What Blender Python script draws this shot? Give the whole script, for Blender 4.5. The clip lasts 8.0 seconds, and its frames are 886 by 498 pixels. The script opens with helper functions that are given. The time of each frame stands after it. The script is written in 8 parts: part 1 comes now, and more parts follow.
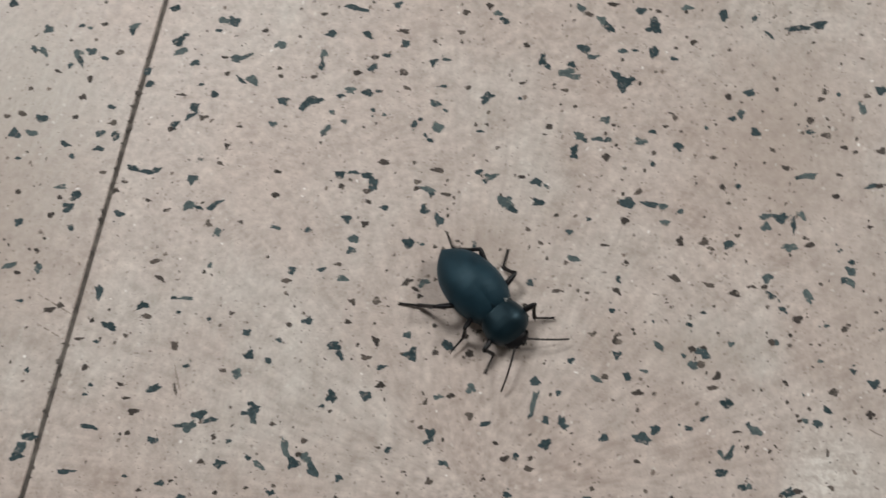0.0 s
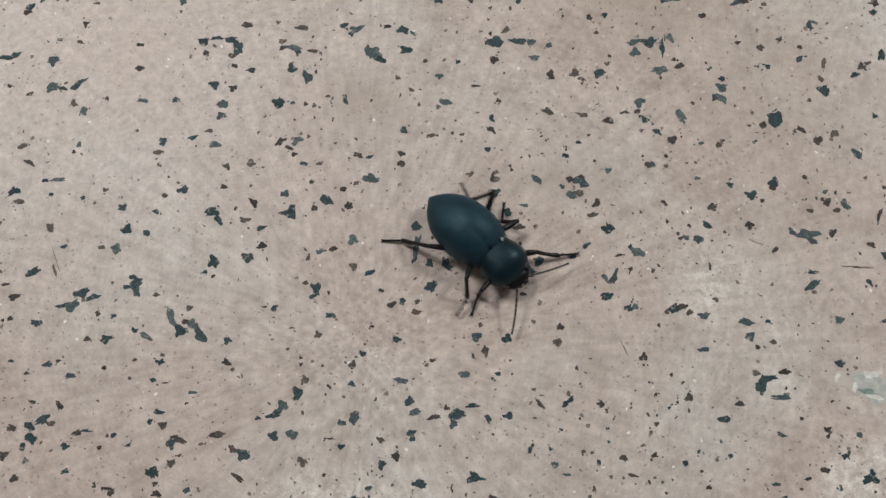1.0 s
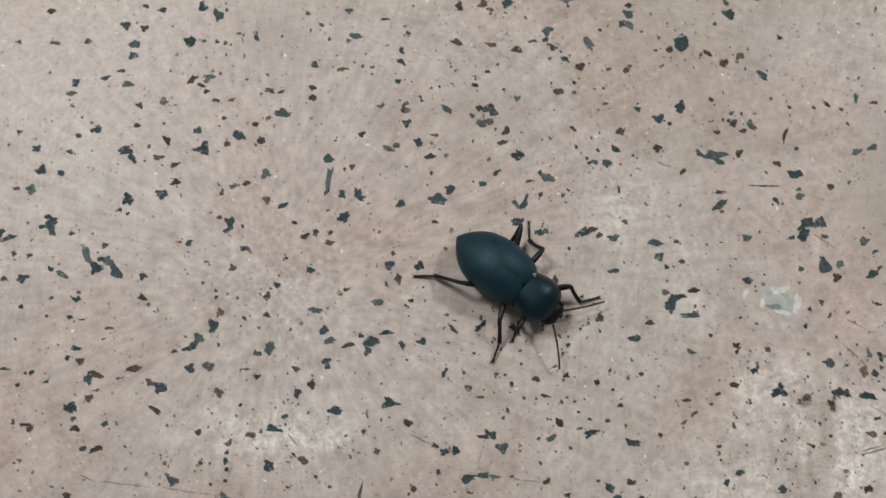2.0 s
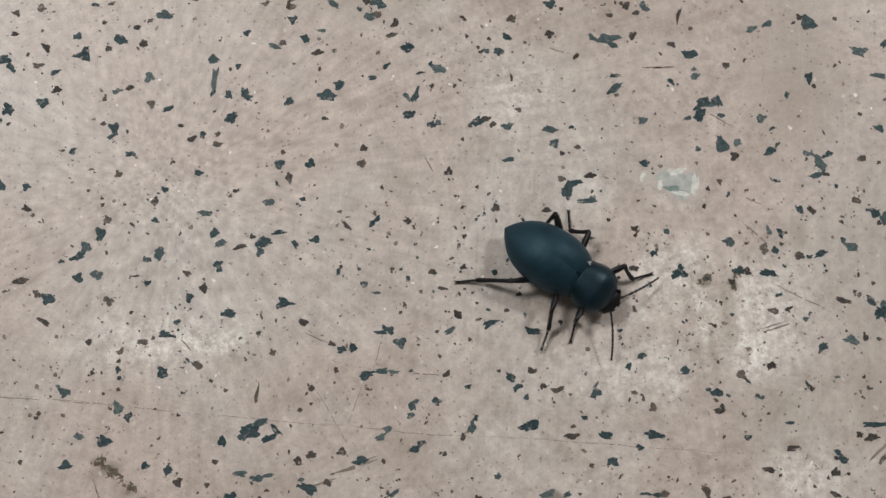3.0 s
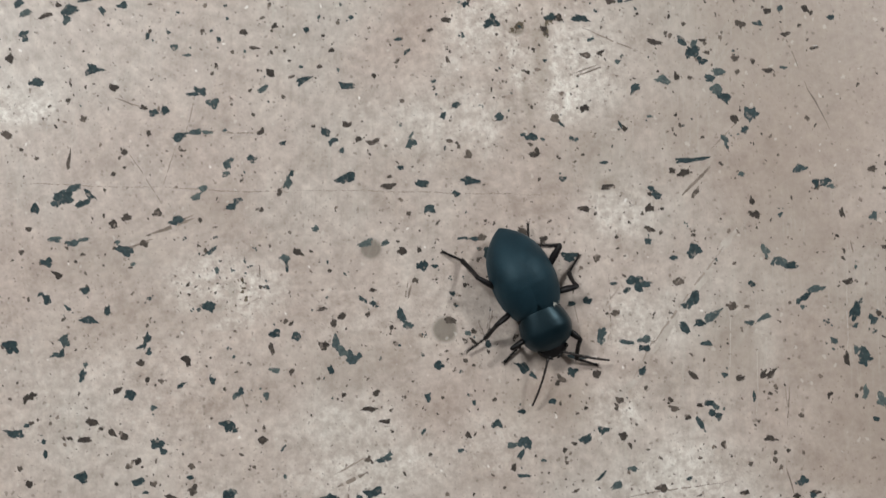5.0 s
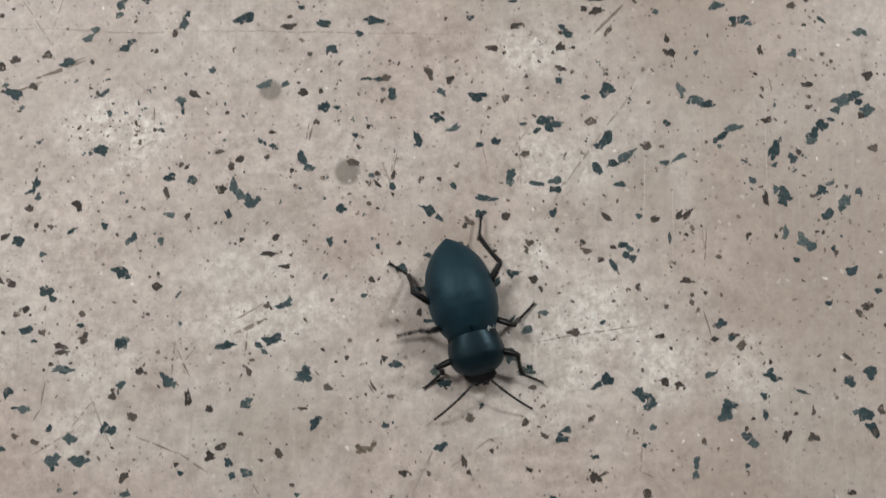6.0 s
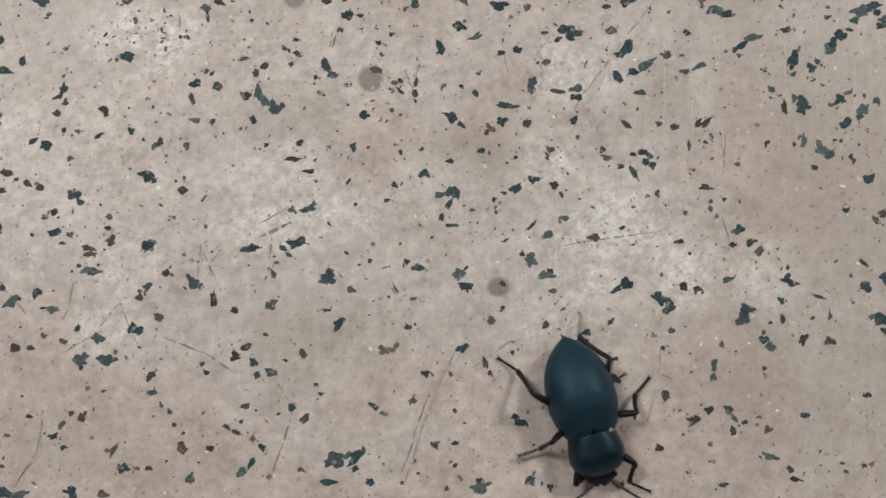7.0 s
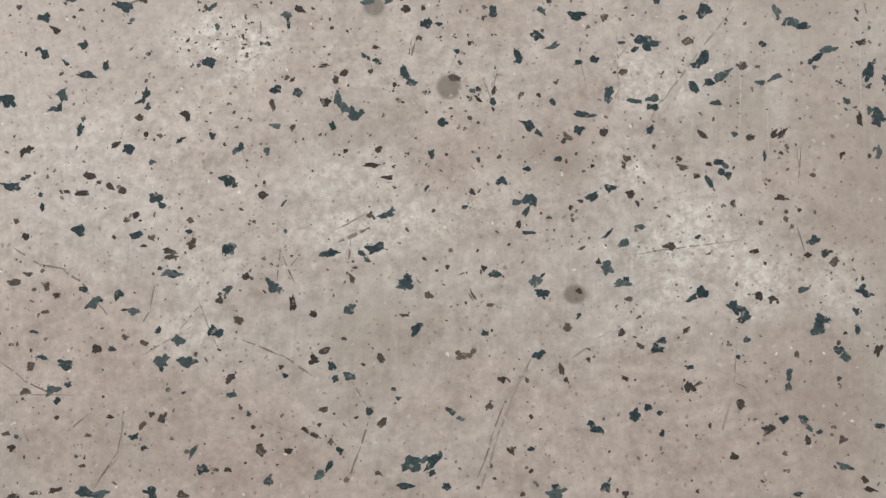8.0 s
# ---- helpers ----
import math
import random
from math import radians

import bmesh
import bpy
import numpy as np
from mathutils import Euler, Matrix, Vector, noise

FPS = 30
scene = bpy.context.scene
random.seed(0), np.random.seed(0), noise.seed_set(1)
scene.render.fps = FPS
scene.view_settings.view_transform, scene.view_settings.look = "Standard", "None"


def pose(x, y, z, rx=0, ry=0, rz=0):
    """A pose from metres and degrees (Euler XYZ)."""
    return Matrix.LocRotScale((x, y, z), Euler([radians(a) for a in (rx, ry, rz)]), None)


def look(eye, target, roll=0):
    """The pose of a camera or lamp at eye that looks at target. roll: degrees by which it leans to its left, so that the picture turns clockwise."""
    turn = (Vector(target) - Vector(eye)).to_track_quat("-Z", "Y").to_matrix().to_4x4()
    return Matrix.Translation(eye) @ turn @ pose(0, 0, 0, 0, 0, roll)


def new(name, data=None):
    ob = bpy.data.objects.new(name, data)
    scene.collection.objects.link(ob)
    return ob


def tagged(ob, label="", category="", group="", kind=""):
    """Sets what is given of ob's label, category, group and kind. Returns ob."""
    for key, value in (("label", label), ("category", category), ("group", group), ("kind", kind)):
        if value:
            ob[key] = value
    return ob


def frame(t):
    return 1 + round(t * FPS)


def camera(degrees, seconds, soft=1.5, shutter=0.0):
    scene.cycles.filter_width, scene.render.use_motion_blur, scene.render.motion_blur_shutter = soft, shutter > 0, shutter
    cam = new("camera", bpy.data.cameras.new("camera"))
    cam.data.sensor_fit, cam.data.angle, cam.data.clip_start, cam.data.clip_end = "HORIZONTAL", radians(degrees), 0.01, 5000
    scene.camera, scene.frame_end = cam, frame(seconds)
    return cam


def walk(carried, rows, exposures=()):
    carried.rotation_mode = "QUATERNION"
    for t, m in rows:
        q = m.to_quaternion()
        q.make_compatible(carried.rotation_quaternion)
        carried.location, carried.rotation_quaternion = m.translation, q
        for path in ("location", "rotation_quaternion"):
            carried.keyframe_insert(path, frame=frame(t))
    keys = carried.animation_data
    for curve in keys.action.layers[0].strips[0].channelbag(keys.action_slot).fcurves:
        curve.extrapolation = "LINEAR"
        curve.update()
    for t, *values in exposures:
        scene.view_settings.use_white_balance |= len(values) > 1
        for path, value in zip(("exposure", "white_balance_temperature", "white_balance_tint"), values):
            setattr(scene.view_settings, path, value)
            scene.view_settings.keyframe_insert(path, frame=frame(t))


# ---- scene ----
MM = 0.001
cam = camera(49.51, 8.0, soft=1.5, shutter=0.25)
PATH = [
    (0, (0.00004, 0.00744, 0.19075), (-0.01091, 0.04952, -0.00447), -10.022),
    (0.1, (0.00423, 0.00752, 0.19061), (-0.00591, 0.04796, -0.00499), -10.304),
    (0.2, (0.00819, 0.00586, 0.19027), (-0.00112, 0.04533, -0.00558), -10.265),
    (0.3, (0.01133, 0.00272, 0.18998), (0.00317, 0.04260, -0.00584), -9.390),
    (0.4, (0.01350, 0.00143, 0.18926), (0.00567, 0.03948, -0.00693), -10.107),
    (0.5, (0.01458, -0.00258, 0.18735), (0.00777, 0.03406, -0.00914), -9.594),
    (0.6, (0.01632, -0.00658, 0.18542), (0.00977, 0.02842, -0.01139), -10.120),
    (0.7, (0.01826, -0.01018, 0.18428), (0.01251, 0.02462, -0.01259), -9.355),
    (0.8, (0.02091, -0.01222, 0.18402), (0.01486, 0.02283, -0.01279), -10.215),
    (0.9, (0.01991, -0.01260, 0.18438), (0.01506, 0.02147, -0.01263), -8.880),
    (1, (0.01953, -0.01367, 0.18429), (0.01448, 0.02095, -0.01263), -9.372),
    (1.1, (0.02064, -0.01375, 0.18450), (0.01563, 0.02020, -0.01253), -9.671),
    (1.2, (0.02141, -0.01527, 0.18471), (0.01684, 0.01936, -0.01222), -8.992),
    (2.3, (0.04010, -0.03458, 0.18158), (0.03705, -0.00321, -0.01592), -8.913),
    (2.4, (0.04149, -0.03772, 0.17937), (0.03907, -0.00704, -0.01825), -8.162),
    (2.5, (0.04319, -0.03861, 0.17837), (0.04080, -0.00805, -0.01927), -8.431),
    (2.7, (0.04661, -0.04014, 0.17716), (0.04543, -0.00971, -0.02051), -6.752),
    (2.8, (0.04835, -0.04266, 0.17622), (0.04758, -0.01259, -0.02151), -6.238),
    (3, (0.05039, -0.04382, 0.17655), (0.05017, -0.01430, -0.02126), -5.728),
    (3.2, (0.05186, -0.04652, 0.17578), (0.05333, -0.01703, -0.02203), -2.877),
    (3.3, (0.05503, -0.04747, 0.17584), (0.05632, -0.01832, -0.02202), -3.396),
    (3.5, (0.05687, -0.05261, 0.17407), (0.05959, -0.02398, -0.02385), -0.972),
    (3.7, (0.05863, -0.05567, 0.17295), (0.06180, -0.02907, -0.02525), -0.007),
    (3.8, (0.06005, -0.05702, 0.17272), (0.06332, -0.03103, -0.02556), 0.216),
    (4, (0.06353, -0.05834, 0.17295), (0.06695, -0.03361, -0.02549), 0.610),
    (4.2, (0.06773, -0.06319, 0.17189), (0.07182, -0.03868, -0.02656), 1.943),
    (4.3, (0.06905, -0.06544, 0.17142), (0.07274, -0.04226, -0.02720), 1.497),
    (4.5, (0.06876, -0.07121, 0.17116), (0.07302, -0.05002, -0.02767), 3.580),
    (4.7, (0.07080, -0.07601, 0.17269), (0.07630, -0.05597, -0.02622), 7.339),
    (5.8, (0.08005, -0.10938, 0.16257), (0.08717, -0.08443, -0.03574), 7.318),
    (6, (0.08471, -0.11474, 0.16158), (0.09209, -0.09189, -0.03697), 9.117),
    (6.2, (0.08255, -0.11991, 0.16082), (0.08995, -0.09715, -0.03775), 9.221),
    (6.3, (0.08254, -0.12046, 0.16115), (0.08792, -0.09935, -0.03766), 5.580),
    (6.5, (0.07978, -0.12361, 0.16113), (0.08636, -0.10288, -0.03768), 8.926),
    (6.7, (0.08247, -0.12492, 0.16251), (0.08728, -0.10471, -0.03640), 4.876),
    (6.8, (0.08258, -0.12660, 0.16222), (0.08727, -0.10599, -0.03666), 4.307),
    (7, (0.07949, -0.12758, 0.16221), (0.08573, -0.10796, -0.03673), 9.080),
    (7.2, (0.07742, -0.12659, 0.16293), (0.08312, -0.10812, -0.03613), 8.576),
    (7.4, (0.07743, -0.12857, 0.16314), (0.08083, -0.10883, -0.03585), 1.362),
    (7.5, (0.07474, -0.12838, 0.16340), (0.07973, -0.10874, -0.03557), 5.832),
    (7.6, (0.07448, -0.12836, 0.16358), (0.07745, -0.10814, -0.03537), 0.064),
    (7.8, (0.07135, -0.12662, 0.16396), (0.07434, -0.10613, -0.03496), 0.157),
    (8, (0.06782, -0.12610, 0.16345), (0.07254, -0.10481, -0.03536), 4.632),
]
walk(cam, [(t, look(eye, target, roll)) for t, eye, target, roll in PATH], [(0, -0.06), (3, -0.01), (6, 0.06), (8, 0.06)])

# ---- light: two ceiling lamps in a closed room ----
CEILING = 2.5
LAMPS = [  # x, y, length, width, watts
    (2.05, 1.1, 0.5, 0.45, 56.5),
    (-1.15, 1.25, 0.85, 0.7, 55.0),
]
scene.view_settings.exposure = 0.0
world = bpy.data.worlds.new("room_air")
scene.world = world
world.use_nodes = True
world.node_tree.nodes["Background"].inputs[0].default_value = (0.55, 0.6, 0.65, 1)
world.node_tree.nodes["Background"].inputs[1].default_value = 0.02


# ---- materials ----
def material(name):
    m = bpy.data.materials.new(name)
    m.use_nodes = True
    tree = m.node_tree
    return m, tree, tree.nodes["Principled BSDF"]


def node(tree, kind, **values):
    n = tree.nodes.new(kind)
    for key, value in values.items():
        n.inputs[key].default_value = value
    return n


def noise_node(tree, coords, scale, detail=4.0, rough=0.55):
    n = node(tree, "ShaderNodeTexNoise", Scale=scale, Detail=detail, Roughness=rough)
    tree.links.new(coords, n.inputs["Vector"])
    return n.outputs["Fac"]


def ramp(tree, fac, stops):
    r = tree.nodes.new("ShaderNodeValToRGB")
    while len(r.color_ramp.elements) < len(stops):
        r.color_ramp.elements.new(0.5)
    for e, (at, c) in zip(r.color_ramp.elements, stops):
        e.position, e.color = at, (*c, 1) if len(c) == 3 else c
    tree.links.new(fac, r.inputs[0])
    return r.outputs[0]


def mix(tree, fac, a, b, how="MIX"):
    n = tree.nodes.new("ShaderNodeMix")
    n.data_type, n.blend_type = "RGBA", how
    for value, socket in ((fac, n.inputs["Factor"]), (a, n.inputs["A"]), (b, n.inputs["B"])):
        if isinstance(value, bpy.types.NodeSocket):
            tree.links.new(value, socket)
        else:
            socket.default_value = value if socket.type == "VALUE" else (*value, 1)
    return n.outputs["Result"]


def maths(tree, how, a, b=0.0):
    n = tree.nodes.new("ShaderNodeMath")
    n.operation = how
    for value, socket in ((a, n.inputs[0]), (b, n.inputs[1])):
        if isinstance(value, bpy.types.NodeSocket):
            tree.links.new(value, socket)
        else:
            socket.default_value = value
    return n.outputs[0]


def bump(tree, shader, height, strength, distance):
    n = node(tree, "ShaderNodeBump", Strength=strength, Distance=distance)
    tree.links.new(height, n.inputs["Height"])
    tree.links.new(n.outputs[0], shader.inputs["Normal"])


def spot(tree, place, x, y, rx, ry, soft=1.0):
    """1 in the middle of an oval stain, 0 outside it."""
    move = node(tree, "ShaderNodeMapping")
    move.vector_type = "POINT"
    move.inputs["Location"].default_value = (-x / rx, -y / ry, 0)
    move.inputs["Scale"].default_value = (1 / (rx * MM), 1 / (ry * MM), 0)
    tree.links.new(place, move.inputs["Vector"])
    far = node(tree, "ShaderNodeVectorMath")
    far.operation = "LENGTH"
    tree.links.new(move.outputs[0], far.inputs[0])
    n = node(tree, "ShaderNodeMapRange")
    n.interpolation_type = "SMOOTHSTEP"
    n.inputs["From Min"].default_value, n.inputs["From Max"].default_value = 1.0 + soft * 0.5, max(0.0, 1.0 - soft)
    tree.links.new(far.outputs["Value"], n.inputs["Value"])
    return n.outputs[0]


def nudged(tree, place, by):
    """The same place, moved by less than a hair: keeps a long chain of stains in order."""
    n = node(tree, "ShaderNodeVectorMath")
    n.operation = "MULTIPLY_ADD"
    tree.links.new(by, n.inputs[0])
    n.inputs[1].default_value = (1e-9, 1e-9, 1e-9)
    tree.links.new(place, n.inputs[2])
    return n.outputs[0]


PALE_WEAR_AND_LIGHT = [  # x, y, radii, weight: pale worn places in the terrazzo, then painted brightness, in mm
    (95.7, -22.2, 2.4, 2.2, 0.9), (96.4, -31.2, 2.2, 3.4, 1.0), (96.4, -36.9, 2.0, 3.0, 1.0), (104.6, -41.5, 5.4, 6.8, 1.0), (107.1, -29.8, 4.3, 3.1, 0.5),
    (84.4, -33.0, 2.9, 3.3, 0.5), (78.7, -43.9, 4.1, 4.0, 0.4), (2.7, -30.4, 3.9, 2.7, 1.0), (8.8, -31.1, 3.3, 2.5, 1.0), (-3.6, -32.8, 5.1, 4.1, 0.5),
    (32.0, -69.3, 3.8, 2.5, 0.6), (39.2, -74.0, 5.7, 1.8, 0.6), (115.4, -85.4, 5.8, 5.9, 0.5), (132.5, -92.0, 1.9, 6.9, 0.5), (137.0, -81.6, 2.9, 4.0, 0.4),
    (106, -36, 13, 12, 0.7), (92, -27, 9, 8, 0.7), (-6, -29, 15, 7, 0.6), (4, -29, 10, 5, 0.6), (36, -66, 9, 6, 0.7), (82, -43, 15, 8, 0.5),
    (111, -64, 8, 7, 0.6), (60, -103, 19, 6, 0.6), (114, -113, 15, 7, 0.7), (57, -95, 13, 7, 0.5), (43, -69, 8, 6, 0.7), (104, -99, 7, 6, 0.5),
    (106.8, -40, 6, 5, 0.7), (89.5, -45, 3.2, 6.5, 0.6), (7.7, -31, 6, 3, 0.9), (-3, -31, 5, 3.4, 0.8), (106.2, -98.4, 4, 5, 0.8), (110, -113.7, 6.5, 3, 0.7),
    (109, -84, 6.5, 6.5, 0.6), (116, -108.5, 5, 6.5, 0.5), (31, -105, 9, 9, 0.4), (124, -124, 7, 5, 0.6), (79, -9, 7, 4, 0.2), (67, 11, 8, 8, 0.6), (27, -117, 7, 5, 0.5),
    (107.9, -120.4, 6.8, 5.1, 0.6), (124.1, -120.4, 9.1, 4.6, 0.7), (137.0, -125.6, 6.8, 6.8, 0.6), (103.2, -127.8, 6.8, 3.4, 0.4), (84.2, -101.6, 10.3, 6.9, 0.4), (115.5, -109.4, 6.9, 4.6, 0.7), (106.0, -96.3, 4.6, 3.5, 0.5), (139.2, -120.1, 6.9, 2.9, 0.5),
    # two broad ovals: the floor's brighter side painted in as paleness
    (18, -84, 34, 20, 0.3), (70, -78, 26, 10, 0.25),
]
# x, y, radii, weight: brown worn places, and shade painted in as brown
BROWN_WEAR_AND_SHADE = [
    (101.0, -31.0, 1.3, 5.0, 0.8), (97.5, -41.1, 1.1, 5.6, 0.7), (115.5, -21.5, 1.6, 5.0, 0.6), (127.2, -50.4, 9.2, 7.1, 0.5), (155.0, -73.6, 9.0, 6.1, 0.5),
    (39.1, -53.2, 7.8, 5.0, 0.4), (59.6, -83.4, 11.5, 4.8, 0.35), (18.9, -59.6, 15.1, 5.9, 0.4),
    (116.5, -21.4, 1.5, 3.4, 0.9), (100.7, -35.7, 1.9, 6.0, 0.7), (109.2, -58.7, 3, 1.8, 0.9), (125, -50.7, 7, 8, 0.6), (96.3, -96.5, 5, 5, 0.7),
    (127.7, -92, 9, 8, 0.6), (56.4, -121.5, 11, 10, 0.5), (97.6, -27.7, 1.6, 1.3, 0.9),
    (120, 10, 12, 20, 0.7), (109, -53, 13, 8, 0.4), (59, 77, 20, 25, 0.5), (0, 48, 10, 9, 0.4), (39, 32, 12, 5, 0.4), (141, -68, 14, 28, 0.65),
    (89, -95, 7, 6, 0.5), (156, -112, 11, 21, 0.4), (21, -72, 22, 5, 0.3), (13, -133, 19, 7, 0.3), (131, -31, 9, 14, 0.4),
    # all but the first oval: broad shade painted in, partly over browner floor
    (101.5, -32.1, 1.4, 9.3, 0.7), (146, -36, 28, 44, 0.7), (156, -104, 24, 36, 0.65), (142, -142, 26, 20, 0.5), (84, 44, 22, 34, 0.35), (-104, 62, 22, 44, 0.6),
]
STAINS = [
    (-15.6, -50.4, 1.4, 0.8, 0.9), (-13.4, -51.8, 2.2, 1.3, 0.9), (-10.3, -56.1, 1.4, 1.0, 0.7), (-7.7, -57.8, 1.2, 0.8, 0.7), (40.2, -68.1, 1.0, 1.8, 0.3),
    (97.7, -28.2, 1.3, 1.0, 0.8), (102.8, -28.8, 0.9, 1.6, 0.8), (37.5, -71.1, 1.3, 0.8, 0.4),
]
GREY_SPOTS = [(76.6, -80.6, 2.3, 2.4), (92.9, -119.4, 2.0, 1.8), (65.6, -64.4, 2.0, 1.9)]


def terrazzo_material():
    m, tree, shader = material("terrazzo_matrix")
    geo = tree.nodes.new("ShaderNodeNewGeometry")
    place = geo.outputs["Position"]
    broad = noise_node(tree, place, 22.0, 5.0)
    middle = noise_node(tree, place, 110.0, 8.0, 0.72)
    fine = noise_node(tree, place, 900.0, 4.0, 0.7)
    colour = ramp(tree, broad, [(0.34, (0.446, 0.362, 0.322)), (0.5, (0.460, 0.390, 0.353)), (0.66, (0.488, 0.443, 0.408))])
    mottled = ramp(tree, middle, [(0.34, (0.76, 0.73, 0.70)), (0.5, (1.0, 1.0, 1.0)), (0.64, (1.2, 1.22, 1.22))])
    colour = mix(tree, 0.85, colour, mottled, "MULTIPLY")
    blotch = noise_node(tree, place, 460.0, 6.0, 0.68)
    colour = mix(tree, 0.8, colour, ramp(tree, blotch, [(0.34, (0.78, 0.76, 0.73)), (0.5, (1.0, 1.0, 1.0)), (0.64, (1.26, 1.28, 1.26))]), "MULTIPLY")
    cracks = ramp(tree, blotch, [(0.34, (0.25, 0.25, 0.25)), (0.54, (1.0, 1.0, 1.0))])
    flakes = ramp(tree, noise_node(tree, place, 760.0, 6.0, 0.78), [(0.45, (0.28, 0.28, 0.28)), (0.56, (1.0, 1.0, 1.0))])
    patchy = maths(tree, "MULTIPLY", maths(tree, "MULTIPLY", cracks, flakes), ramp(tree, middle, [(0.32, (0.45, 0.45, 0.45)), (0.52, (1.0, 1.0, 1.0))]))
    softly = ramp(tree, blotch, [(0.35, (0.5, 0.5, 0.5)), (0.6, (1.0, 1.0, 1.0))])
    for places, breakup, tone, soft in ((PALE_WEAR_AND_LIGHT, patchy, (0.92, 0.91, 0.85), 0.85), (BROWN_WEAR_AND_SHADE, softly, (0.28, 0.225, 0.18), 0.9), (STAINS, cracks, (0.14, 0.12, 0.085), 0.7)):
        mask = None
        for x, y, rx, ry, much in places:
            place = nudged(tree, place, mask) if mask else place
            here = maths(tree, "MULTIPLY", spot(tree, place, x, y, rx, ry, soft), much)
            mask = maths(tree, "MAXIMUM", mask, here) if mask else here
        colour = mix(tree, maths(tree, "MULTIPLY", mask, breakup), colour, tone)
    for x, y, rx, ry in GREY_SPOTS:
        ragged = maths(tree, "MULTIPLY", spot(tree, place, x, y, rx, ry, 0.3), 0.92)
        colour = mix(tree, ragged, colour, (0.165, 0.145, 0.12))
    # brown dust grains, pale flecks, and mica glints painted as white dots
    for scale, edge, tone, much in ((900.0, 0.20, (0.13, 0.10, 0.08), 0.6), (1700.0, 0.22, (0.20, 0.16, 0.13), 0.5), (380.0, 0.075, (0.85, 0.83, 0.80), 0.9), (620.0, 0.18, (0.70, 0.69, 0.64), 0.4)):
        cells = node(tree, "ShaderNodeTexVoronoi", Scale=scale)
        warp = node(tree, "ShaderNodeTexNoise", Scale=scale * 1.3, Detail=2.0)
        tree.links.new(place, warp.inputs["Vector"])
        pull = node(tree, "ShaderNodeVectorMath")
        pull.operation = "MULTIPLY_ADD"
        tree.links.new(warp.outputs["Color"], pull.inputs[0])
        pull.inputs[1].default_value = (0.9 / scale,) * 3
        tree.links.new(place, pull.inputs[2])
        tree.links.new(pull.outputs[0], cells.inputs["Vector"])
        grain = ramp(tree, cells.outputs["Distance"], [(edge, (1, 1, 1)), (edge + 0.06, (0, 0, 0))])
        chosen = node(tree, "ShaderNodeSeparateColor")
        tree.links.new(cells.outputs["Color"], chosen.inputs[0])
        some = maths(tree, "LESS_THAN", chosen.outputs[0], 0.1 if tone[0] > 0.5 else 0.2)
        colour = mix(tree, maths(tree, "MULTIPLY", maths(tree, "MULTIPLY", grain, some), much), colour, tone)
    # fine rubbed streaks in two directions
    for turn, stretch, dark, pale in ((-9, 900.0, 0.36, 0.4), (-40, 520.0, 0.25, 0.25)):
        along = node(tree, "ShaderNodeMapping")
        along.vector_type = "TEXTURE"
        along.inputs["Rotation"].default_value = (0, 0, radians(turn))
        along.inputs["Scale"].default_value = (1 / stretch, 12 / stretch, 1)
        tree.links.new(place, along.inputs["Vector"])
        scuff = noise_node(tree, along.outputs[0], 1.0, 4.0, 0.7)
        where = ramp(tree, broad, [(0.40, (0.1, 0.1, 0.1)), (0.60, (1, 1, 1))])
        line = maths(tree, "MULTIPLY", ramp(tree, scuff, [(0.56, (0, 0, 0)), (0.72, (1, 1, 1))]), dark)
        colour = mix(tree, maths(tree, "MULTIPLY", line, where), colour, (0.27, 0.22, 0.18))
        line = maths(tree, "MULTIPLY", ramp(tree, scuff, [(0.28, (1, 1, 1)), (0.46, (0, 0, 0))]), pale)
        colour = mix(tree, maths(tree, "MULTIPLY", line, where), colour, (0.55, 0.54, 0.49))
    tree.links.new(mix(tree, 0.14, colour, ramp(tree, fine, [(0.3, (0.3, 0.25, 0.2)), (0.7, (0.7, 0.62, 0.55))])), shader.inputs["Base Color"])
    gloss = ramp(tree, middle, [(0.3, (0.38, 0.38, 0.38)), (0.7, (0.56, 0.56, 0.56))])
    tree.links.new(gloss, shader.inputs["Roughness"])
    shader.inputs["Specular IOR Level"].default_value = 0.5
    bump(tree, shader, maths(tree, "ADD", fine, middle), 0.25, 0.00012)
    return m


def chip_material(name, dark, light, pale):
    m, tree, shader = material(name)
    info = tree.nodes.new("ShaderNodeObjectInfo")
    geo = tree.nodes.new("ShaderNodeNewGeometry")
    one = maths(tree, "FRACT", maths(tree, "ADD", info.outputs["Random"], geo.outputs["Random Per Island"]))
    colour = ramp(tree, one, [(0.0, dark), (0.55, light), (0.9, pale), (1.0, dark)])
    grain = noise_node(tree, geo.outputs["Position"], 1500.0, 5.0, 0.65)
    cloud = noise_node(tree, geo.outputs["Position"], 380.0, 3.0)
    colour = mix(tree, 0.75, colour, ramp(tree, grain, [(0.3, (0.4, 0.42, 0.44)), (0.7, (1.6, 1.55, 1.45))]), "MULTIPLY")
    colour = mix(tree, ramp(tree, cloud, [(0.6, (0, 0, 0)), (0.85, (0.22, 0.22, 0.22))]), colour, (0.16, 0.16, 0.14))
    # cement grown into pits of the stone
    pits = noise_node(tree, geo.outputs["Position"], 850.0, 3.0, 0.6)
    colour = mix(tree, ramp(tree, pits, [(0.59, (0, 0, 0)), (0.70, (0.7, 0.7, 0.7))]), colour, (0.40, 0.34, 0.30))
    tree.links.new(colour, shader.inputs["Base Color"])
    shader.inputs["Roughness"].default_value = 0.6
    shader.inputs["Specular IOR Level"].default_value = 0.15
    bump(tree, shader, grain, 0.3, 0.00008)
    return m


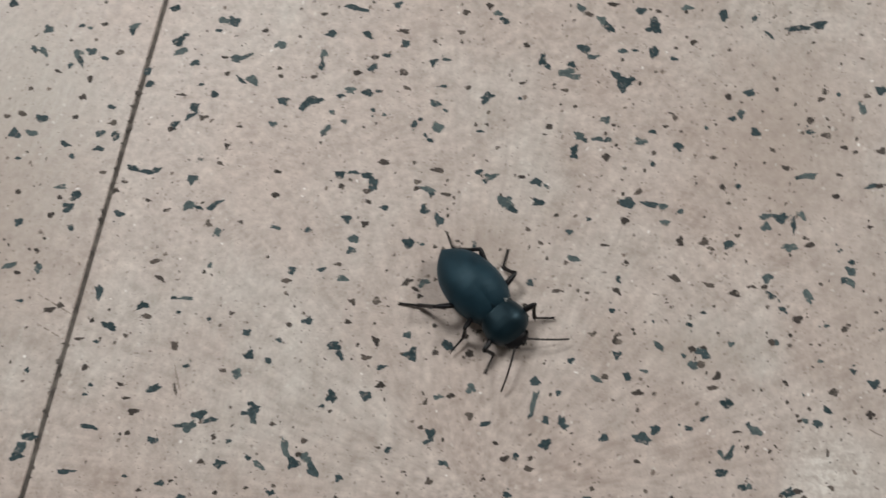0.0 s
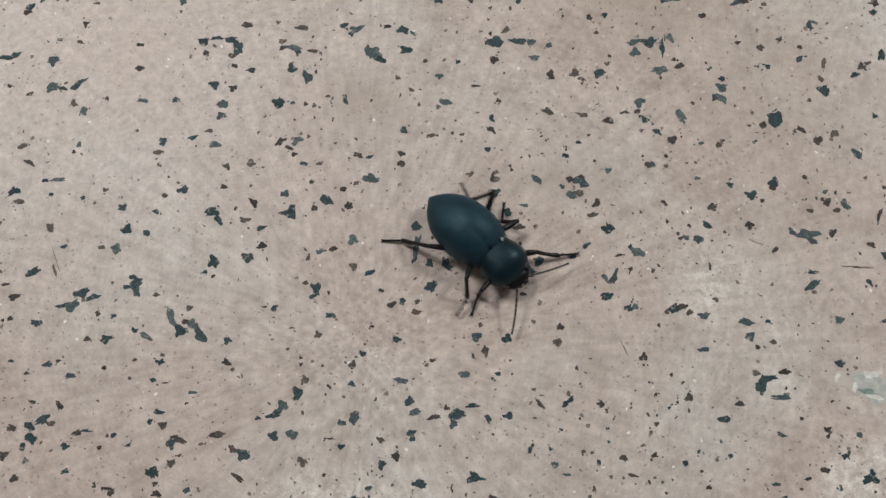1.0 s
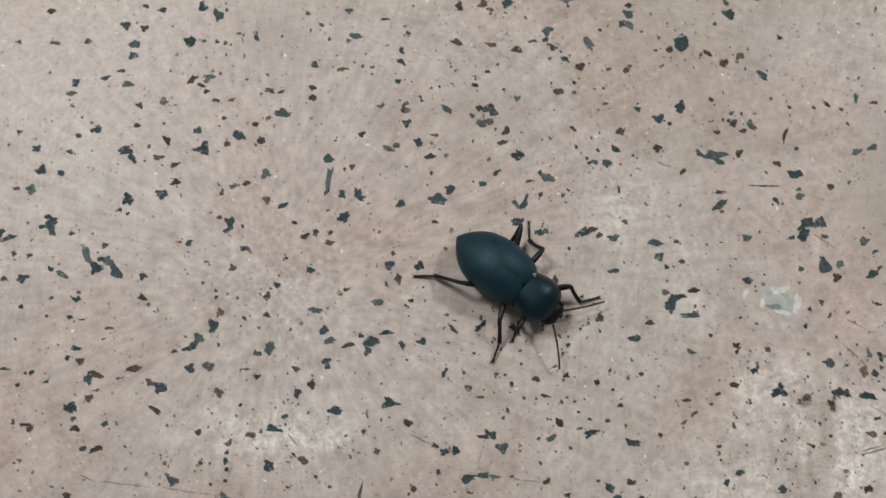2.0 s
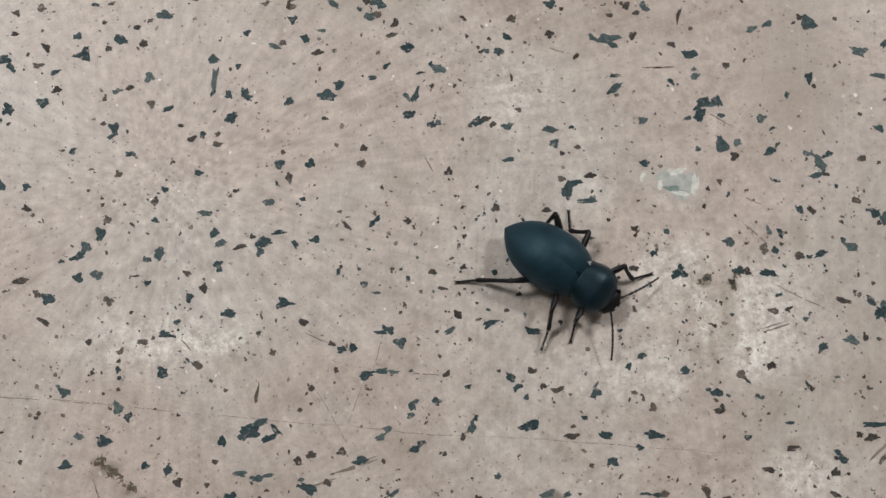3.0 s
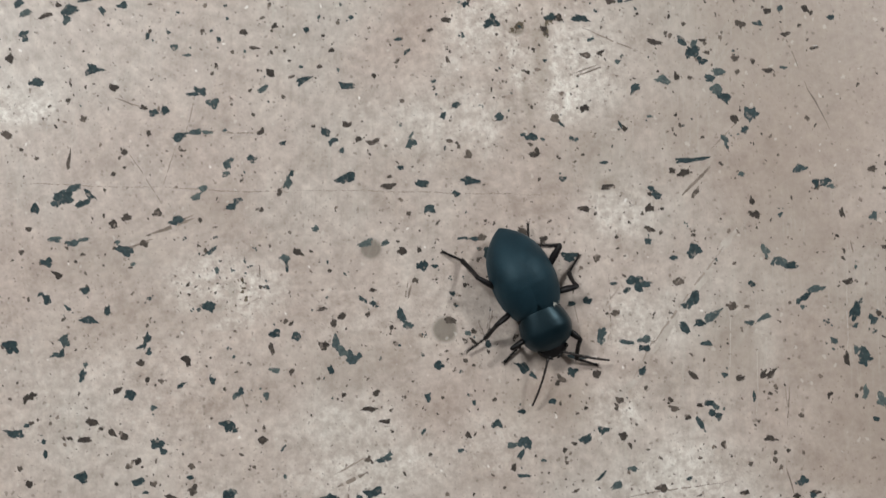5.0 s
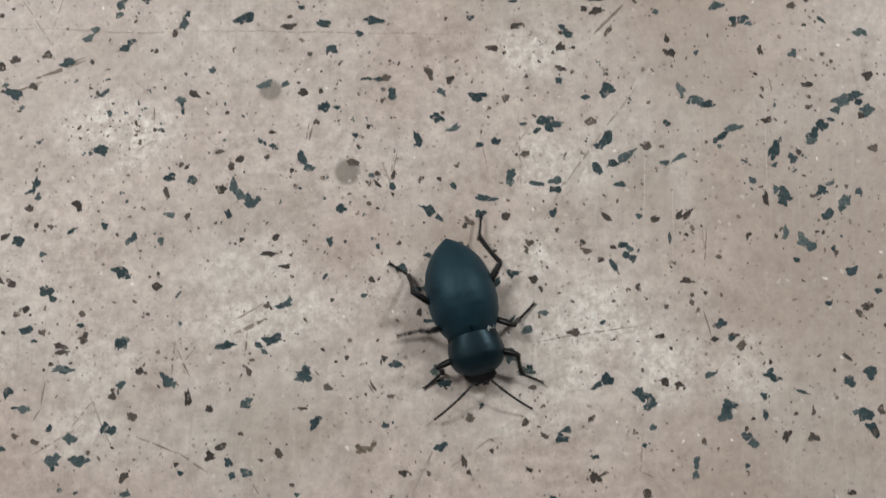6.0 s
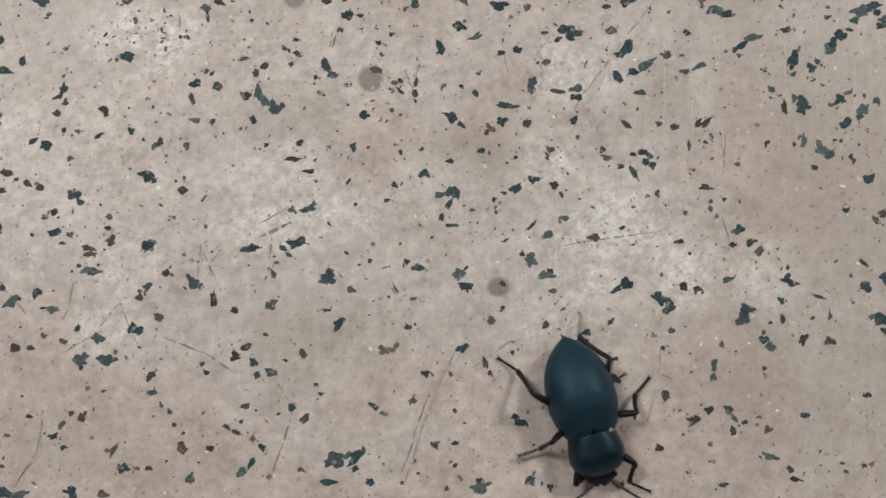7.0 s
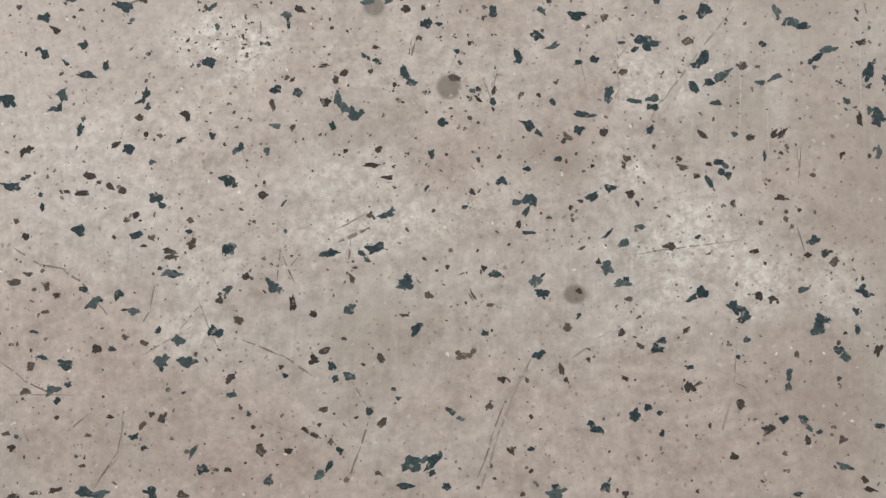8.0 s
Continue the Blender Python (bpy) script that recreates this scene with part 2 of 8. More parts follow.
def simple_material(name, dark, light, scale, rough, spec=0.5, relief=0.2, depth=0.00005):
    m, tree, shader = material(name)
    geo = tree.nodes.new("ShaderNodeNewGeometry")
    spread = noise_node(tree, geo.outputs["Position"], scale, 5.0, 0.6)
    tree.links.new(ramp(tree, spread, [(0.3, dark), (0.7, light)]), shader.inputs["Base Color"])
    shader.inputs["Roughness"].default_value = rough
    shader.inputs["Specular IOR Level"].default_value = spec
    bump(tree, shader, spread, relief, depth)
    return m


def shell_material(name, dark, light, rough, sheen, gloss, relief=0.35):
    """Dull blue-black chitin with fine punctures and shallow lengthwise rows."""
    m, tree, shader = material(name)
    coords = tree.nodes.new("ShaderNodeTexCoord")
    place = coords.outputs["Object"]
    specks = noise_node(tree, place, 260.0, 6.0, 0.65)
    pits = node(tree, "ShaderNodeTexVoronoi", Scale=2600.0)
    tree.links.new(place, pits.inputs["Vector"])
    rows = node(tree, "ShaderNodeTexWave", Scale=150.0, Distortion=0.6)
    rows.inputs["Detail Scale"].default_value = 2.0
    rows.bands_direction = "Y"
    tree.links.new(place, rows.inputs["Vector"])
    tree.links.new(ramp(tree, specks, [(0.3, dark), (0.72, light)]), shader.inputs["Base Color"])
    rub = ramp(tree, specks, [(0.35, (rough,) * 3), (0.7, (min(1, rough + 0.12),) * 3)])
    tree.links.new(rub, shader.inputs["Roughness"])
    shader.inputs["Specular IOR Level"].default_value = gloss
    shader.inputs["Specular Tint"].default_value = (0.55, 0.85, 1.0, 1)
    shader.inputs["Sheen Weight"].default_value = sheen
    shader.inputs["Sheen Roughness"].default_value = 0.5
    shader.inputs["Sheen Tint"].default_value = (0.35, 0.7, 0.9, 1)
    bump(tree, shader, maths(tree, "ADD", pits.outputs["Distance"], maths(tree, "MULTIPLY", rows.outputs["Fac"], 0.35)), relief, 0.00006)
    return m


TERRAZZO = terrazzo_material()
GREEN_CHIP = chip_material("green_stone", (0.025, 0.045, 0.053), (0.044, 0.068, 0.077), (0.094, 0.123, 0.126))
BROWN_CHIP = chip_material("brown_stone", (0.043, 0.037, 0.034), (0.068, 0.058, 0.053), (0.118, 0.100, 0.088))
PALE_CHIP = simple_material("pale_stone", (0.47, 0.465, 0.43), (0.73, 0.725, 0.67), 800.0, 0.55)
PALE_GREEN = simple_material("pale_green_stone", (0.31, 0.33, 0.31), (0.49, 0.495, 0.46), 800.0, 0.55)
GREEN_FLECK = simple_material("green_fleck", (0.11, 0.165, 0.15), (0.24, 0.30, 0.27), 1500.0, 0.6)
SCRATCH = simple_material("scratch_dirt", (0.12, 0.096, 0.08), (0.30, 0.25, 0.21), 300.0, 0.8)
GRIT = chip_material("grit_stone", (0.05, 0.044, 0.040), (0.10, 0.086, 0.077), (0.22, 0.18, 0.158))
SMEAR = simple_material("smeared_dirt", (0.07, 0.058, 0.042), (0.20, 0.165, 0.125), 600.0, 0.9, 0.1)
# dirt grains caught in the rough, worn places and over the painted ovals
SCUFF = simple_material("scuffed_stone", (0.27, 0.225, 0.19), (0.40, 0.34, 0.30), 350.0, 0.7)
RUBBED = simple_material("rubbed_stone", (0.42, 0.365, 0.325), (0.56, 0.525, 0.475), 500.0, 0.7)
GROUT = simple_material("dark_joint", (0.050, 0.044, 0.040), (0.17, 0.15, 0.132), 420.0, 0.9, 0.2, 0.6, 0.0002)
ELYTRA = shell_material("elytra_chitin", (0.0040, 0.0140, 0.0215), (0.0088, 0.0280, 0.0410), 0.50, 0.06, 0.42)
THORAX = shell_material("thorax_chitin", (0.0018, 0.0062, 0.0095), (0.0045, 0.013, 0.0185), 0.36, 0.03, 0.45, 0.12)
LEG = simple_material("leg_chitin", (0.004, 0.004, 0.005), (0.009, 0.008, 0.009), 900.0, 0.42, 0.28)
FEELER = simple_material("antenna_chitin", (0.012, 0.010, 0.010), (0.03, 0.024, 0.022), 900.0, 0.5)
EYE = simple_material("eye_lens", (0.004, 0.004, 0.005), (0.008, 0.008, 0.009), 2000.0, 0.12)
PAINT = simple_material("wall_paint", (0.20, 0.205, 0.205), (0.25, 0.255, 0.255), 6.0, 0.8)
METAL = simple_material("lamp_housing", (0.75, 0.75, 0.75), (0.82, 0.82, 0.82), 20.0, 0.4)
GLOW, _, glow_shader = material("lamp_diffuser")
glow_shader.inputs["Base Color"].default_value = (0.9, 0.9, 0.9, 1)
glow_shader.inputs["Emission Color"].default_value = (1.0, 0.96, 0.9, 1)
glow_shader.inputs["Emission Strength"].default_value = 3.0


# ---- mesh helpers ----
def mesh_from(name, bm, mat, smooth=False):
    me = bpy.data.meshes.new(name)
    bm.to_mesh(me)
    bm.free()
    me.materials.append(mat)
    for p in me.polygons:
        p.use_smooth = smooth
    return me


def part(name, bm, mat, parent, label="", smooth=False):
    ob = new(name, mesh_from(name, bm, mat, smooth))
    ob.parent = parent
    return tagged(ob, label)


def block(bm, x0, y0, z0, x1, y1, z1, bevel=0.0):
    made = bmesh.ops.create_cube(bm, size=1.0)["verts"]
    for v in made:
        v.co = Vector((x0 + (v.co.x + 0.5) * (x1 - x0), y0 + (v.co.y + 0.5) * (y1 - y0), z0 + (v.co.z + 0.5) * (z1 - z0)))
    if bevel:
        edges = {e for v in made for e in v.link_edges}
        bmesh.ops.bevel(bm, geom=list(edges), offset=bevel, segments=2, affect="EDGES", profile=0.5)
    return bm


def tube(bm, points, radii, sides=10, flat=1.0):
    """A round, tapered tube along points, closed at both ends."""
    rings = []
    for i, (p, r) in enumerate(zip(points, radii)):
        a = Vector(points[max(0, i - 1)])
        b = Vector(points[min(len(points) - 1, i + 1)])
        along = (b - a).normalized()
        side = along.cross(Vector((0, 0, 1)))
        side = side.normalized() if side.length > 1e-4 else Vector((0, 1, 0))
        up = side.cross(along)
        ring = []
        for k in range(sides):
            c, s = math.cos(math.tau * k / sides), math.sin(math.tau * k / sides)
            ring.append(bm.verts.new(Vector(p) + side * (r * flat * c) + up * (r * s)))
        rings.append(ring)
    for one, two in zip(rings, rings[1:]):
        for k in range(sides):
            bm.faces.new((one[k], one[(k + 1) % sides], two[(k + 1) % sides], two[k]))
    bm.faces.new(rings[0][::-1])
    bm.faces.new(rings[-1])
    bmesh.ops.recalc_face_normals(bm, faces=bm.faces)
    return bm


# ---- the room ----
TILE, GAP, TURNED = 0.400, 0.0009, -7.05
JOINT = Vector((-83.4 * MM, 36.6 * MM, 0))
GRID = Matrix.Translation(JOINT) @ pose(0, 0, 0, 0, 0, TURNED)  # origin on the joint, y along it
SOUTH = -0.27  # the middle tile's lower joint, along the joint from there

WEST, EAST, LOW, HIGH = -5 * TILE, 6 * TILE, SOUTH - 5 * TILE, SOUTH + 6 * TILE
floor = new("floor", mesh_from("floor", block(bmesh.new(), WEST, LOW, -0.06, EAST, HIGH, -0.00025), GROUT))
floor.matrix_basis = GRID
tagged(floor, "terrazzo tile floor with narrow dark joints", "floor", kind="structure")


def tile_mesh():
    bm = block(bmesh.new(), GAP / 2, GAP / 2, -0.02, TILE - GAP / 2, TILE - GAP / 2, 0.0, 0.0)
    edges = [e for e in bm.edges if all(v.co.z > -0.001 for v in e.verts)]
    bmesh.ops.bevel(bm, geom=edges, offset=0.0003, segments=2, affect="EDGES", profile=0.5)
    return mesh_from("tile", bm, TERRAZZO)


TILE_MESH = tile_mesh()
tiles = {}
for i in range(-5, 6):
    for j in range(-5, 6):
        tile = new("tile", TILE_MESH)
        tile.parent = floor
        tile.matrix_basis = pose(i * TILE, SOUTH + j * TILE, 0)
        tiles[i, j] = tile

W = 0.12  # wall thickness
for name, box in (("wall_north", (WEST, HIGH, -0.06, EAST, HIGH + W, CEILING)), ("wall_south", (WEST, LOW - W, -0.06, EAST, LOW, CEILING)),
                  ("wall_east", (EAST, LOW - W, -0.06, EAST + W, HIGH + W, CEILING)), ("wall_west", (WEST - W, LOW - W, -0.06, WEST, HIGH + W, CEILING))):
    wall = tagged(new(name, mesh_from(name, block(bmesh.new(), *box), PAINT)), "plain grey painted wall closing the room", "wall", kind="structure")
    wall.matrix_basis = GRID
ceiling = tagged(new("ceiling", mesh_from("ceiling", block(bmesh.new(), WEST - W, LOW - W, CEILING, EAST + W, HIGH + W, CEILING + 0.1), PAINT)),
                 "plain grey painted ceiling", "ceiling", kind="structure")
ceiling.matrix_basis = GRID


def ceiling_lamp(x, y, length, width, watts):
    lamp = new("ceiling_lamp")
    lamp.matrix_basis = pose(x, y, CEILING, 0, 0, TURNED)
    tagged(lamp, "flat white ceiling lamp with a glowing diffuser", "lamp", group="ceiling lamps")
    a, b = length / 2, width / 2
    part("housing", block(bmesh.new(), -a - 0.02, -b - 0.02, -0.05, a + 0.02, b + 0.02, 0, 0.006), METAL, lamp)
    part("diffuser", block(bmesh.new(), -a, -b, -0.056, a, b, -0.0505), GLOW, lamp, "glowing white diffuser")
    light = bpy.data.lights.new("ceiling_light", "AREA")
    light.shape, light.size, light.size_y, light.energy, light.color = "RECTANGLE", length, width, watts, (0.985, 0.98, 0.965)
    glow = new("ceiling_light", light)
    glow.matrix_basis = pose(x, y, CEILING - 0.06, 0, 0, TURNED)


for row in LAMPS:
    ceiling_lamp(*row)


# ---- the beetle: local x to its head, y to its left, origin under its middle on the floor ----
K = 0.957 * MM
RAISED = 2.0  # how far the legs hold the body up


def smooth_profile(stops, n):
    x = np.linspace(stops[0][0], stops[-1][0], n)
    y = np.interp(x, [s[0] for s in stops], [s[1] for s in stops])
    for _ in range(3):
        y[1:-1] = 0.25 * y[:-2] + 0.5 * y[1:-1] + 0.25 * y[2:]
    return x, y


def at(x, y, z):
    return Vector(((x - 12.85) * K, y * K, (z + RAISED) * K))


def shell(widths, tops, keel, start, end, n=44, m=18, square=0.85, tuck=1.0, groove=0.0, rim=0.0, lobes=0.0):
    """A lofted domed shell; start, end: degrees round it from the left edge over the back to the right edge. groove: the seam, deeper to the front; rim: a raised side margin; lobes: how far the front corners reach ahead."""
    xs, w = smooth_profile(widths, n)
    _, h = smooth_profile(tops, n)
    _, k = smooth_profile(keel, n)
    bm = bmesh.new()
    rings = []
    for x, half, top, low in zip(xs, w, h, k):
        ring = []
        front = min(1.0, max(0.0, (x - 11.0) / 5.0)) ** 2
        for q in range(m + 1):
            degrees = start + (end - start) * q / m
            a = radians(degrees)
            c, s = math.cos(a), math.sin(a)
            edge = math.exp(-((degrees / 8.0) ** 2)) + math.exp(-(((degrees - 180.0) / 8.0) ** 2))
            y = half * math.copysign(abs(c) ** square, c) * (1.0 if s >= 0 else tuck) * (1 + rim * edge)
            z = low + (top - low) * (s if s > 0 else 0.45 * s)
            z -= groove * (1 + 2.0 * front) * math.exp(-((y / (0.2 + 0.5 * front)) ** 2)) * (s > 0)
            ahead = lobes * (y / 3.6) ** 2 * min(1.0, max(0.0, (x - 20.5) / 3.0))
            ring.append(bm.verts.new(at(x + ahead, y, z)))
        rings.append(ring)
    for one, two in zip(rings, rings[1:]):
        for q in range(m):
            bm.faces.new((one[q], one[q + 1], two[q + 1], two[q]))
    for ring in (rings[0], rings[-1]):
        bm.faces.new(ring)
    bmesh.ops.recalc_face_normals(bm, faces=bm.faces)
    return bm


def beetle_body(beetle):
    widths = [(0, 0.2), (0.5, 1.05), (1.4, 2.25), (3, 3.75), (5, 4.9), (7.5, 5.6), (10, 5.85), (12, 5.85), (14, 5.5), (15.4, 5.0), (16.4, 4.5), (17.0, 4.1)]
    tops = [(0, 2.4), (0.6, 3.1), (2, 4.5), (4, 6.0), (6, 7.15), (8, 7.85), (10, 8.15), (12, 8.0), (14, 7.4), (15.6, 6.6), (16.6, 5.9), (17.0, 5.4)]
    keel = [(0, 2.1), (2, 2.3), (8, 2.6), (17.0, 2.9)]
    for name, start, end, label in (("elytron", -35, 90, "dull blue-black left wing case"), ("elytron", 90, 215, "dull blue-black right wing case")):
        part(name, shell(widths, tops, keel, start, end, 56, 40, 0.8, 0.93, 0.035, 0.025), ELYTRA, beetle, label, True)
    plate = bmesh.new()  # the small three-cornered plate between the wing cases
    rows = [[plate.verts.new(at(x, y * half, z + 0.18 * (1 - abs(y)))) for y in (-1, -0.4, 0.4, 1)] for x, half, z in ((15.5, 0.08, 6.45), (15.9, 0.35, 6.22), (16.4, 0.6, 5.85), (17.0, 0.75, 5.3))]
    for one, two in zip(rows, rows[1:]):
        for q in range(3):
            plate.faces.new((one[q], one[q + 1], two[q + 1], two[q]))
    bmesh.ops.solidify(plate, geom=list(plate.faces), thickness=0.3 * K)
    part("scutellum", plate, THORAX, beetle, "tiny black plate between the wing cases", True)
    belly_w = [(0.3, 0.4), (3, 3.1), (8, 4.9), (14, 4.7), (17.2, 3.9)]
    belly_t = [(0.3, 2.2), (8, 3.4), (17.2, 3.6)]
    belly_k = [(0.3, 1.9), (8, 1.9), (17.2, 2.1)]
    part("abdomen", shell(belly_w, belly_t, belly_k, -180, 180, 24, 24), LEG, beetle, "glossy black underside", True)
    thorax_w = [(16.7, 3.6), (17.0, 3.9), (18.0, 4.3), (19.5, 4.65), (20.6, 4.75), (21.5, 4.5), (22.3, 4.0), (23.0, 3.3), (23.6, 2.4), (24.1, 1.5)]
    thorax_t = [(16.7, 5.85), (17.6, 5.9), (19.2, 6.0), (20.6, 5.98), (21.7, 5.55), (22.9, 4.6), (24.1, 3.2)]
    thorax_k = [(16.7, 2.7), (24.1, 2.4)]
    part("pronotum", shell(thorax_w, thorax_t, thorax_k, -180, 180, 44, 64, 0.75, 0.9, 0.0, 0.03, 0.45), THORAX, beetle, "smooth rounded black neck shield", True)
    neck = shell([(15.8, 4.2), (17.6, 4.3)], [(15.8, 4.9), (17.6, 4.9)], [(15.8, 2.6), (17.6, 2.6)], -180, 180, 5, 24)
    part("waist", neck, LEG, beetle, "", True)
    head_w = [(22.2, 2.5), (23.4, 2.75), (24.2, 2.8), (24.8, 2.5), (25.3, 1.9), (25.6, 1.2)]
    head_t = [(22.2, 3.4), (23.4, 3.5), (24.5, 3.2), (25.6, 2.3)]
    head_k = [(22.2, 2.1), (25.6, 1.8)]
    head = part("head", shell(head_w, head_t, head_k, -180, 180, 20, 28, 0.8, 0.9), LEG, beetle, "small flat black head", True)
    neck_at = at(21.5, 0, 0)  # the head is held a little to the right
    head.matrix_basis = Matrix.Translation(neck_at) @ pose(0, 0, 0, 0, 0, -9) @ Matrix.Translation(-neck_at)
    rng = random.Random(8)
    specks = bmesh.new()
    for _ in range(12):  # pale specks at the left shoulder
        grain = bmesh.ops.create_icosphere(specks, subdivisions=1, radius=rng.uniform(0.08, 0.2) * K)["verts"]
        bmesh.ops.translate(specks, vec=at(rng.uniform(16.4, 17.2), rng.uniform(2.6, 3.9), rng.uniform(5.0, 5.5)), verts=grain)
    part("specks", specks, PALE_GREEN, beetle, "pale specks at the shoulder")
    for side in (1, -1):
        bm = bmesh.new()
        bmesh.ops.create_uvsphere(bm, u_segments=12, v_segments=8, radius=0.55 * K)
        bmesh.ops.scale(bm, vec=(0.8, 0.6, 1.0), verts=bm.verts)
        bmesh.ops.translate(bm, vec=at(24.0, side * 2.55, 2.8), verts=bm.verts)
        part("eye", bm, EYE, head, "shiny black eye", True)
        jaw = tube(bmesh.new(), [at(25.1, side * 0.9, 2.2), at(25.6, side * 0.85, 2.1), at(25.9, side * 0.35, 2.0)], [0.36 * K, 0.3 * K, 0.1 * K])
        part("jaw", jaw, LEG, head, "", True)
        palp = tube(bmesh.new(), [at(25.0, side * 1.1, 1.9), at(25.5, side * 1.4, 1.5), at(25.7, side * 1.4, 1.0), at(25.8, side * 1.3, 0.6)],
                    [0.12 * K, 0.12 * K, 0.13 * K, 0.17 * K])
        part("palp", palp, FEELER, head, "", True)


def antenna(beetle, side):
    """Eleven bead-like joints; local x along it."""
    points, radii, x = [], [], 0.0
    lengths = [1.0, 0.5, 1.5, 0.95, 0.9, 0.85, 0.8, 0.75, 0.7, 0.65, 0.75]
    for i, long in enumerate(lengths):
        for f, r in ((0.04, 0.6), (0.35, 0.9), (0.8, 1.0), (0.97, 0.65)):
            d = x + f * long
            points.append(Vector((d * K, side * 0.010 * d * d * K, (0.12 * d - 0.022 * d * d) * K)))
            radii.append((0.26 - 0.004 * i) * r * K)
        x += long
    ob = part("antenna", tube(bmesh.new(), points, radii, 8), FEELER, beetle, "thin beaded feeler", True)
    return ob


TARSUS = 4.0  # the jointed foot's length


def leg_parts(beetle, thigh, shin):
    """A thigh along local x, and under it the shin and the jointed foot, each along its own x."""
    bm = tube(bmesh.new(), [(f * thigh * K, 0, 0) for f in (-0.06, 0.0, 0.12, 0.4, 0.7, 0.92, 1.0, 1.03)],
              [r * K for r in (0.28, 0.45, 0.58, 0.70, 0.72, 0.58, 0.46, 0.22)], 10, 0.8)
    leg = part("leg", bm, LEG, beetle, "thin glossy black leg", True)
    points = [(f * shin * K, 0, -0.2 * math.sin(math.pi * f) * K) for f in (-0.03, 0.0, 0.1, 0.35, 0.7, 0.93, 1.0, 1.02)]
    bm = tube(bmesh.new(), points, [r * K for r in (0.2, 0.43, 0.43, 0.39, 0.42, 0.50, 0.42, 0.15)], 9)
    for s in (1, -1):  # spurs at its end
        tube(bm, [((shin - 0.15) * K, s * 0.2 * K, 0), ((shin + 0.5) * K, s * 0.45 * K, -0.1 * K)], [0.12 * K, 0.03 * K], 6)
    shank = part("shin", bm, LEG, leg, "slender shin", True)
    bm = bmesh.new()
    x = 0.0
    for f in (0.26, 0.16, 0.14, 0.13, 0.31):
        long = f * TARSUS
        tube(bm, [((x - 0.03) * K, 0, 0), ((x + 0.5 * long) * K, 0, 0.03 * K), ((x + long) * K, 0, 0)], [0.17 * K, 0.23 * K, 0.29 * K], 7)
        x += long
    for s in (1, -1):  # claws
        tube(bm, [((x - 0.1) * K, 0, 0), ((x + 0.25) * K, s * 0.25 * K, 0.05 * K), ((x + 0.4) * K, s * 0.45 * K, -0.12 * K)], [0.11 * K, 0.08 * K, 0.03 * K], 6)
    foot = part("foot", bm, LEG, leg, "jointed foot with two claws", True)
    return leg, shank, foot


beetle = new("beetle")
tagged(beetle, "matt blue-black darkling beetle walking over the terrazzo floor", "beetle")
beetle_body(beetle)
FEELERS = {side: antenna(beetle, side) for side in (1, -1)}
# hip, lengths of thigh and shin (the beetle's mm), its place in the step, which way the knee points with the foot ahead and behind,
# and the foot's direction from the heading (degrees) ahead and behind
LEGS = [
    ((20.2, -2.6, 1.9), 4.9, 4.9, 0.06, (-0.1, -0.6, 0.7), (0.1, -0.8, 0.6), -50, -72),
    ((20.2, 2.6, 1.9), 4.9, 4.9, 0.56, (-0.1, 0.6, 0.7), (0.1, 0.8, 0.6), 50, 72),
    ((14.6, -3.2, 1.9), 5.6, 5.6, 0.47, (-0.1, -0.2, 0.9), (0.3, -0.2, 0.9), -72, -112),
    ((14.6, 3.2, 1.9), 5.4, 5.0, -0.02, (0.1, 0.4, 0.8), (0.7, 0.3, 0.6), 108, 133),
    ((12.0, -3.4, 1.9), 7.2, 7.5, 0.0, (0.0, -0.6, 0.7), (0.0, -0.15, 1.0), -128, -145),
    ((11.4, 3.4, 1.9), 6.9, 6.8, 0.42, (0.1, 0.8, 0.6), (0.2, 0.7, 0.6), 150, 165),
]
SIX_LEGS = [leg_parts(beetle, row[1], row[2]) for row in LEGS]


# ---- the chips and marks in the terrazzo ----
CHIPS = []


def chip(x, y, long, wide, turn):
    """A stone chip at x, y with its length, width (mm) and direction (degrees)."""
    CHIPS.append(((x, y, long, wide, turn),))


def stone(*lobes):
    """A larger, broken stone grown together from lobes, each as for chip()."""
    CHIPS.append(lobes)


def chip_outline(rng, long, wide, turn, corners):
    """A broken stone's outline: an uneven, angular oval with notches and now and then a spur."""
    c, s = math.cos(radians(turn)), math.sin(radians(turn))
    start = rng.random() * math.tau
    lean = (rng.random() - 0.5) * 0.5
    lumps = [(k, amount * rng.uniform(0.3, 1.2), rng.random() * math.tau) for k, amount in ((2, 0.08), (3, 0.17), (4, 0.12), (5, 0.10))]
    spurs = {rng.randrange(corners): rng.choice((0.68, 0.78, 1.15, 1.28)) for _ in range(corners // 6)}
    out = []
    for k in range(corners):
        a = start + math.tau * (k + 0.5 * (rng.random() - 0.5)) / corners
        r = 1.04 + 0.22 * (rng.random() - 0.5) + sum(amount * math.cos(n * a + phase) for n, amount, phase in lumps)
        r *= spurs.get(k, 1.0)
        u, v = math.cos(a), math.sin(a)
        px = 0.505 * long * u * r
        py = 0.525 * wide * v * r * (1 + lean * u) + 0.08 * wide * math.sin(3.0 * u + start)
        out.append((c * px - s * py, s * px + c * py))
    return out


def add_lobe(bm, x, y, long, wide, turn, rng, top):
    corners = 26 if long > 1.6 else 18 if long > 1.0 else 10 if long > 0.7 else 6
    rim = chip_outline(rng, long, wide, turn, corners)
    upper = [bm.verts.new(((x + 0.98 * u) * MM, (y + 0.98 * v) * MM, top)) for u, v in rim]
    lower = [bm.verts.new(((x + u) * MM, (y + v) * MM, -0.00003)) for u, v in rim]
    bm.faces.new(upper)
    for k in range(corners):
        bm.faces.new((lower[k], lower[(k + 1) % corners], upper[(k + 1) % corners], upper[k]))


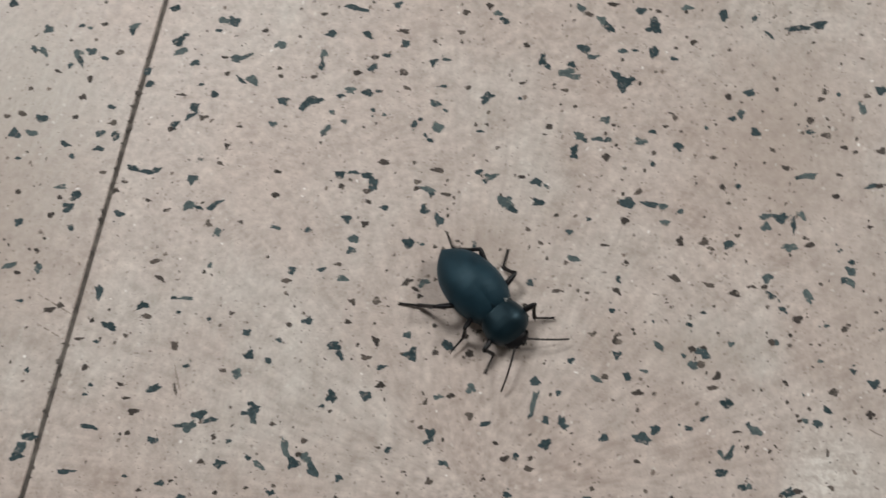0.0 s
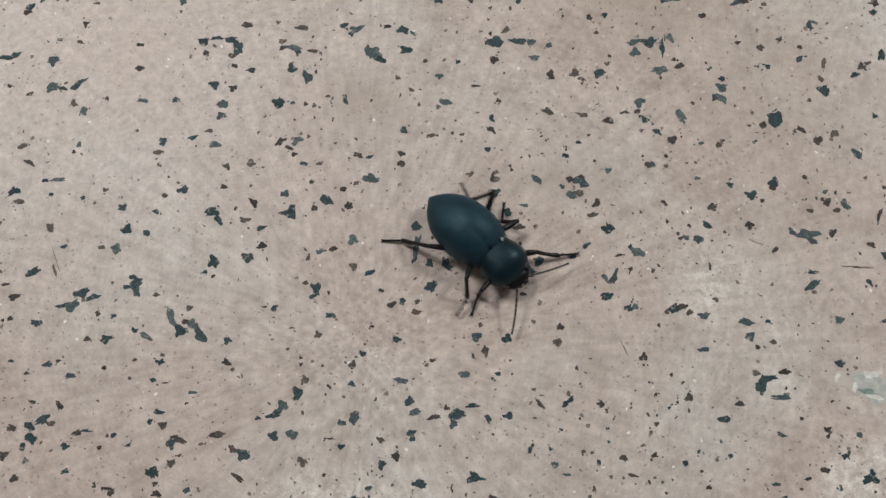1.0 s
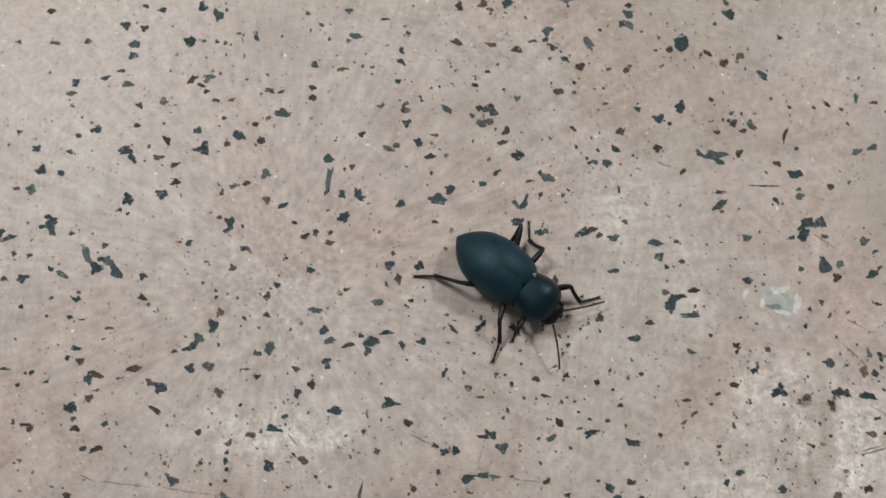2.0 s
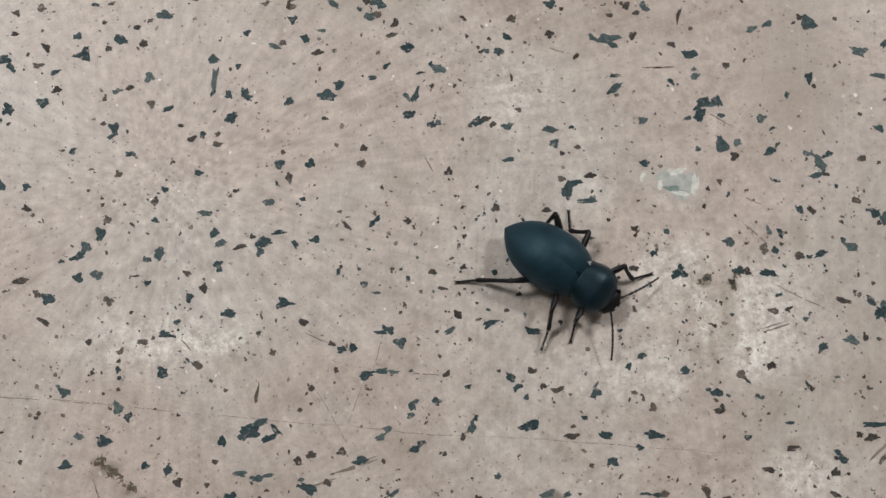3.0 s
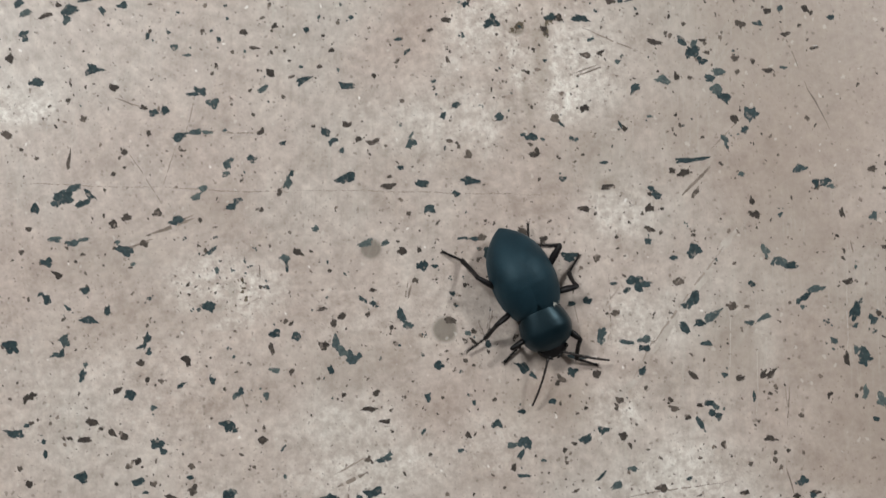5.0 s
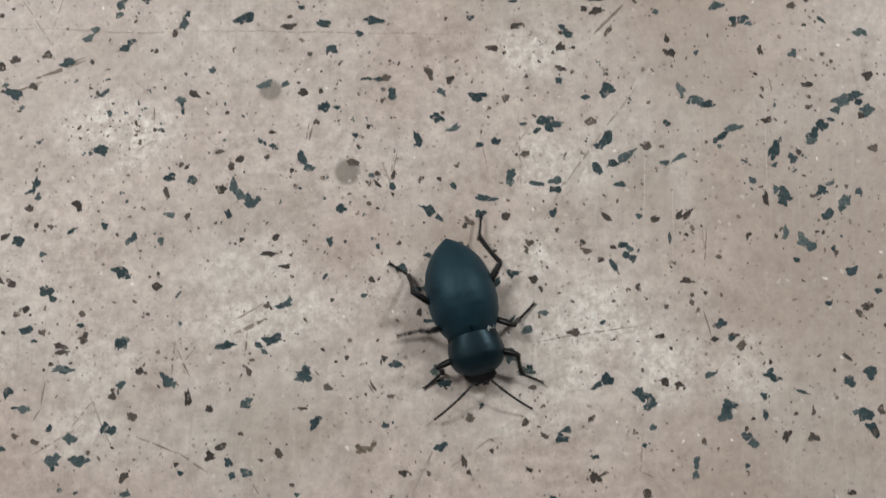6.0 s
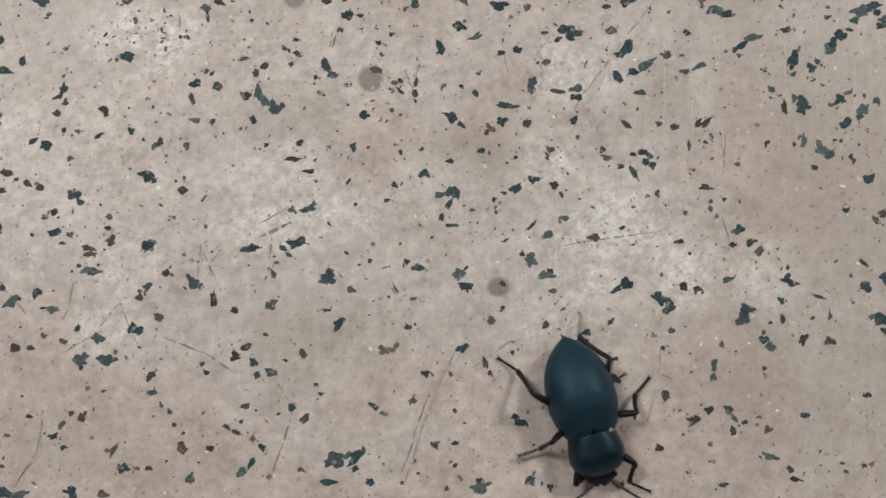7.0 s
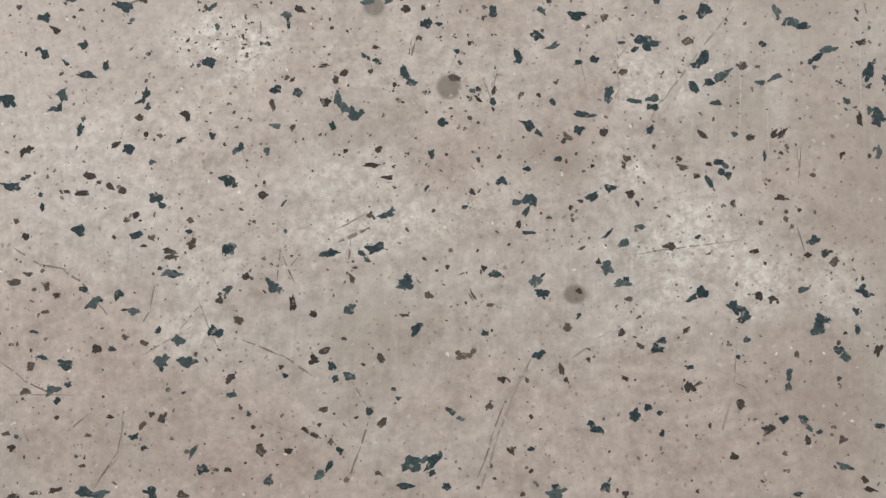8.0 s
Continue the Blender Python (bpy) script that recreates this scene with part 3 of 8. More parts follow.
def add_chip(bm, lobes, rng, top):
    for n, lobe in enumerate(lobes):
        add_lobe(bm, *lobe, rng, top - 0.000003 * n)


def chip_band_a():
    chip(-73.3, 97.6, 2.2, 1.6, 4)
    chip(-40.5, 98.4, 1.5, 0.7, 173)
    chip(-24.8, 101.7, 2.0, 1.3, 4)
    chip(-10.0, 100.8, 1.5, 1.2, 4)
    chip(-5.1, 102.7, 1.7, 1.3, 162)
    chip(14.4, 103.5, 2.2, 1.3, 151)
    chip(16.2, 102.1, 1.9, 1.0, 162)
    chip(21.2, 104.7, 2.2, 1.0, 4)
    chip(30.8, 103.7, 1.2, 0.8, 4)
    chip(38.5, 97.1, 1.4, 1.2, 4)
    chip(51.1, 103.4, 1.1, 1.2, 4)
    chip(54.2, 99.8, 2.6, 0.6, 140)


def chip_band_b():
    chip(-109.2, 96.4, 2.0, 1.6, 4)
    chip(-96.7, 81.4, 1.8, 0.6, 164)
    chip(-94.3, 82.9, 1.2, 1.3, 4)
    chip(-93.2, 92.2, 1.5, 0.7, 4)
    chip(-91.3, 91.8, 1.3, 0.6, 163)
    chip(-89.4, 80.1, 1.8, 1.0, 99)
    chip(-88.2, 92.9, 1.6, 0.8, 4)
    chip(-87.0, 85.0, 1.8, 0.8, 173)
    chip(-83.9, 86.6, 1.7, 1.1, 26)
    chip(-77.1, 82.6, 1.8, 1.5, 99)
    chip(-76.2, 79.9, 2.1, 1.4, 4)
    chip(-70.0, 91.6, 1.5, 0.8, 15)
    chip(-67.2, 85.3, 2.1, 1.3, 4)
    chip(-65.1, 80.5, 1.2, 0.6, 4)
    chip(-63.0, 93.1, 1.5, 0.8, 4)
    chip(-61.0, 87.0, 1.5, 0.6, 173)
    chip(-59.9, 83.4, 1.2, 0.9, 4)
    chip(-52.9, 93.7, 1.5, 0.9, 4)
    chip(-48.8, 85.3, 1.2, 0.8, 4)
    chip(-48.3, 83.6, 1.2, 0.8, 163)
    chip(-41.2, 83.9, 1.5, 0.8, 4)
    chip(-38.5, 94.0, 2.0, 1.6, 4)
    chip(-35.0, 80.0, 1.6, 0.9, 4)
    chip(-32.0, 85.4, 1.7, 1.2, 4)
    chip(-28.6, 89.2, 1.7, 0.9, 4)
    chip(-26.1, 89.8, 1.9, 0.9, 4)
    chip(-23.0, 95.6, 2.4, 1.0, 4)
    chip(-22.3, 92.8, 1.8, 1.6, 4)
    chip(-22.2, 86.2, 1.7, 1.5, 4)
    chip(-21.2, 82.7, 1.7, 0.8, 163)
    chip(-16.1, 93.7, 1.1, 0.8, 152)
    chip(-16.0, 89.0, 1.8, 1.2, 25)
    chip(-13.6, 83.6, 2.2, 0.5, 4)
    chip(-13.4, 89.7, 1.7, 0.8, 4)
    chip(-10.6, 96.2, 1.6, 1.0, 4)
    chip(-8.3, 83.7, 1.4, 0.9, 4)
    chip(2.7, 82.0, 0.9, 0.8, 4)
    chip(3.1, 85.5, 1.4, 0.6, 4)
    chip(3.4, 94.1, 1.4, 1.2, 4)
    chip(12.1, 84.5, 1.4, 0.8, 4)
    chip(23.7, 94.1, 1.9, 1.0, 4)
    chip(26.3, 94.4, 1.4, 0.6, 4)
    chip(34.5, 93.1, 1.6, 0.9, 173)
    chip(35.1, 80.0, 1.2, 1.0, 92)
    chip(62.8, 81.4, 1.4, 1.5, 4)
    chip(64.9, 86.1, 1.4, 0.9, 4)
    chip(65.7, 87.8, 1.2, 1.2, 4)
    chip(68.5, 87.4, 1.1, 0.8, 162)
    chip(74.3, 87.5, 1.4, 0.9, 4)


def chip_band_c():
    chip(-106.1, 70.5, 1.6, 0.9, 4)
    chip(-102.8, 71.3, 1.8, 1.1, 164)
    chip(-102.0, 61.4, 1.2, 0.8, 4)
    chip(-101.9, 77.1, 1.0, 1.0, 4)
    chip(-92.4, 65.2, 2.3, 1.1, 164)
    chip(-91.1, 71.3, 1.3, 1.0, 4)
    chip(-90.5, 62.6, 1.5, 1.0, 155)
    chip(-90.3, 75.9, 1.6, 1.2, 4)
    chip(-83.8, 74.1, 1.7, 0.9, 4)
    chip(-82.9, 70.6, 1.8, 1.1, 4)
    chip(-78.4, 77.6, 1.5, 1.0, 4)
    chip(-70.2, 70.1, 1.7, 1.0, 4)
    chip(-69.0, 77.9, 2.0, 0.6, 174)
    chip(-63.7, 73.2, 1.9, 1.0, 4)
    chip(-63.0, 64.0, 1.2, 0.7, 4)
    chip(-62.0, 78.5, 1.6, 1.5, 4)
    chip(-58.7, 63.3, 1.5, 0.8, 164)
    chip(-57.8, 67.3, 1.1, 1.1, 4)
    chip(-55.6, 71.7, 1.2, 0.5, 4)
    chip(-48.7, 72.8, 1.8, 1.1, 4)
    chip(-46.4, 62.4, 1.7, 0.7, 4)
    chip(-36.4, 76.2, 1.3, 1.0, 4)
    chip(-33.7, 74.4, 1.4, 0.9, 4)
    chip(-27.9, 77.3, 1.2, 0.8, 4)
    chip(-25.4, 76.4, 1.1, 0.6, 4)
    chip(-24.4, 66.1, 2.4, 1.1, 4)
    chip(-18.9, 74.8, 1.5, 1.5, 4)
    chip(-17.7, 76.0, 1.0, 1.0, 4)
    chip(-17.2, 62.3, 1.4, 1.0, 4)
    chip(-16.3, 72.5, 1.2, 0.6, 138)
    chip(-15.2, 71.5, 1.4, 0.9, 153)
    chip(-13.2, 65.1, 2.8, 1.0, 174)
    chip(-12.6, 78.3, 1.3, 0.6, 163)
    chip(-5.0, 74.2, 1.6, 0.6, 4)
    chip(-4.7, 65.4, 1.9, 1.0, 4)
    chip(4.2, 64.9, 1.6, 0.8, 4)
    chip(9.3, 76.2, 1.6, 1.1, 163)
    chip(21.2, 70.5, 1.6, 1.6, 4)
    chip(22.5, 77.5, 0.9, 0.7, 4)
    chip(28.2, 63.5, 1.9, 0.9, 49)
    chip(30.6, 76.6, 1.6, 0.9, 4)
    chip(30.9, 69.6, 1.2, 1.1, 4)
    chip(31.0, 72.0, 1.0, 0.9, 4)
    chip(33.2, 78.0, 1.4, 0.6, 4)
    chip(41.6, 78.2, 0.9, 1.0, 4)
    chip(43.1, 71.9, 1.4, 0.7, 4)
    chip(45.2, 65.7, 1.4, 1.0, 136)
    chip(46.5, 62.4, 1.0, 0.7, 4)
    chip(48.2, 66.1, 1.4, 1.1, 4)
    chip(55.1, 74.4, 1.4, 0.7, 141)
    chip(57.8, 70.8, 1.8, 0.9, 168)
    chip(61.1, 78.5, 0.9, 0.7, 4)
    chip(62.7, 78.8, 1.6, 1.0, 4)
    chip(65.9, 78.3, 2.1, 1.1, 4)
    chip(68.0, 65.4, 1.4, 1.1, 4)
    chip(68.6, 70.0, 1.4, 0.6, 163)
    chip(69.6, 75.9, 1.6, 0.9, 4)
    chip(71.8, 75.1, 1.1, 0.7, 4)
    chip(75.3, 68.1, 3.0, 0.9, 20)
    chip(76.6, 68.2, 1.6, 1.0, 178)
    chip(77.1, 75.7, 1.6, 1.5, 4)
    chip(80.4, 67.5, 1.1, 0.7, 178)
    chip(89.1, 62.8, 1.6, 1.1, 85)
    chip(90.0, 63.4, 1.8, 0.6, 157)
    chip(92.7, 63.1, 0.7, 0.4, 42)
    chip(102.0, 65.2, 1.6, 1.1, 9)
    chip(102.4, 67.2, 1.8, 1.5, 156)


def chip_band_d():
    chip(-100.6, 54.1, 1.2, 1.1, 100)
    chip(-93.3, 44.6, 0.8, 0.6, 4)
    chip(-92.8, 49.7, 1.4, 1.1, 4)
    chip(-91.6, 53.5, 1.2, 0.9, 4)
    chip(-88.2, 47.3, 1.5, 1.2, 4)
    chip(-83.3, 59.6, 1.7, 0.7, 4)
    chip(-79.9, 55.8, 1.4, 1.0, 4)
    chip(-78.4, 57.9, 1.3, 0.7, 4)
    chip(-72.8, 54.3, 1.2, 0.7, 4)
    chip(-68.6, 52.5, 1.6, 0.7, 20)
    chip(-52.9, 51.2, 1.2, 0.6, 4)
    chip(-46.3, 57.4, 1.7, 1.1, 4)
    chip(-45.4, 50.5, 2.1, 0.8, 174)
    chip(-38.7, 50.5, 1.6, 1.0, 4)
    chip(-31.7, 43.8, 1.6, 0.7, 4)
    chip(-29.3, 46.9, 1.9, 1.3, 164)
    chip(-27.4, 59.6, 1.6, 1.0, 4)
    chip(-27.1, 52.6, 1.6, 1.2, 4)
    chip(-26.8, 57.3, 1.4, 0.8, 154)
    chip(-23.5, 56.3, 1.9, 1.0, 174)
    chip(-17.1, 60.9, 1.6, 0.8, 4)
    chip(-15.0, 49.2, 1.0, 0.7, 4)
    chip(-12.3, 48.9, 1.0, 0.8, 4)
    chip(-10.9, 60.1, 2.3, 0.7, 179)
    chip(-7.8, 50.4, 1.0, 0.6, 4)
    chip(-4.3, 49.6, 2.4, 0.8, 104)
    chip(6.3, 53.9, 1.1, 0.7, 164)
    chip(7.4, 43.0, 1.4, 1.4, 144)
    chip(9.0, 51.3, 1.4, 0.6, 143)
    chip(14.7, 54.1, 1.6, 0.9, 4)
    chip(15.8, 48.6, 2.9, 1.1, 159)
    chip(18.4, 57.0, 1.1, 0.8, 153)
    chip(21.9, 51.8, 1.8, 0.5, 4)
    chip(25.0, 45.0, 1.6, 0.9, 122)
    chip(26.4, 48.6, 1.1, 0.7, 153)
    chip(36.2, 46.1, 2.2, 1.2, 153)
    chip(36.8, 60.0, 1.3, 0.9, 4)
    chip(43.1, 45.2, 2.0, 0.9, 164)
    chip(43.1, 52.7, 1.6, 0.8, 163)
    chip(46.2, 51.8, 0.9, 0.4, 143)
    chip(48.0, 43.9, 2.4, 1.1, 4)
    chip(48.3, 55.8, 1.1, 0.8, 4)
    chip(51.3, 45.5, 1.8, 0.6, 4)
    chip(53.9, 45.7, 1.3, 0.9, 4)
    chip(54.4, 47.5, 2.2, 1.6, 4)
    chip(55.1, 44.1, 2.0, 1.0, 153)
    chip(59.5, 59.0, 2.8, 1.0, 90)
    chip(62.4, 44.4, 3.1, 1.4, 120)
    chip(62.7, 54.9, 2.0, 1.0, 15)
    chip(65.6, 60.7, 0.6, 0.3, 102)
    chip(68.0, 55.4, 0.7, 0.5, 143)
    chip(68.5, 54.0, 0.7, 0.5, 170)
    chip(69.3, 48.2, 1.4, 1.1, 86)
    chip(70.7, 47.9, 2.1, 1.3, 141)
    chip(70.8, 50.2, 1.8, 1.6, 4)
    chip(71.0, 52.0, 1.3, 1.1, 178)
    chip(74.3, 60.8, 0.6, 0.4, 59)
    chip(74.6, 59.5, 1.3, 0.7, 4)
    chip(76.5, 44.8, 0.7, 0.6, 66)
    chip(77.8, 54.4, 0.7, 0.4, 177)
    chip(79.0, 58.3, 1.6, 1.3, 178)
    chip(80.1, 54.3, 1.3, 0.8, 130)
    chip(80.9, 43.5, 3.0, 2.7, 29)
    chip(81.1, 45.3, 0.7, 0.4, 44)
    chip(83.0, 60.0, 1.3, 0.7, 44)
    chip(86.6, 55.7, 1.2, 1.3, 157)
    chip(86.8, 58.2, 1.1, 0.7, 168)
    chip(87.8, 47.1, 0.9, 0.7, 179)
    chip(87.8, 56.2, 0.7, 0.4, 12)
    chip(90.4, 51.5, 1.5, 0.9, 135)
    chip(90.8, 49.1, 2.2, 2.3, 179)
    chip(91.3, 54.7, 2.1, 0.9, 85)
    chip(97.2, 52.1, 1.8, 1.0, 9)
    chip(98.7, 53.8, 1.6, 1.2, 178)
    chip(99.4, 53.2, 0.7, 0.6, 155)
    chip(99.9, 54.5, 1.6, 0.7, 9)
    chip(100.3, 43.5, 1.0, 0.9, 85)
    chip(102.8, 56.1, 2.4, 1.3, 85)


def chip_band_e():
    chip(-97.7, 37.0, 1.5, 0.7, 165)
    chip(-96.1, 31.3, 1.6, 0.6, 4)
    chip(-94.5, 42.0, 1.2, 0.7, 4)
    chip(-89.6, 29.9, 2.3, 1.0, 20)
    chip(-87.5, 31.0, 1.5, 1.0, 156)
    chip(-80.5, 28.4, 1.0, 0.9, 4)
    chip(-63.1, 31.4, 1.0, 0.7, 4)
    chip(-57.9, 41.6, 1.2, 0.9, 98)
    chip(-56.6, 30.6, 1.0, 0.7, 4)
    chip(-52.1, 32.1, 1.3, 0.7, 4)
    chip(-41.9, 27.5, 1.4, 0.9, 165)
    chip(-40.2, 30.7, 1.3, 0.9, 176)
    chip(-34.9, 42.5, 2.1, 0.7, 15)
    chip(-28.5, 32.2, 1.4, 0.9, 6)
    chip(-17.4, 41.1, 2.1, 1.2, 35)
    chip(-15.6, 39.9, 1.8, 0.7, 155)
    chip(-14.5, 38.5, 1.1, 0.9, 176)
    chip(-13.9, 41.3, 2.4, 1.2, 28)
    chip(-12.6, 36.5, 1.6, 0.8, 165)
    chip(-9.5, 36.5, 1.5, 0.7, 17)
    chip(-4.7, 31.2, 1.4, 0.9, 176)
    chip(-2.1, 32.3, 1.3, 0.8, 27)
    chip(-1.7, 38.0, 1.8, 1.0, 165)
    chip(0.5, 37.6, 1.5, 0.6, 17)
    chip(6.8, 36.1, 1.6, 1.2, 176)
    chip(6.9, 38.1, 1.6, 1.0, 155)
    chip(12.8, 41.7, 2.0, 0.7, 4)
    chip(16.4, 28.0, 1.3, 1.1, 5)
    chip(20.4, 33.6, 1.5, 0.9, 17)
    chip(23.2, 25.3, 1.5, 1.0, 164)
    chip(24.0, 38.6, 1.3, 0.9, 4)
    chip(24.8, 42.6, 1.8, 1.0, 143)
    chip(24.9, 32.7, 1.5, 1.4, 176)
    chip(25.4, 33.8, 1.5, 0.7, 17)
    chip(25.6, 32.4, 1.4, 1.0, 5)
    chip(30.6, 36.8, 0.7, 0.4, 28)
    chip(30.8, 27.1, 1.8, 0.6, 176)
    chip(32.2, 37.0, 0.7, 0.6, 84)
    chip(33.4, 32.3, 2.6, 1.1, 138)
    chip(34.7, 41.0, 0.7, 0.4, 22)
    chip(35.6, 40.1, 0.7, 0.4, 113)
    chip(38.3, 25.4, 0.7, 0.5, 70)
    chip(38.4, 30.7, 1.1, 0.7, 155)
    chip(39.3, 36.9, 1.3, 0.8, 164)
    chip(39.5, 38.2, 0.7, 0.5, 72)
    chip(40.0, 32.1, 1.5, 1.2, 176)
    chip(40.2, 29.0, 2.0, 1.5, 176)
    chip(41.3, 31.8, 1.5, 1.3, 5)
    chip(41.7, 29.3, 1.8, 1.3, 5)
    chip(42.0, 39.6, 1.1, 0.7, 4)
    chip(42.2, 32.5, 1.5, 0.8, 176)
    chip(42.6, 31.4, 2.3, 1.3, 125)
    chip(47.5, 33.8, 1.5, 1.0, 176)
    chip(54.4, 36.5, 0.7, 0.4, 115)
    chip(55.4, 34.7, 1.4, 1.1, 86)
    chip(56.2, 34.7, 1.3, 1.2, 5)
    chip(57.5, 41.4, 1.7, 0.9, 142)
    chip(58.2, 26.9, 1.6, 0.7, 129)
    chip(59.0, 36.4, 0.9, 0.7, 127)
    chip(60.4, 39.7, 2.0, 1.4, 4)
    chip(64.7, 34.9, 0.7, 0.6, 142)
    chip(64.8, 31.7, 1.3, 0.6, 11)
    chip(66.0, 38.8, 1.1, 0.7, 4)
    chip(69.5, 38.4, 1.4, 1.1, 5)
    chip(70.2, 39.2, 1.0, 0.7, 35)
    chip(71.1, 30.3, 1.3, 0.9, 155)
    chip(71.2, 31.4, 0.7, 0.4, 30)
    chip(75.0, 28.1, 2.2, 1.7, 176)
    chip(76.7, 39.0, 0.7, 0.5, 16)
    chip(77.1, 27.0, 0.9, 0.7, 176)
    chip(78.4, 42.2, 1.6, 1.3, 86)
    chip(79.3, 29.7, 1.6, 1.1, 113)
    chip(79.7, 30.6, 2.0, 1.5, 104)
    chip(81.3, 39.9, 0.6, 0.4, 63)
    chip(85.5, 27.0, 0.7, 0.4, 53)
    chip(85.6, 31.5, 1.1, 0.8, 154)
    chip(85.8, 41.1, 2.0, 0.8, 141)
    chip(88.7, 27.0, 0.9, 0.7, 75)
    chip(88.8, 38.9, 1.7, 1.6, 157)
    chip(89.3, 28.4, 0.9, 0.7, 176)
    chip(89.6, 26.4, 1.6, 1.3, 65)
    chip(91.3, 28.2, 0.9, 0.6, 90)
    chip(92.2, 40.1, 1.6, 1.4, 179)
    chip(93.1, 25.8, 2.4, 1.2, 123)
    chip(96.1, 35.9, 2.2, 1.3, 123)
    chip(108.2, 29.2, 1.5, 0.7, 122)
    chip(113.9, 30.2, 2.1, 0.8, 74)
    chip(117.2, 29.1, 1.9, 0.6, 176)
    chip(120.7, 25.2, 1.3, 0.7, 112)


def chip_band_f():
    chip(-92.1, 17.4, 1.1, 0.9, 100)
    chip(-82.5, 24.5, 1.9, 0.6, 5)
    chip(-80.4, 18.9, 1.6, 1.1, 25)
    chip(-79.6, 13.6, 1.1, 0.6, 5)
    chip(-79.0, 24.2, 1.3, 0.6, 175)
    chip(-78.7, 15.5, 1.1, 0.7, 5)
    chip(-72.7, 16.1, 1.5, 0.7, 170)
    chip(-71.2, 13.5, 1.6, 0.6, 5)
    chip(-61.5, 16.0, 2.5, 0.5, 108)
    chip(-59.9, 20.8, 1.4, 0.7, 5)
    chip(-52.5, 7.3, 1.0, 0.9, 98)
    chip(-52.4, 20.5, 1.3, 0.8, 5)
    chip(-43.6, 23.2, 1.5, 1.1, 155)
    chip(-41.3, 10.9, 1.3, 0.8, 176)
    chip(-34.7, 8.1, 1.3, 1.0, 27)
    chip(-31.7, 15.2, 0.9, 0.7, 176)
    chip(-30.1, 14.3, 1.0, 0.6, 17)
    chip(-20.1, 8.1, 1.2, 0.4, 176)
    chip(-12.0, 12.6, 1.3, 0.7, 5)
    chip(-11.6, 17.4, 1.0, 0.9, 176)
    chip(2.7, 10.8, 1.3, 0.6, 176)
    chip(9.6, 8.5, 1.1, 0.9, 176)
    chip(14.3, 21.5, 1.1, 1.0, 87)
    chip(30.1, 9.6, 1.3, 0.7, 166)
    chip(33.0, 22.8, 0.9, 0.8, 176)
    chip(49.0, 16.8, 2.0, 0.4, 6)
    chip(51.0, 14.0, 0.9, 0.9, 176)
    chip(60.9, 19.9, 1.1, 0.6, 5)
    chip(61.6, 24.9, 0.7, 0.4, 143)
    chip(62.7, 22.3, 0.9, 0.7, 98)
    chip(66.2, 14.2, 1.5, 0.5, 95)
    chip(66.9, 7.8, 1.1, 0.8, 176)
    chip(74.3, 22.1, 1.7, 1.3, 5)
    chip(78.9, 17.2, 1.6, 0.7, 46)
    chip(85.8, 12.7, 1.9, 0.7, 176)
    chip(86.2, 24.8, 1.5, 0.7, 176)
    chip(91.3, 24.8, 1.5, 0.9, 6)
    chip(96.3, 10.5, 1.7, 0.7, 123)
    chip(99.4, 23.6, 3.2, 0.6, 69)
    chip(100.9, 12.5, 1.1, 0.7, 176)
    chip(122.3, 20.9, 1.5, 1.0, 154)


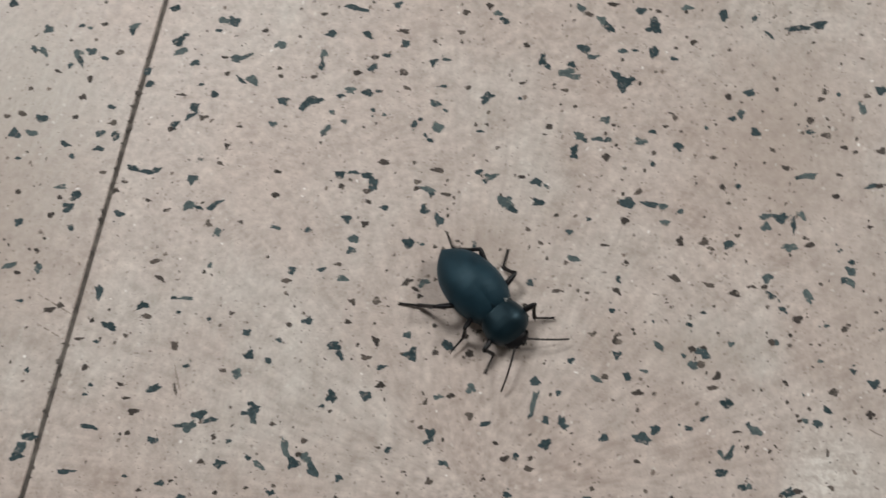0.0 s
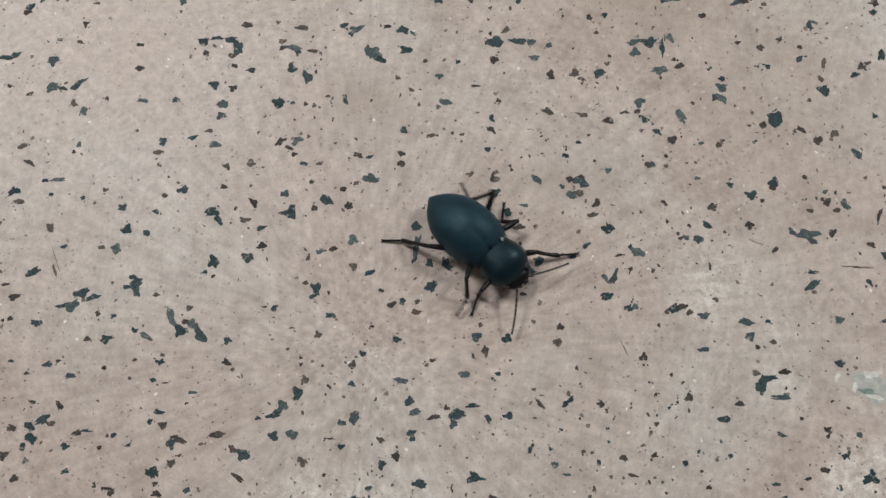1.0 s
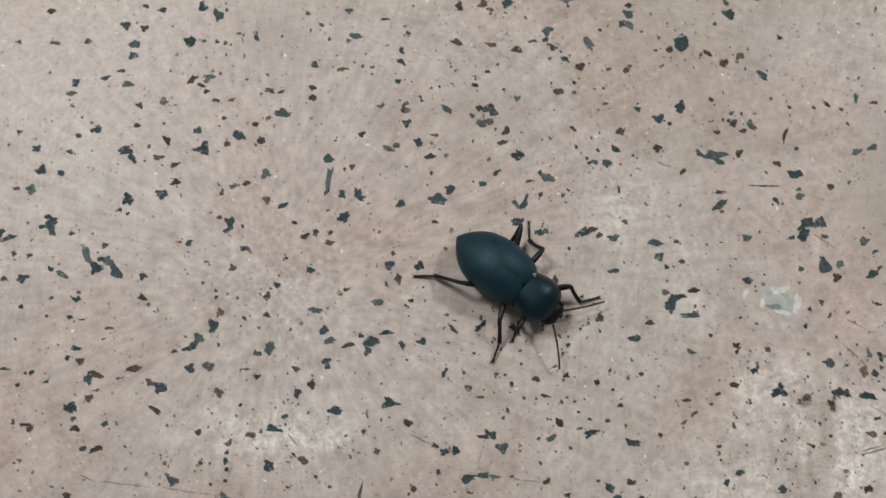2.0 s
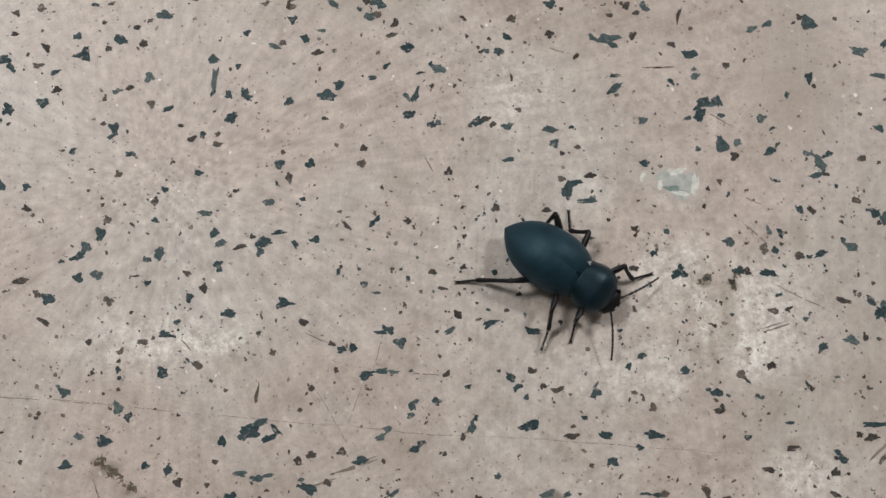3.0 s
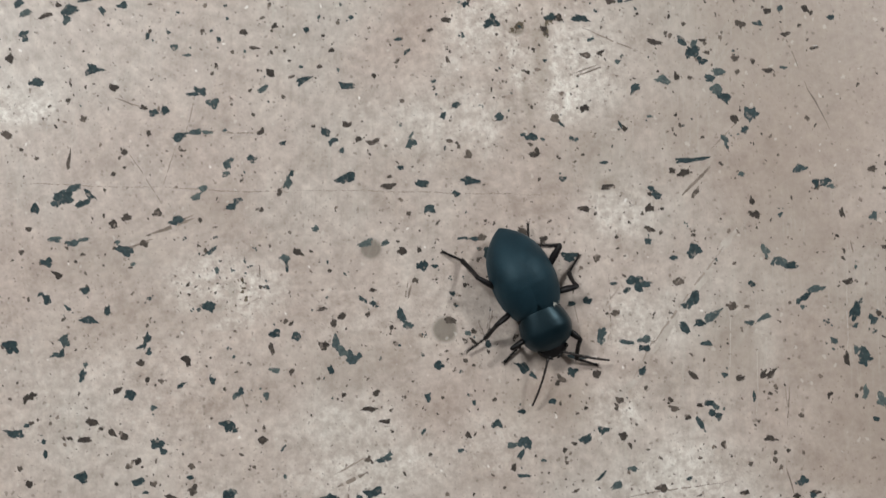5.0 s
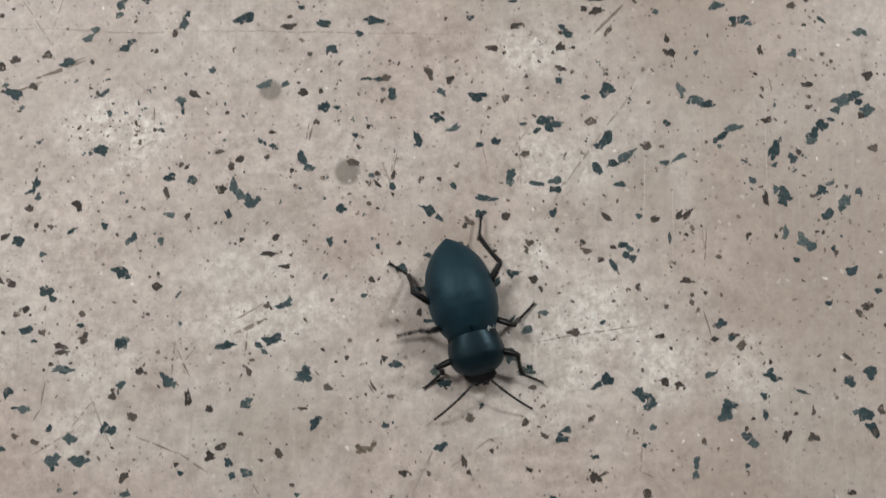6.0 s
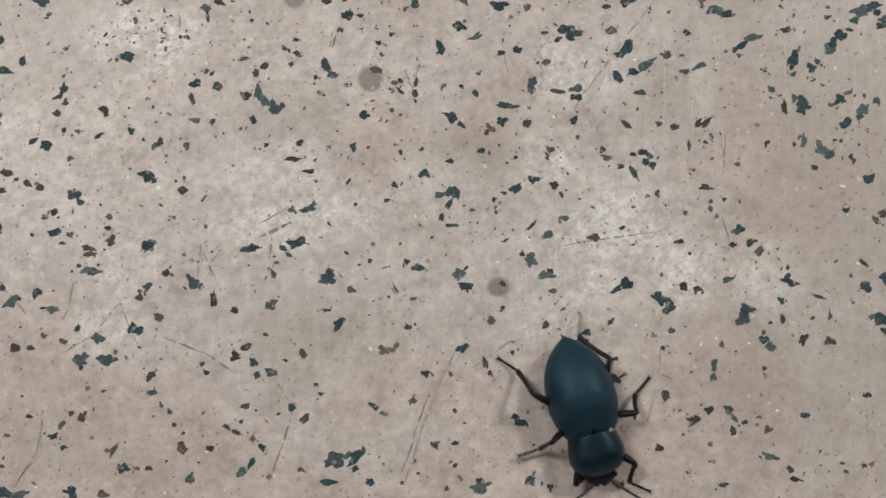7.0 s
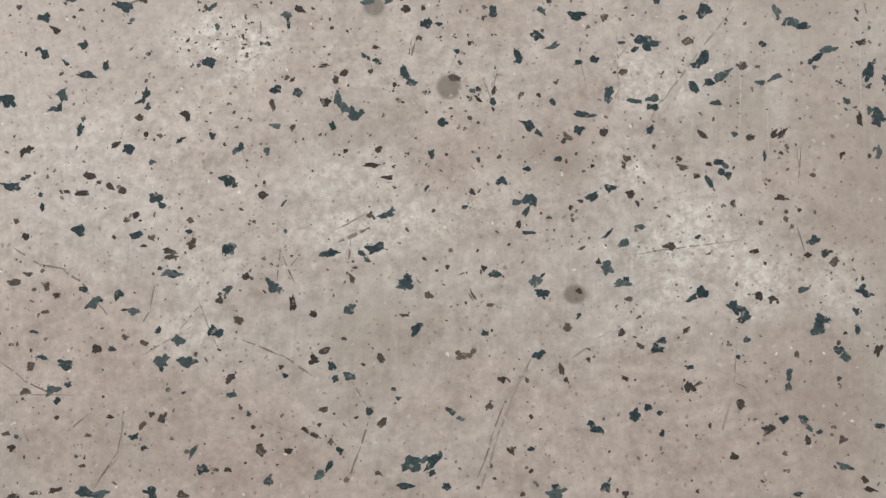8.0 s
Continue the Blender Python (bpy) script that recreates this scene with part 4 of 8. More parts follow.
def chip_band_g():
    chip(-69.8, 6.8, 1.1, 0.9, 5)
    chip(-69.1, -1.5, 1.1, 0.6, 5)
    chip(-65.9, -3.9, 1.1, 0.6, 5)
    chip(-64.4, -9.4, 1.3, 0.7, 160)
    chip(-59.8, -1.6, 1.1, 0.5, 5)
    chip(-59.2, -10.1, 2.0, 1.0, 132)
    chip(-57.3, -4.5, 2.0, 0.9, 4)
    chip(-54.5, 2.5, 1.5, 0.8, 5)
    chip(-50.9, -3.1, 1.0, 0.9, 5)
    chip(-49.4, 6.9, 1.3, 0.7, 5)
    chip(-41.3, -5.6, 1.3, 0.7, 176)
    chip(-38.9, -6.2, 1.5, 0.3, 179)
    chip(-35.5, 5.5, 1.3, 0.9, 176)
    chip(-33.6, -8.1, 1.7, 0.6, 179)
    chip(-14.6, 3.9, 1.1, 0.4, 176)
    chip(-12.8, -3.1, 0.9, 0.8, 176)
    chip(-7.5, 6.2, 1.3, 0.9, 161)
    chip(-7.3, -7.5, 1.3, 0.5, 127)
    chip(-6.7, 6.1, 1.3, 0.9, 155)
    chip(-4.2, -2.9, 0.7, 0.4, 142)
    chip(-3.0, -7.0, 1.3, 0.9, 156)
    chip(-2.2, -1.9, 0.7, 0.4, 155)
    chip(-0.9, -1.3, 1.5, 1.0, 146)
    chip(-0.5, 0.5, 0.6, 0.5, 10)
    chip(0.9, 3.9, 0.9, 0.5, 5)
    chip(12.4, -2.8, 1.1, 0.7, 176)
    chip(20.3, -2.2, 1.3, 0.5, 116)
    chip(21.8, 3.8, 1.0, 0.9, 176)
    chip(23.8, -6.4, 0.6, 0.5, 37)
    chip(24.9, -5.6, 1.1, 0.8, 176)
    chip(27.3, -3.1, 0.6, 0.4, 23)
    chip(27.6, -5.7, 0.6, 0.4, 101)
    chip(36.6, -8.1, 0.6, 0.3, 129)
    chip(38.1, -9.5, 1.0, 0.7, 95)
    chip(40.4, -7.7, 0.6, 0.4, 21)
    chip(49.5, -6.5, 0.6, 0.3, 33)
    chip(50.7, -9.2, 0.6, 0.3, 148)
    chip(51.4, 6.7, 1.2, 1.3, 144)
    chip(52.5, -4.4, 0.6, 0.5, 133)
    chip(53.4, -7.7, 0.7, 0.5, 151)
    chip(55.0, -9.8, 0.6, 0.3, 176)
    chip(60.6, 6.6, 2.1, 1.0, 5)
    chip(74.2, -1.4, 1.1, 0.7, 166)
    chip(76.5, 3.4, 1.1, 0.6, 176)
    chip(77.2, -0.5, 1.3, 0.8, 176)
    chip(80.6, -9.3, 0.6, 0.5, 122)
    chip(81.8, -6.9, 0.4, 0.3, 26)
    chip(98.6, 3.1, 1.3, 0.8, 176)
    chip(99.6, -3.0, 1.1, 1.0, 83)
    chip(100.5, -10.8, 0.8, 0.8, 176)
    chip(102.8, -9.6, 1.2, 0.8, 110)
    chip(104.8, 3.0, 1.3, 0.9, 176)
    chip(112.5, -10.1, 0.7, 0.4, 118)
    chip(113.2, -10.4, 0.8, 0.7, 134)
    chip(114.0, -0.4, 1.5, 0.6, 16)
    chip(117.7, 5.8, 1.4, 0.8, 83)
    chip(122.8, -10.1, 1.4, 0.7, 155)
    chip(123.0, 7.0, 1.0, 0.8, 133)


def chip_band_h():
    chip(-69.6, -19.4, 1.7, 1.5, 94)
    chip(-68.3, -14.2, 1.9, 1.2, 9)
    chip(-67.1, -23.7, 1.9, 1.1, 14)
    chip(-65.9, -17.7, 1.5, 1.1, 93)
    chip(-65.2, -20.3, 1.1, 0.9, 93)
    chip(-64.8, -14.0, 2.2, 1.5, 151)
    chip(-64.5, -16.1, 2.2, 1.7, 123)
    chip(-62.3, -12.7, 2.8, 1.5, 24)
    chip(-60.7, -13.5, 2.0, 0.9, 169)
    chip(-57.7, -17.8, 1.7, 1.1, 179)
    chip(-57.5, -22.5, 1.5, 0.9, 29)
    chip(-55.7, -15.4, 1.7, 1.0, 19)
    chip(-54.0, -15.0, 2.2, 0.5, 179)
    chip(-51.1, -18.2, 0.9, 0.9, 93)
    chip(-49.2, -25.8, 2.4, 0.5, 170)
    chip(-48.6, -26.5, 1.5, 1.1, 93)
    chip(-48.5, -15.9, 1.3, 0.9, 19)
    chip(-45.6, -17.8, 1.3, 0.5, 19)
    chip(-41.6, -13.4, 1.0, 1.0, 176)
    chip(-40.9, -23.0, 2.6, 1.9, 157)
    chip(-40.2, -25.0, 1.1, 0.8, 176)
    chip(-39.9, -11.7, 2.0, 0.9, 166)
    chip(-39.9, -26.9, 1.9, 1.0, 166)
    chip(-39.1, -14.2, 1.5, 1.3, 176)
    chip(-37.5, -17.7, 1.9, 1.5, 90)
    chip(-37.3, -21.3, 1.6, 1.3, 176)
    chip(-36.6, -16.5, 2.2, 0.7, 166)
    chip(-35.7, -17.1, 2.4, 1.0, 160)
    chip(-34.2, -26.3, 1.5, 1.0, 16)
    chip(-31.7, -17.8, 1.1, 0.5, 179)
    chip(-29.1, -16.2, 2.0, 1.1, 165)
    chip(-28.2, -16.0, 1.9, 1.0, 166)
    chip(-20.9, -13.2, 1.3, 0.6, 176)
    chip(-13.7, -25.2, 0.5, 0.4, 93)
    chip(-9.1, -25.9, 0.7, 0.5, 143)
    chip(-8.3, -23.9, 0.8, 0.7, 102)
    chip(-7.1, -17.2, 1.9, 0.4, 176)
    chip(-5.1, -14.3, 1.6, 1.0, 176)
    chip(-1.5, -24.7, 0.6, 0.4, 80)
    chip(0.0, -23.8, 0.7, 0.4, 105)
    chip(0.1, -26.4, 1.3, 0.8, 16)
    chip(1.7, -24.0, 0.5, 0.3, 138)
    chip(2.3, -17.5, 1.5, 0.9, 147)
    chip(2.7, -24.3, 0.6, 0.4, 64)
    chip(15.0, -11.8, 1.1, 0.9, 176)
    chip(15.8, -27.2, 0.6, 0.3, 69)
    chip(19.9, -27.5, 0.6, 0.3, 164)
    chip(30.2, -28.2, 0.5, 0.3, 161)
    chip(30.5, -19.8, 1.1, 0.8, 87)
    chip(31.0, -19.1, 0.9, 0.6, 50)
    chip(34.3, -19.7, 0.9, 0.6, 146)
    chip(35.1, -22.6, 1.3, 1.3, 156)
    chip(36.6, -16.3, 0.6, 0.5, 60)
    chip(37.3, -24.5, 1.5, 0.5, 176)
    chip(40.4, -13.6, 0.9, 0.5, 118)
    chip(40.5, -20.3, 0.9, 0.7, 20)
    chip(41.3, -28.5, 0.8, 0.6, 33)
    chip(42.1, -20.5, 0.7, 0.5, 157)
    chip(42.2, -27.3, 0.8, 0.6, 20)
    chip(43.2, -22.4, 1.3, 0.7, 86)
    chip(45.0, -16.1, 0.6, 0.3, 93)
    chip(45.1, -12.7, 0.6, 0.5, 108)
    chip(45.3, -18.6, 0.7, 0.6, 97)
    chip(46.4, -14.4, 0.6, 0.3, 60)
    chip(47.7, -25.2, 0.6, 0.5, 97)
    chip(49.8, -11.6, 0.6, 0.4, 51)
    chip(51.6, -19.4, 1.0, 0.6, 11)
    chip(53.3, -16.9, 0.7, 0.6, 101)
    chip(53.5, -25.3, 0.7, 0.6, 14)
    chip(53.6, -21.2, 1.4, 0.8, 1)
    chip(54.5, -13.9, 0.6, 0.5, 68)
    chip(54.9, -26.1, 0.7, 0.5, 53)
    chip(56.9, -12.5, 0.7, 0.5, 26)
    chip(58.5, -11.5, 0.7, 0.5, 107)
    chip(59.3, -22.7, 1.2, 1.0, 125)
    chip(61.9, -20.7, 0.9, 0.5, 60)
    chip(62.2, -24.2, 0.7, 0.6, 0)
    chip(63.3, -27.2, 1.1, 0.7, 28)
    chip(65.2, -22.2, 0.9, 0.7, 103)
    chip(66.2, -18.8, 0.7, 0.6, 147)
    chip(67.7, -21.5, 1.0, 0.8, 31)
    chip(75.7, -26.8, 1.5, 0.7, 176)
    chip(77.4, -17.8, 1.7, 0.7, 156)
    chip(81.4, -14.9, 0.8, 0.7, 15)
    chip(81.7, -25.9, 1.2, 0.6, 6)
    chip(82.2, -23.4, 0.6, 0.4, 44)
    chip(85.0, -24.4, 1.7, 1.0, 161)
    chip(86.0, -18.2, 0.8, 0.8, 176)
    chip(87.3, -11.8, 0.8, 0.4, 17)
    chip(87.6, -27.8, 0.8, 0.6, 67)
    chip(88.5, -18.2, 0.7, 0.4, 137)
    chip(90.2, -13.1, 0.8, 0.4, 140)
    chip(93.8, -28.4, 0.6, 0.4, 6)
    chip(98.2, -27.5, 0.8, 0.5, 129)
    chip(98.8, -23.5, 0.6, 0.4, 87)
    chip(99.3, -19.3, 0.8, 0.6, 130)
    chip(99.4, -14.0, 1.0, 0.7, 79)
    chip(102.6, -28.5, 1.3, 1.0, 146)
    chip(102.8, -24.8, 0.6, 0.3, 45)
    chip(104.0, -26.5, 2.1, 1.3, 172)
    chip(104.1, -12.2, 0.8, 0.5, 59)
    chip(104.9, -16.3, 0.7, 0.4, 108)
    chip(105.4, -19.6, 0.3, 0.3, 145)
    chip(105.4, -26.9, 1.9, 1.2, 176)
    chip(106.2, -21.7, 0.8, 0.5, 165)
    chip(107.6, -11.7, 0.8, 0.5, 11)
    chip(109.3, -23.0, 1.9, 1.5, 121)
    chip(110.6, -19.6, 1.9, 0.8, 101)
    chip(112.7, -26.6, 0.6, 0.4, 60)
    chip(113.7, -28.4, 0.4, 0.3, 152)
    chip(115.6, -24.9, 1.9, 1.3, 172)
    chip(116.9, -18.2, 0.5, 0.3, 169)
    chip(116.9, -16.3, 1.5, 1.3, 141)
    chip(117.7, -18.4, 0.5, 0.3, 172)
    chip(118.1, -11.9, 0.6, 0.4, 71)
    chip(119.9, -27.1, 0.8, 0.4, 105)
    chip(120.1, -28.1, 0.6, 0.5, 162)
    chip(121.4, -16.5, 0.5, 0.3, 110)
    chip(124.2, -19.3, 0.9, 0.6, 152)
    chip(124.3, -12.5, 1.0, 0.6, 95)
    chip(126.7, -18.4, 0.6, 0.3, 36)
    chip(129.4, -17.5, 0.8, 0.6, 159)
    chip(130.7, -18.3, 1.9, 1.6, 80)
    chip(131.1, -20.2, 1.0, 0.9, 152)
    chip(136.1, -19.0, 0.6, 0.5, 45)
    chip(137.2, -16.7, 1.5, 1.0, 51)
    chip(138.1, -27.4, 1.9, 0.9, 120)
    chip(139.7, -26.8, 0.6, 0.5, 25)
    chip(143.1, -25.6, 0.9, 0.5, 149)
    chip(143.5, -17.2, 1.3, 1.0, 13)
    chip(145.8, -21.0, 0.8, 0.7, 169)
    chip(147.5, -23.2, 1.7, 1.5, 172)
    chip(149.0, -26.7, 1.7, 1.1, 172)
    chip(149.4, -21.6, 2.2, 0.8, 51)
    chip(149.6, -23.5, 2.5, 0.7, 151)
    chip(154.7, -24.4, 1.0, 0.9, 172)
    chip(154.8, -21.2, 2.5, 2.2, 172)


def chip_band_i():
    chip(-41.2, -39.2, 1.6, 1.2, 176)
    chip(-38.3, -30.7, 1.5, 0.9, 176)
    chip(-35.8, -30.9, 2.3, 1.0, 16)
    chip(-35.4, -44.9, 1.7, 1.2, 176)
    chip(-35.1, -43.7, 1.5, 1.4, 176)
    chip(-33.9, -46.0, 2.1, 0.9, 129)
    chip(-33.6, -43.5, 2.1, 0.5, 176)
    chip(-26.0, -40.8, 1.0, 0.9, 89)
    chip(-15.9, -34.3, 0.9, 0.8, 176)
    chip(-14.2, -34.5, 0.7, 0.4, 99)
    chip(-14.0, -38.3, 0.7, 0.5, 117)
    chip(-13.3, -44.7, 0.6, 0.3, 33)
    chip(-11.3, -37.8, 0.9, 0.7, 176)
    chip(-11.2, -34.2, 1.4, 0.8, 89)
    chip(-11.0, -35.7, 1.0, 0.7, 39)
    chip(-4.7, -41.9, 0.6, 0.5, 16)
    chip(-0.5, -43.4, 0.8, 0.6, 176)
    chip(0.3, -39.4, 0.6, 0.5, 161)
    chip(1.2, -39.2, 0.4, 0.3, 154)
    chip(1.7, -33.6, 1.1, 0.5, 128)
    chip(5.7, -42.7, 0.6, 0.3, 61)
    chip(8.3, -39.7, 0.9, 0.7, 176)
    chip(10.2, -32.6, 0.5, 0.4, 123)
    chip(12.4, -34.6, 0.5, 0.4, 23)
    chip(17.1, -31.2, 0.5, 0.3, 122)
    chip(17.3, -33.6, 1.3, 1.2, 117)
    chip(21.6, -44.5, 1.0, 0.8, 176)
    chip(28.7, -37.9, 1.2, 0.7, 87)
    chip(30.4, -43.3, 0.4, 0.3, 38)
    chip(34.1, -41.8, 1.0, 0.5, 141)
    chip(42.3, -39.3, 1.0, 0.5, 176)
    chip(44.1, -34.7, 0.7, 0.5, 177)
    chip(49.7, -29.1, 0.7, 0.5, 147)
    chip(52.4, -43.1, 1.2, 0.8, 6)
    chip(55.5, -31.1, 1.2, 0.5, 176)
    chip(57.5, -29.5, 0.9, 0.5, 149)
    chip(58.3, -40.8, 0.8, 0.6, 176)
    chip(60.8, -29.9, 1.0, 0.7, 176)
    chip(62.8, -45.9, 1.0, 1.0, 176)
    chip(64.1, -31.0, 0.9, 0.5, 88)
    chip(70.4, -33.0, 1.0, 0.8, 85)
    chip(73.9, -42.8, 0.6, 0.4, 95)
    chip(75.0, -30.8, 1.3, 0.6, 35)
    chip(77.0, -29.3, 1.5, 0.6, 40)
    chip(81.1, -35.5, 1.0, 0.6, 176)
    chip(81.1, -36.9, 0.5, 0.4, 66)
    chip(81.2, -38.0, 0.5, 0.4, 49)
    chip(82.3, -46.9, 1.2, 0.7, 156)
    chip(82.9, -43.2, 0.5, 0.3, 74)
    chip(84.2, -31.9, 1.4, 0.6, 114)
    chip(84.3, -29.9, 0.6, 0.3, 6)
    chip(88.7, -41.1, 0.6, 0.3, 178)
    chip(91.5, -40.1, 0.5, 0.3, 149)
    chip(91.8, -36.8, 0.5, 0.3, 71)
    chip(93.4, -34.8, 0.6, 0.4, 99)
    chip(93.6, -37.3, 0.6, 0.4, 45)
    chip(93.9, -42.9, 0.6, 0.4, 50)
    chip(94.8, -39.7, 0.5, 0.3, 153)
    chip(98.0, -46.5, 0.6, 0.4, 82)
    chip(98.1, -42.8, 0.9, 0.5, 111)
    chip(98.3, -36.2, 1.2, 0.6, 140)
    chip(99.9, -32.0, 0.6, 0.5, 156)
    chip(101.8, -34.5, 0.8, 0.6, 1)
    chip(103.0, -46.7, 1.4, 0.5, 124)
    chip(110.8, -31.7, 1.5, 0.6, 13)
    chip(112.2, -34.4, 1.5, 0.6, 16)
    chip(113.1, -29.7, 0.6, 0.4, 70)
    chip(115.0, -36.6, 1.0, 0.9, 82)
    chip(115.8, -35.8, 0.4, 0.3, 100)
    chip(120.8, -36.5, 0.5, 0.3, 22)
    chip(122.1, -39.4, 0.6, 0.5, 154)
    chip(122.5, -30.5, 0.4, 0.3, 165)
    chip(124.7, -32.4, 0.8, 0.6, 23)
    chip(125.3, -40.8, 1.5, 0.9, 80)
    chip(125.8, -29.4, 0.9, 0.5, 89)
    chip(131.2, -34.7, 1.4, 0.6, 172)
    chip(131.6, -37.1, 1.2, 0.6, 172)
    chip(132.2, -44.3, 2.2, 1.9, 110)
    chip(133.1, -41.0, 2.3, 1.4, 162)
    chip(133.3, -45.9, 2.6, 1.5, 131)
    chip(134.5, -30.1, 0.5, 0.3, 95)
    chip(135.0, -33.8, 0.6, 0.4, 76)
    chip(136.5, -37.5, 0.6, 0.4, 19)
    chip(136.6, -41.5, 0.9, 0.9, 172)
    chip(136.6, -38.8, 1.6, 1.2, 152)
    chip(138.7, -32.7, 1.9, 1.3, 120)
    chip(139.8, -39.9, 1.1, 0.9, 80)
    chip(142.0, -33.0, 1.6, 0.9, 162)
    chip(142.3, -42.0, 1.9, 0.9, 172)
    chip(144.2, -30.9, 1.5, 1.0, 172)
    chip(145.2, -41.9, 1.4, 0.6, 172)
    chip(146.5, -30.7, 1.2, 1.1, 172)
    chip(146.8, -35.7, 1.9, 0.8, 2)
    chip(151.3, -31.5, 1.9, 0.9, 120)
    chip(151.5, -39.0, 1.7, 0.6, 2)
    chip(155.6, -33.7, 1.4, 1.0, 152)


def chip_band_j():
    chip(-11.4, -62.1, 0.9, 0.5, 134)
    chip(-10.3, -59.7, 0.9, 0.6, 137)
    chip(-7.3, -60.4, 0.8, 0.6, 140)
    chip(-2.1, -61.0, 2.0, 1.6, 172)
    chip(-1.6, -63.2, 2.4, 1.0, 153)
    chip(1.0, -64.1, 0.5, 0.3, 24)
    chip(3.8, -59.0, 0.4, 0.3, 148)
    chip(4.0, -56.2, 1.0, 0.8, 41)
    chip(4.4, -64.8, 0.8, 0.4, 81)
    chip(14.7, -58.2, 1.0, 0.6, 172)
    chip(18.6, -58.8, 0.6, 0.3, 76)
    chip(21.1, -56.9, 1.0, 0.8, 172)
    chip(23.3, -61.2, 1.0, 0.6, 17)
    chip(32.7, -58.1, 0.5, 0.3, 19)
    chip(35.1, -59.4, 0.6, 0.3, 73)
    chip(35.8, -61.3, 0.5, 0.3, 39)
    chip(37.9, -64.4, 1.2, 0.8, 83)
    chip(38.1, -58.5, 0.5, 0.4, 158)
    chip(40.5, -64.6, 0.5, 0.3, 97)
    chip(43.0, -63.2, 0.5, 0.3, 49)
    chip(43.9, -64.4, 0.5, 0.4, 74)
    chip(44.9, -47.4, 0.6, 0.3, 105)
    chip(45.2, -61.4, 0.5, 0.3, 61)
    chip(46.0, -61.0, 0.5, 0.3, 125)
    chip(50.7, -51.9, 1.6, 0.9, 55)
    chip(51.8, -59.4, 0.4, 0.3, 51)
    chip(60.2, -56.7, 0.6, 0.3, 104)
    chip(70.7, -51.9, 1.0, 0.6, 176)
    chip(72.9, -50.6, 1.2, 0.8, 146)
    chip(73.2, -59.1, 0.9, 0.8, 55)
    chip(77.1, -65.0, 0.6, 0.3, 64)
    chip(81.3, -48.1, 0.8, 0.4, 73)
    chip(82.2, -56.7, 1.4, 1.0, 176)
    chip(83.4, -60.3, 0.6, 0.3, 53)
    chip(83.6, -47.5, 0.8, 0.4, 155)
    chip(86.6, -62.3, 0.7, 0.6, 106)
    chip(92.4, -50.1, 0.3, 0.3, 58)
    chip(99.2, -49.0, 0.8, 0.6, 169)
    chip(101.7, -52.9, 0.6, 0.4, 176)
    chip(101.7, -56.7, 1.4, 0.9, 176)
    chip(104.4, -49.5, 0.9, 0.7, 172)
    chip(105.1, -49.9, 1.2, 0.6, 6)
    chip(105.2, -51.5, 0.5, 0.3, 125)
    chip(108.8, -49.3, 0.5, 0.4, 25)
    chip(109.6, -54.8, 1.4, 0.6, 176)
    chip(111.5, -52.1, 0.6, 0.4, 83)
    chip(113.6, -48.3, 1.4, 0.5, 111)
    chip(114.2, -49.0, 1.4, 0.6, 113)
    chip(119.2, -47.5, 1.0, 0.5, 172)
    chip(121.6, -58.0, 1.2, 1.0, 172)
    chip(123.1, -51.4, 0.5, 0.4, 56)
    chip(125.0, -50.1, 0.6, 0.4, 29)
    chip(126.8, -49.1, 0.6, 0.3, 122)
    chip(132.1, -53.7, 2.0, 1.0, 110)
    chip(132.3, -55.1, 0.8, 0.5, 135)
    chip(134.0, -60.4, 1.2, 0.9, 172)
    chip(134.5, -50.1, 1.7, 1.3, 80)
    chip(135.8, -48.7, 0.6, 0.4, 79)
    chip(136.0, -52.4, 1.5, 1.2, 32)
    chip(137.2, -55.2, 0.7, 0.4, 83)
    chip(137.7, -49.5, 2.5, 2.3, 172)
    chip(144.8, -60.9, 2.7, 1.2, 7)
    chip(147.2, -63.9, 1.6, 1.0, 79)
    chip(147.2, -64.6, 1.2, 1.0, 79)
    chip(149.0, -63.9, 2.0, 1.3, 172)
    chip(149.8, -64.9, 1.4, 0.8, 172)
    chip(157.9, -62.8, 1.6, 1.2, 172)


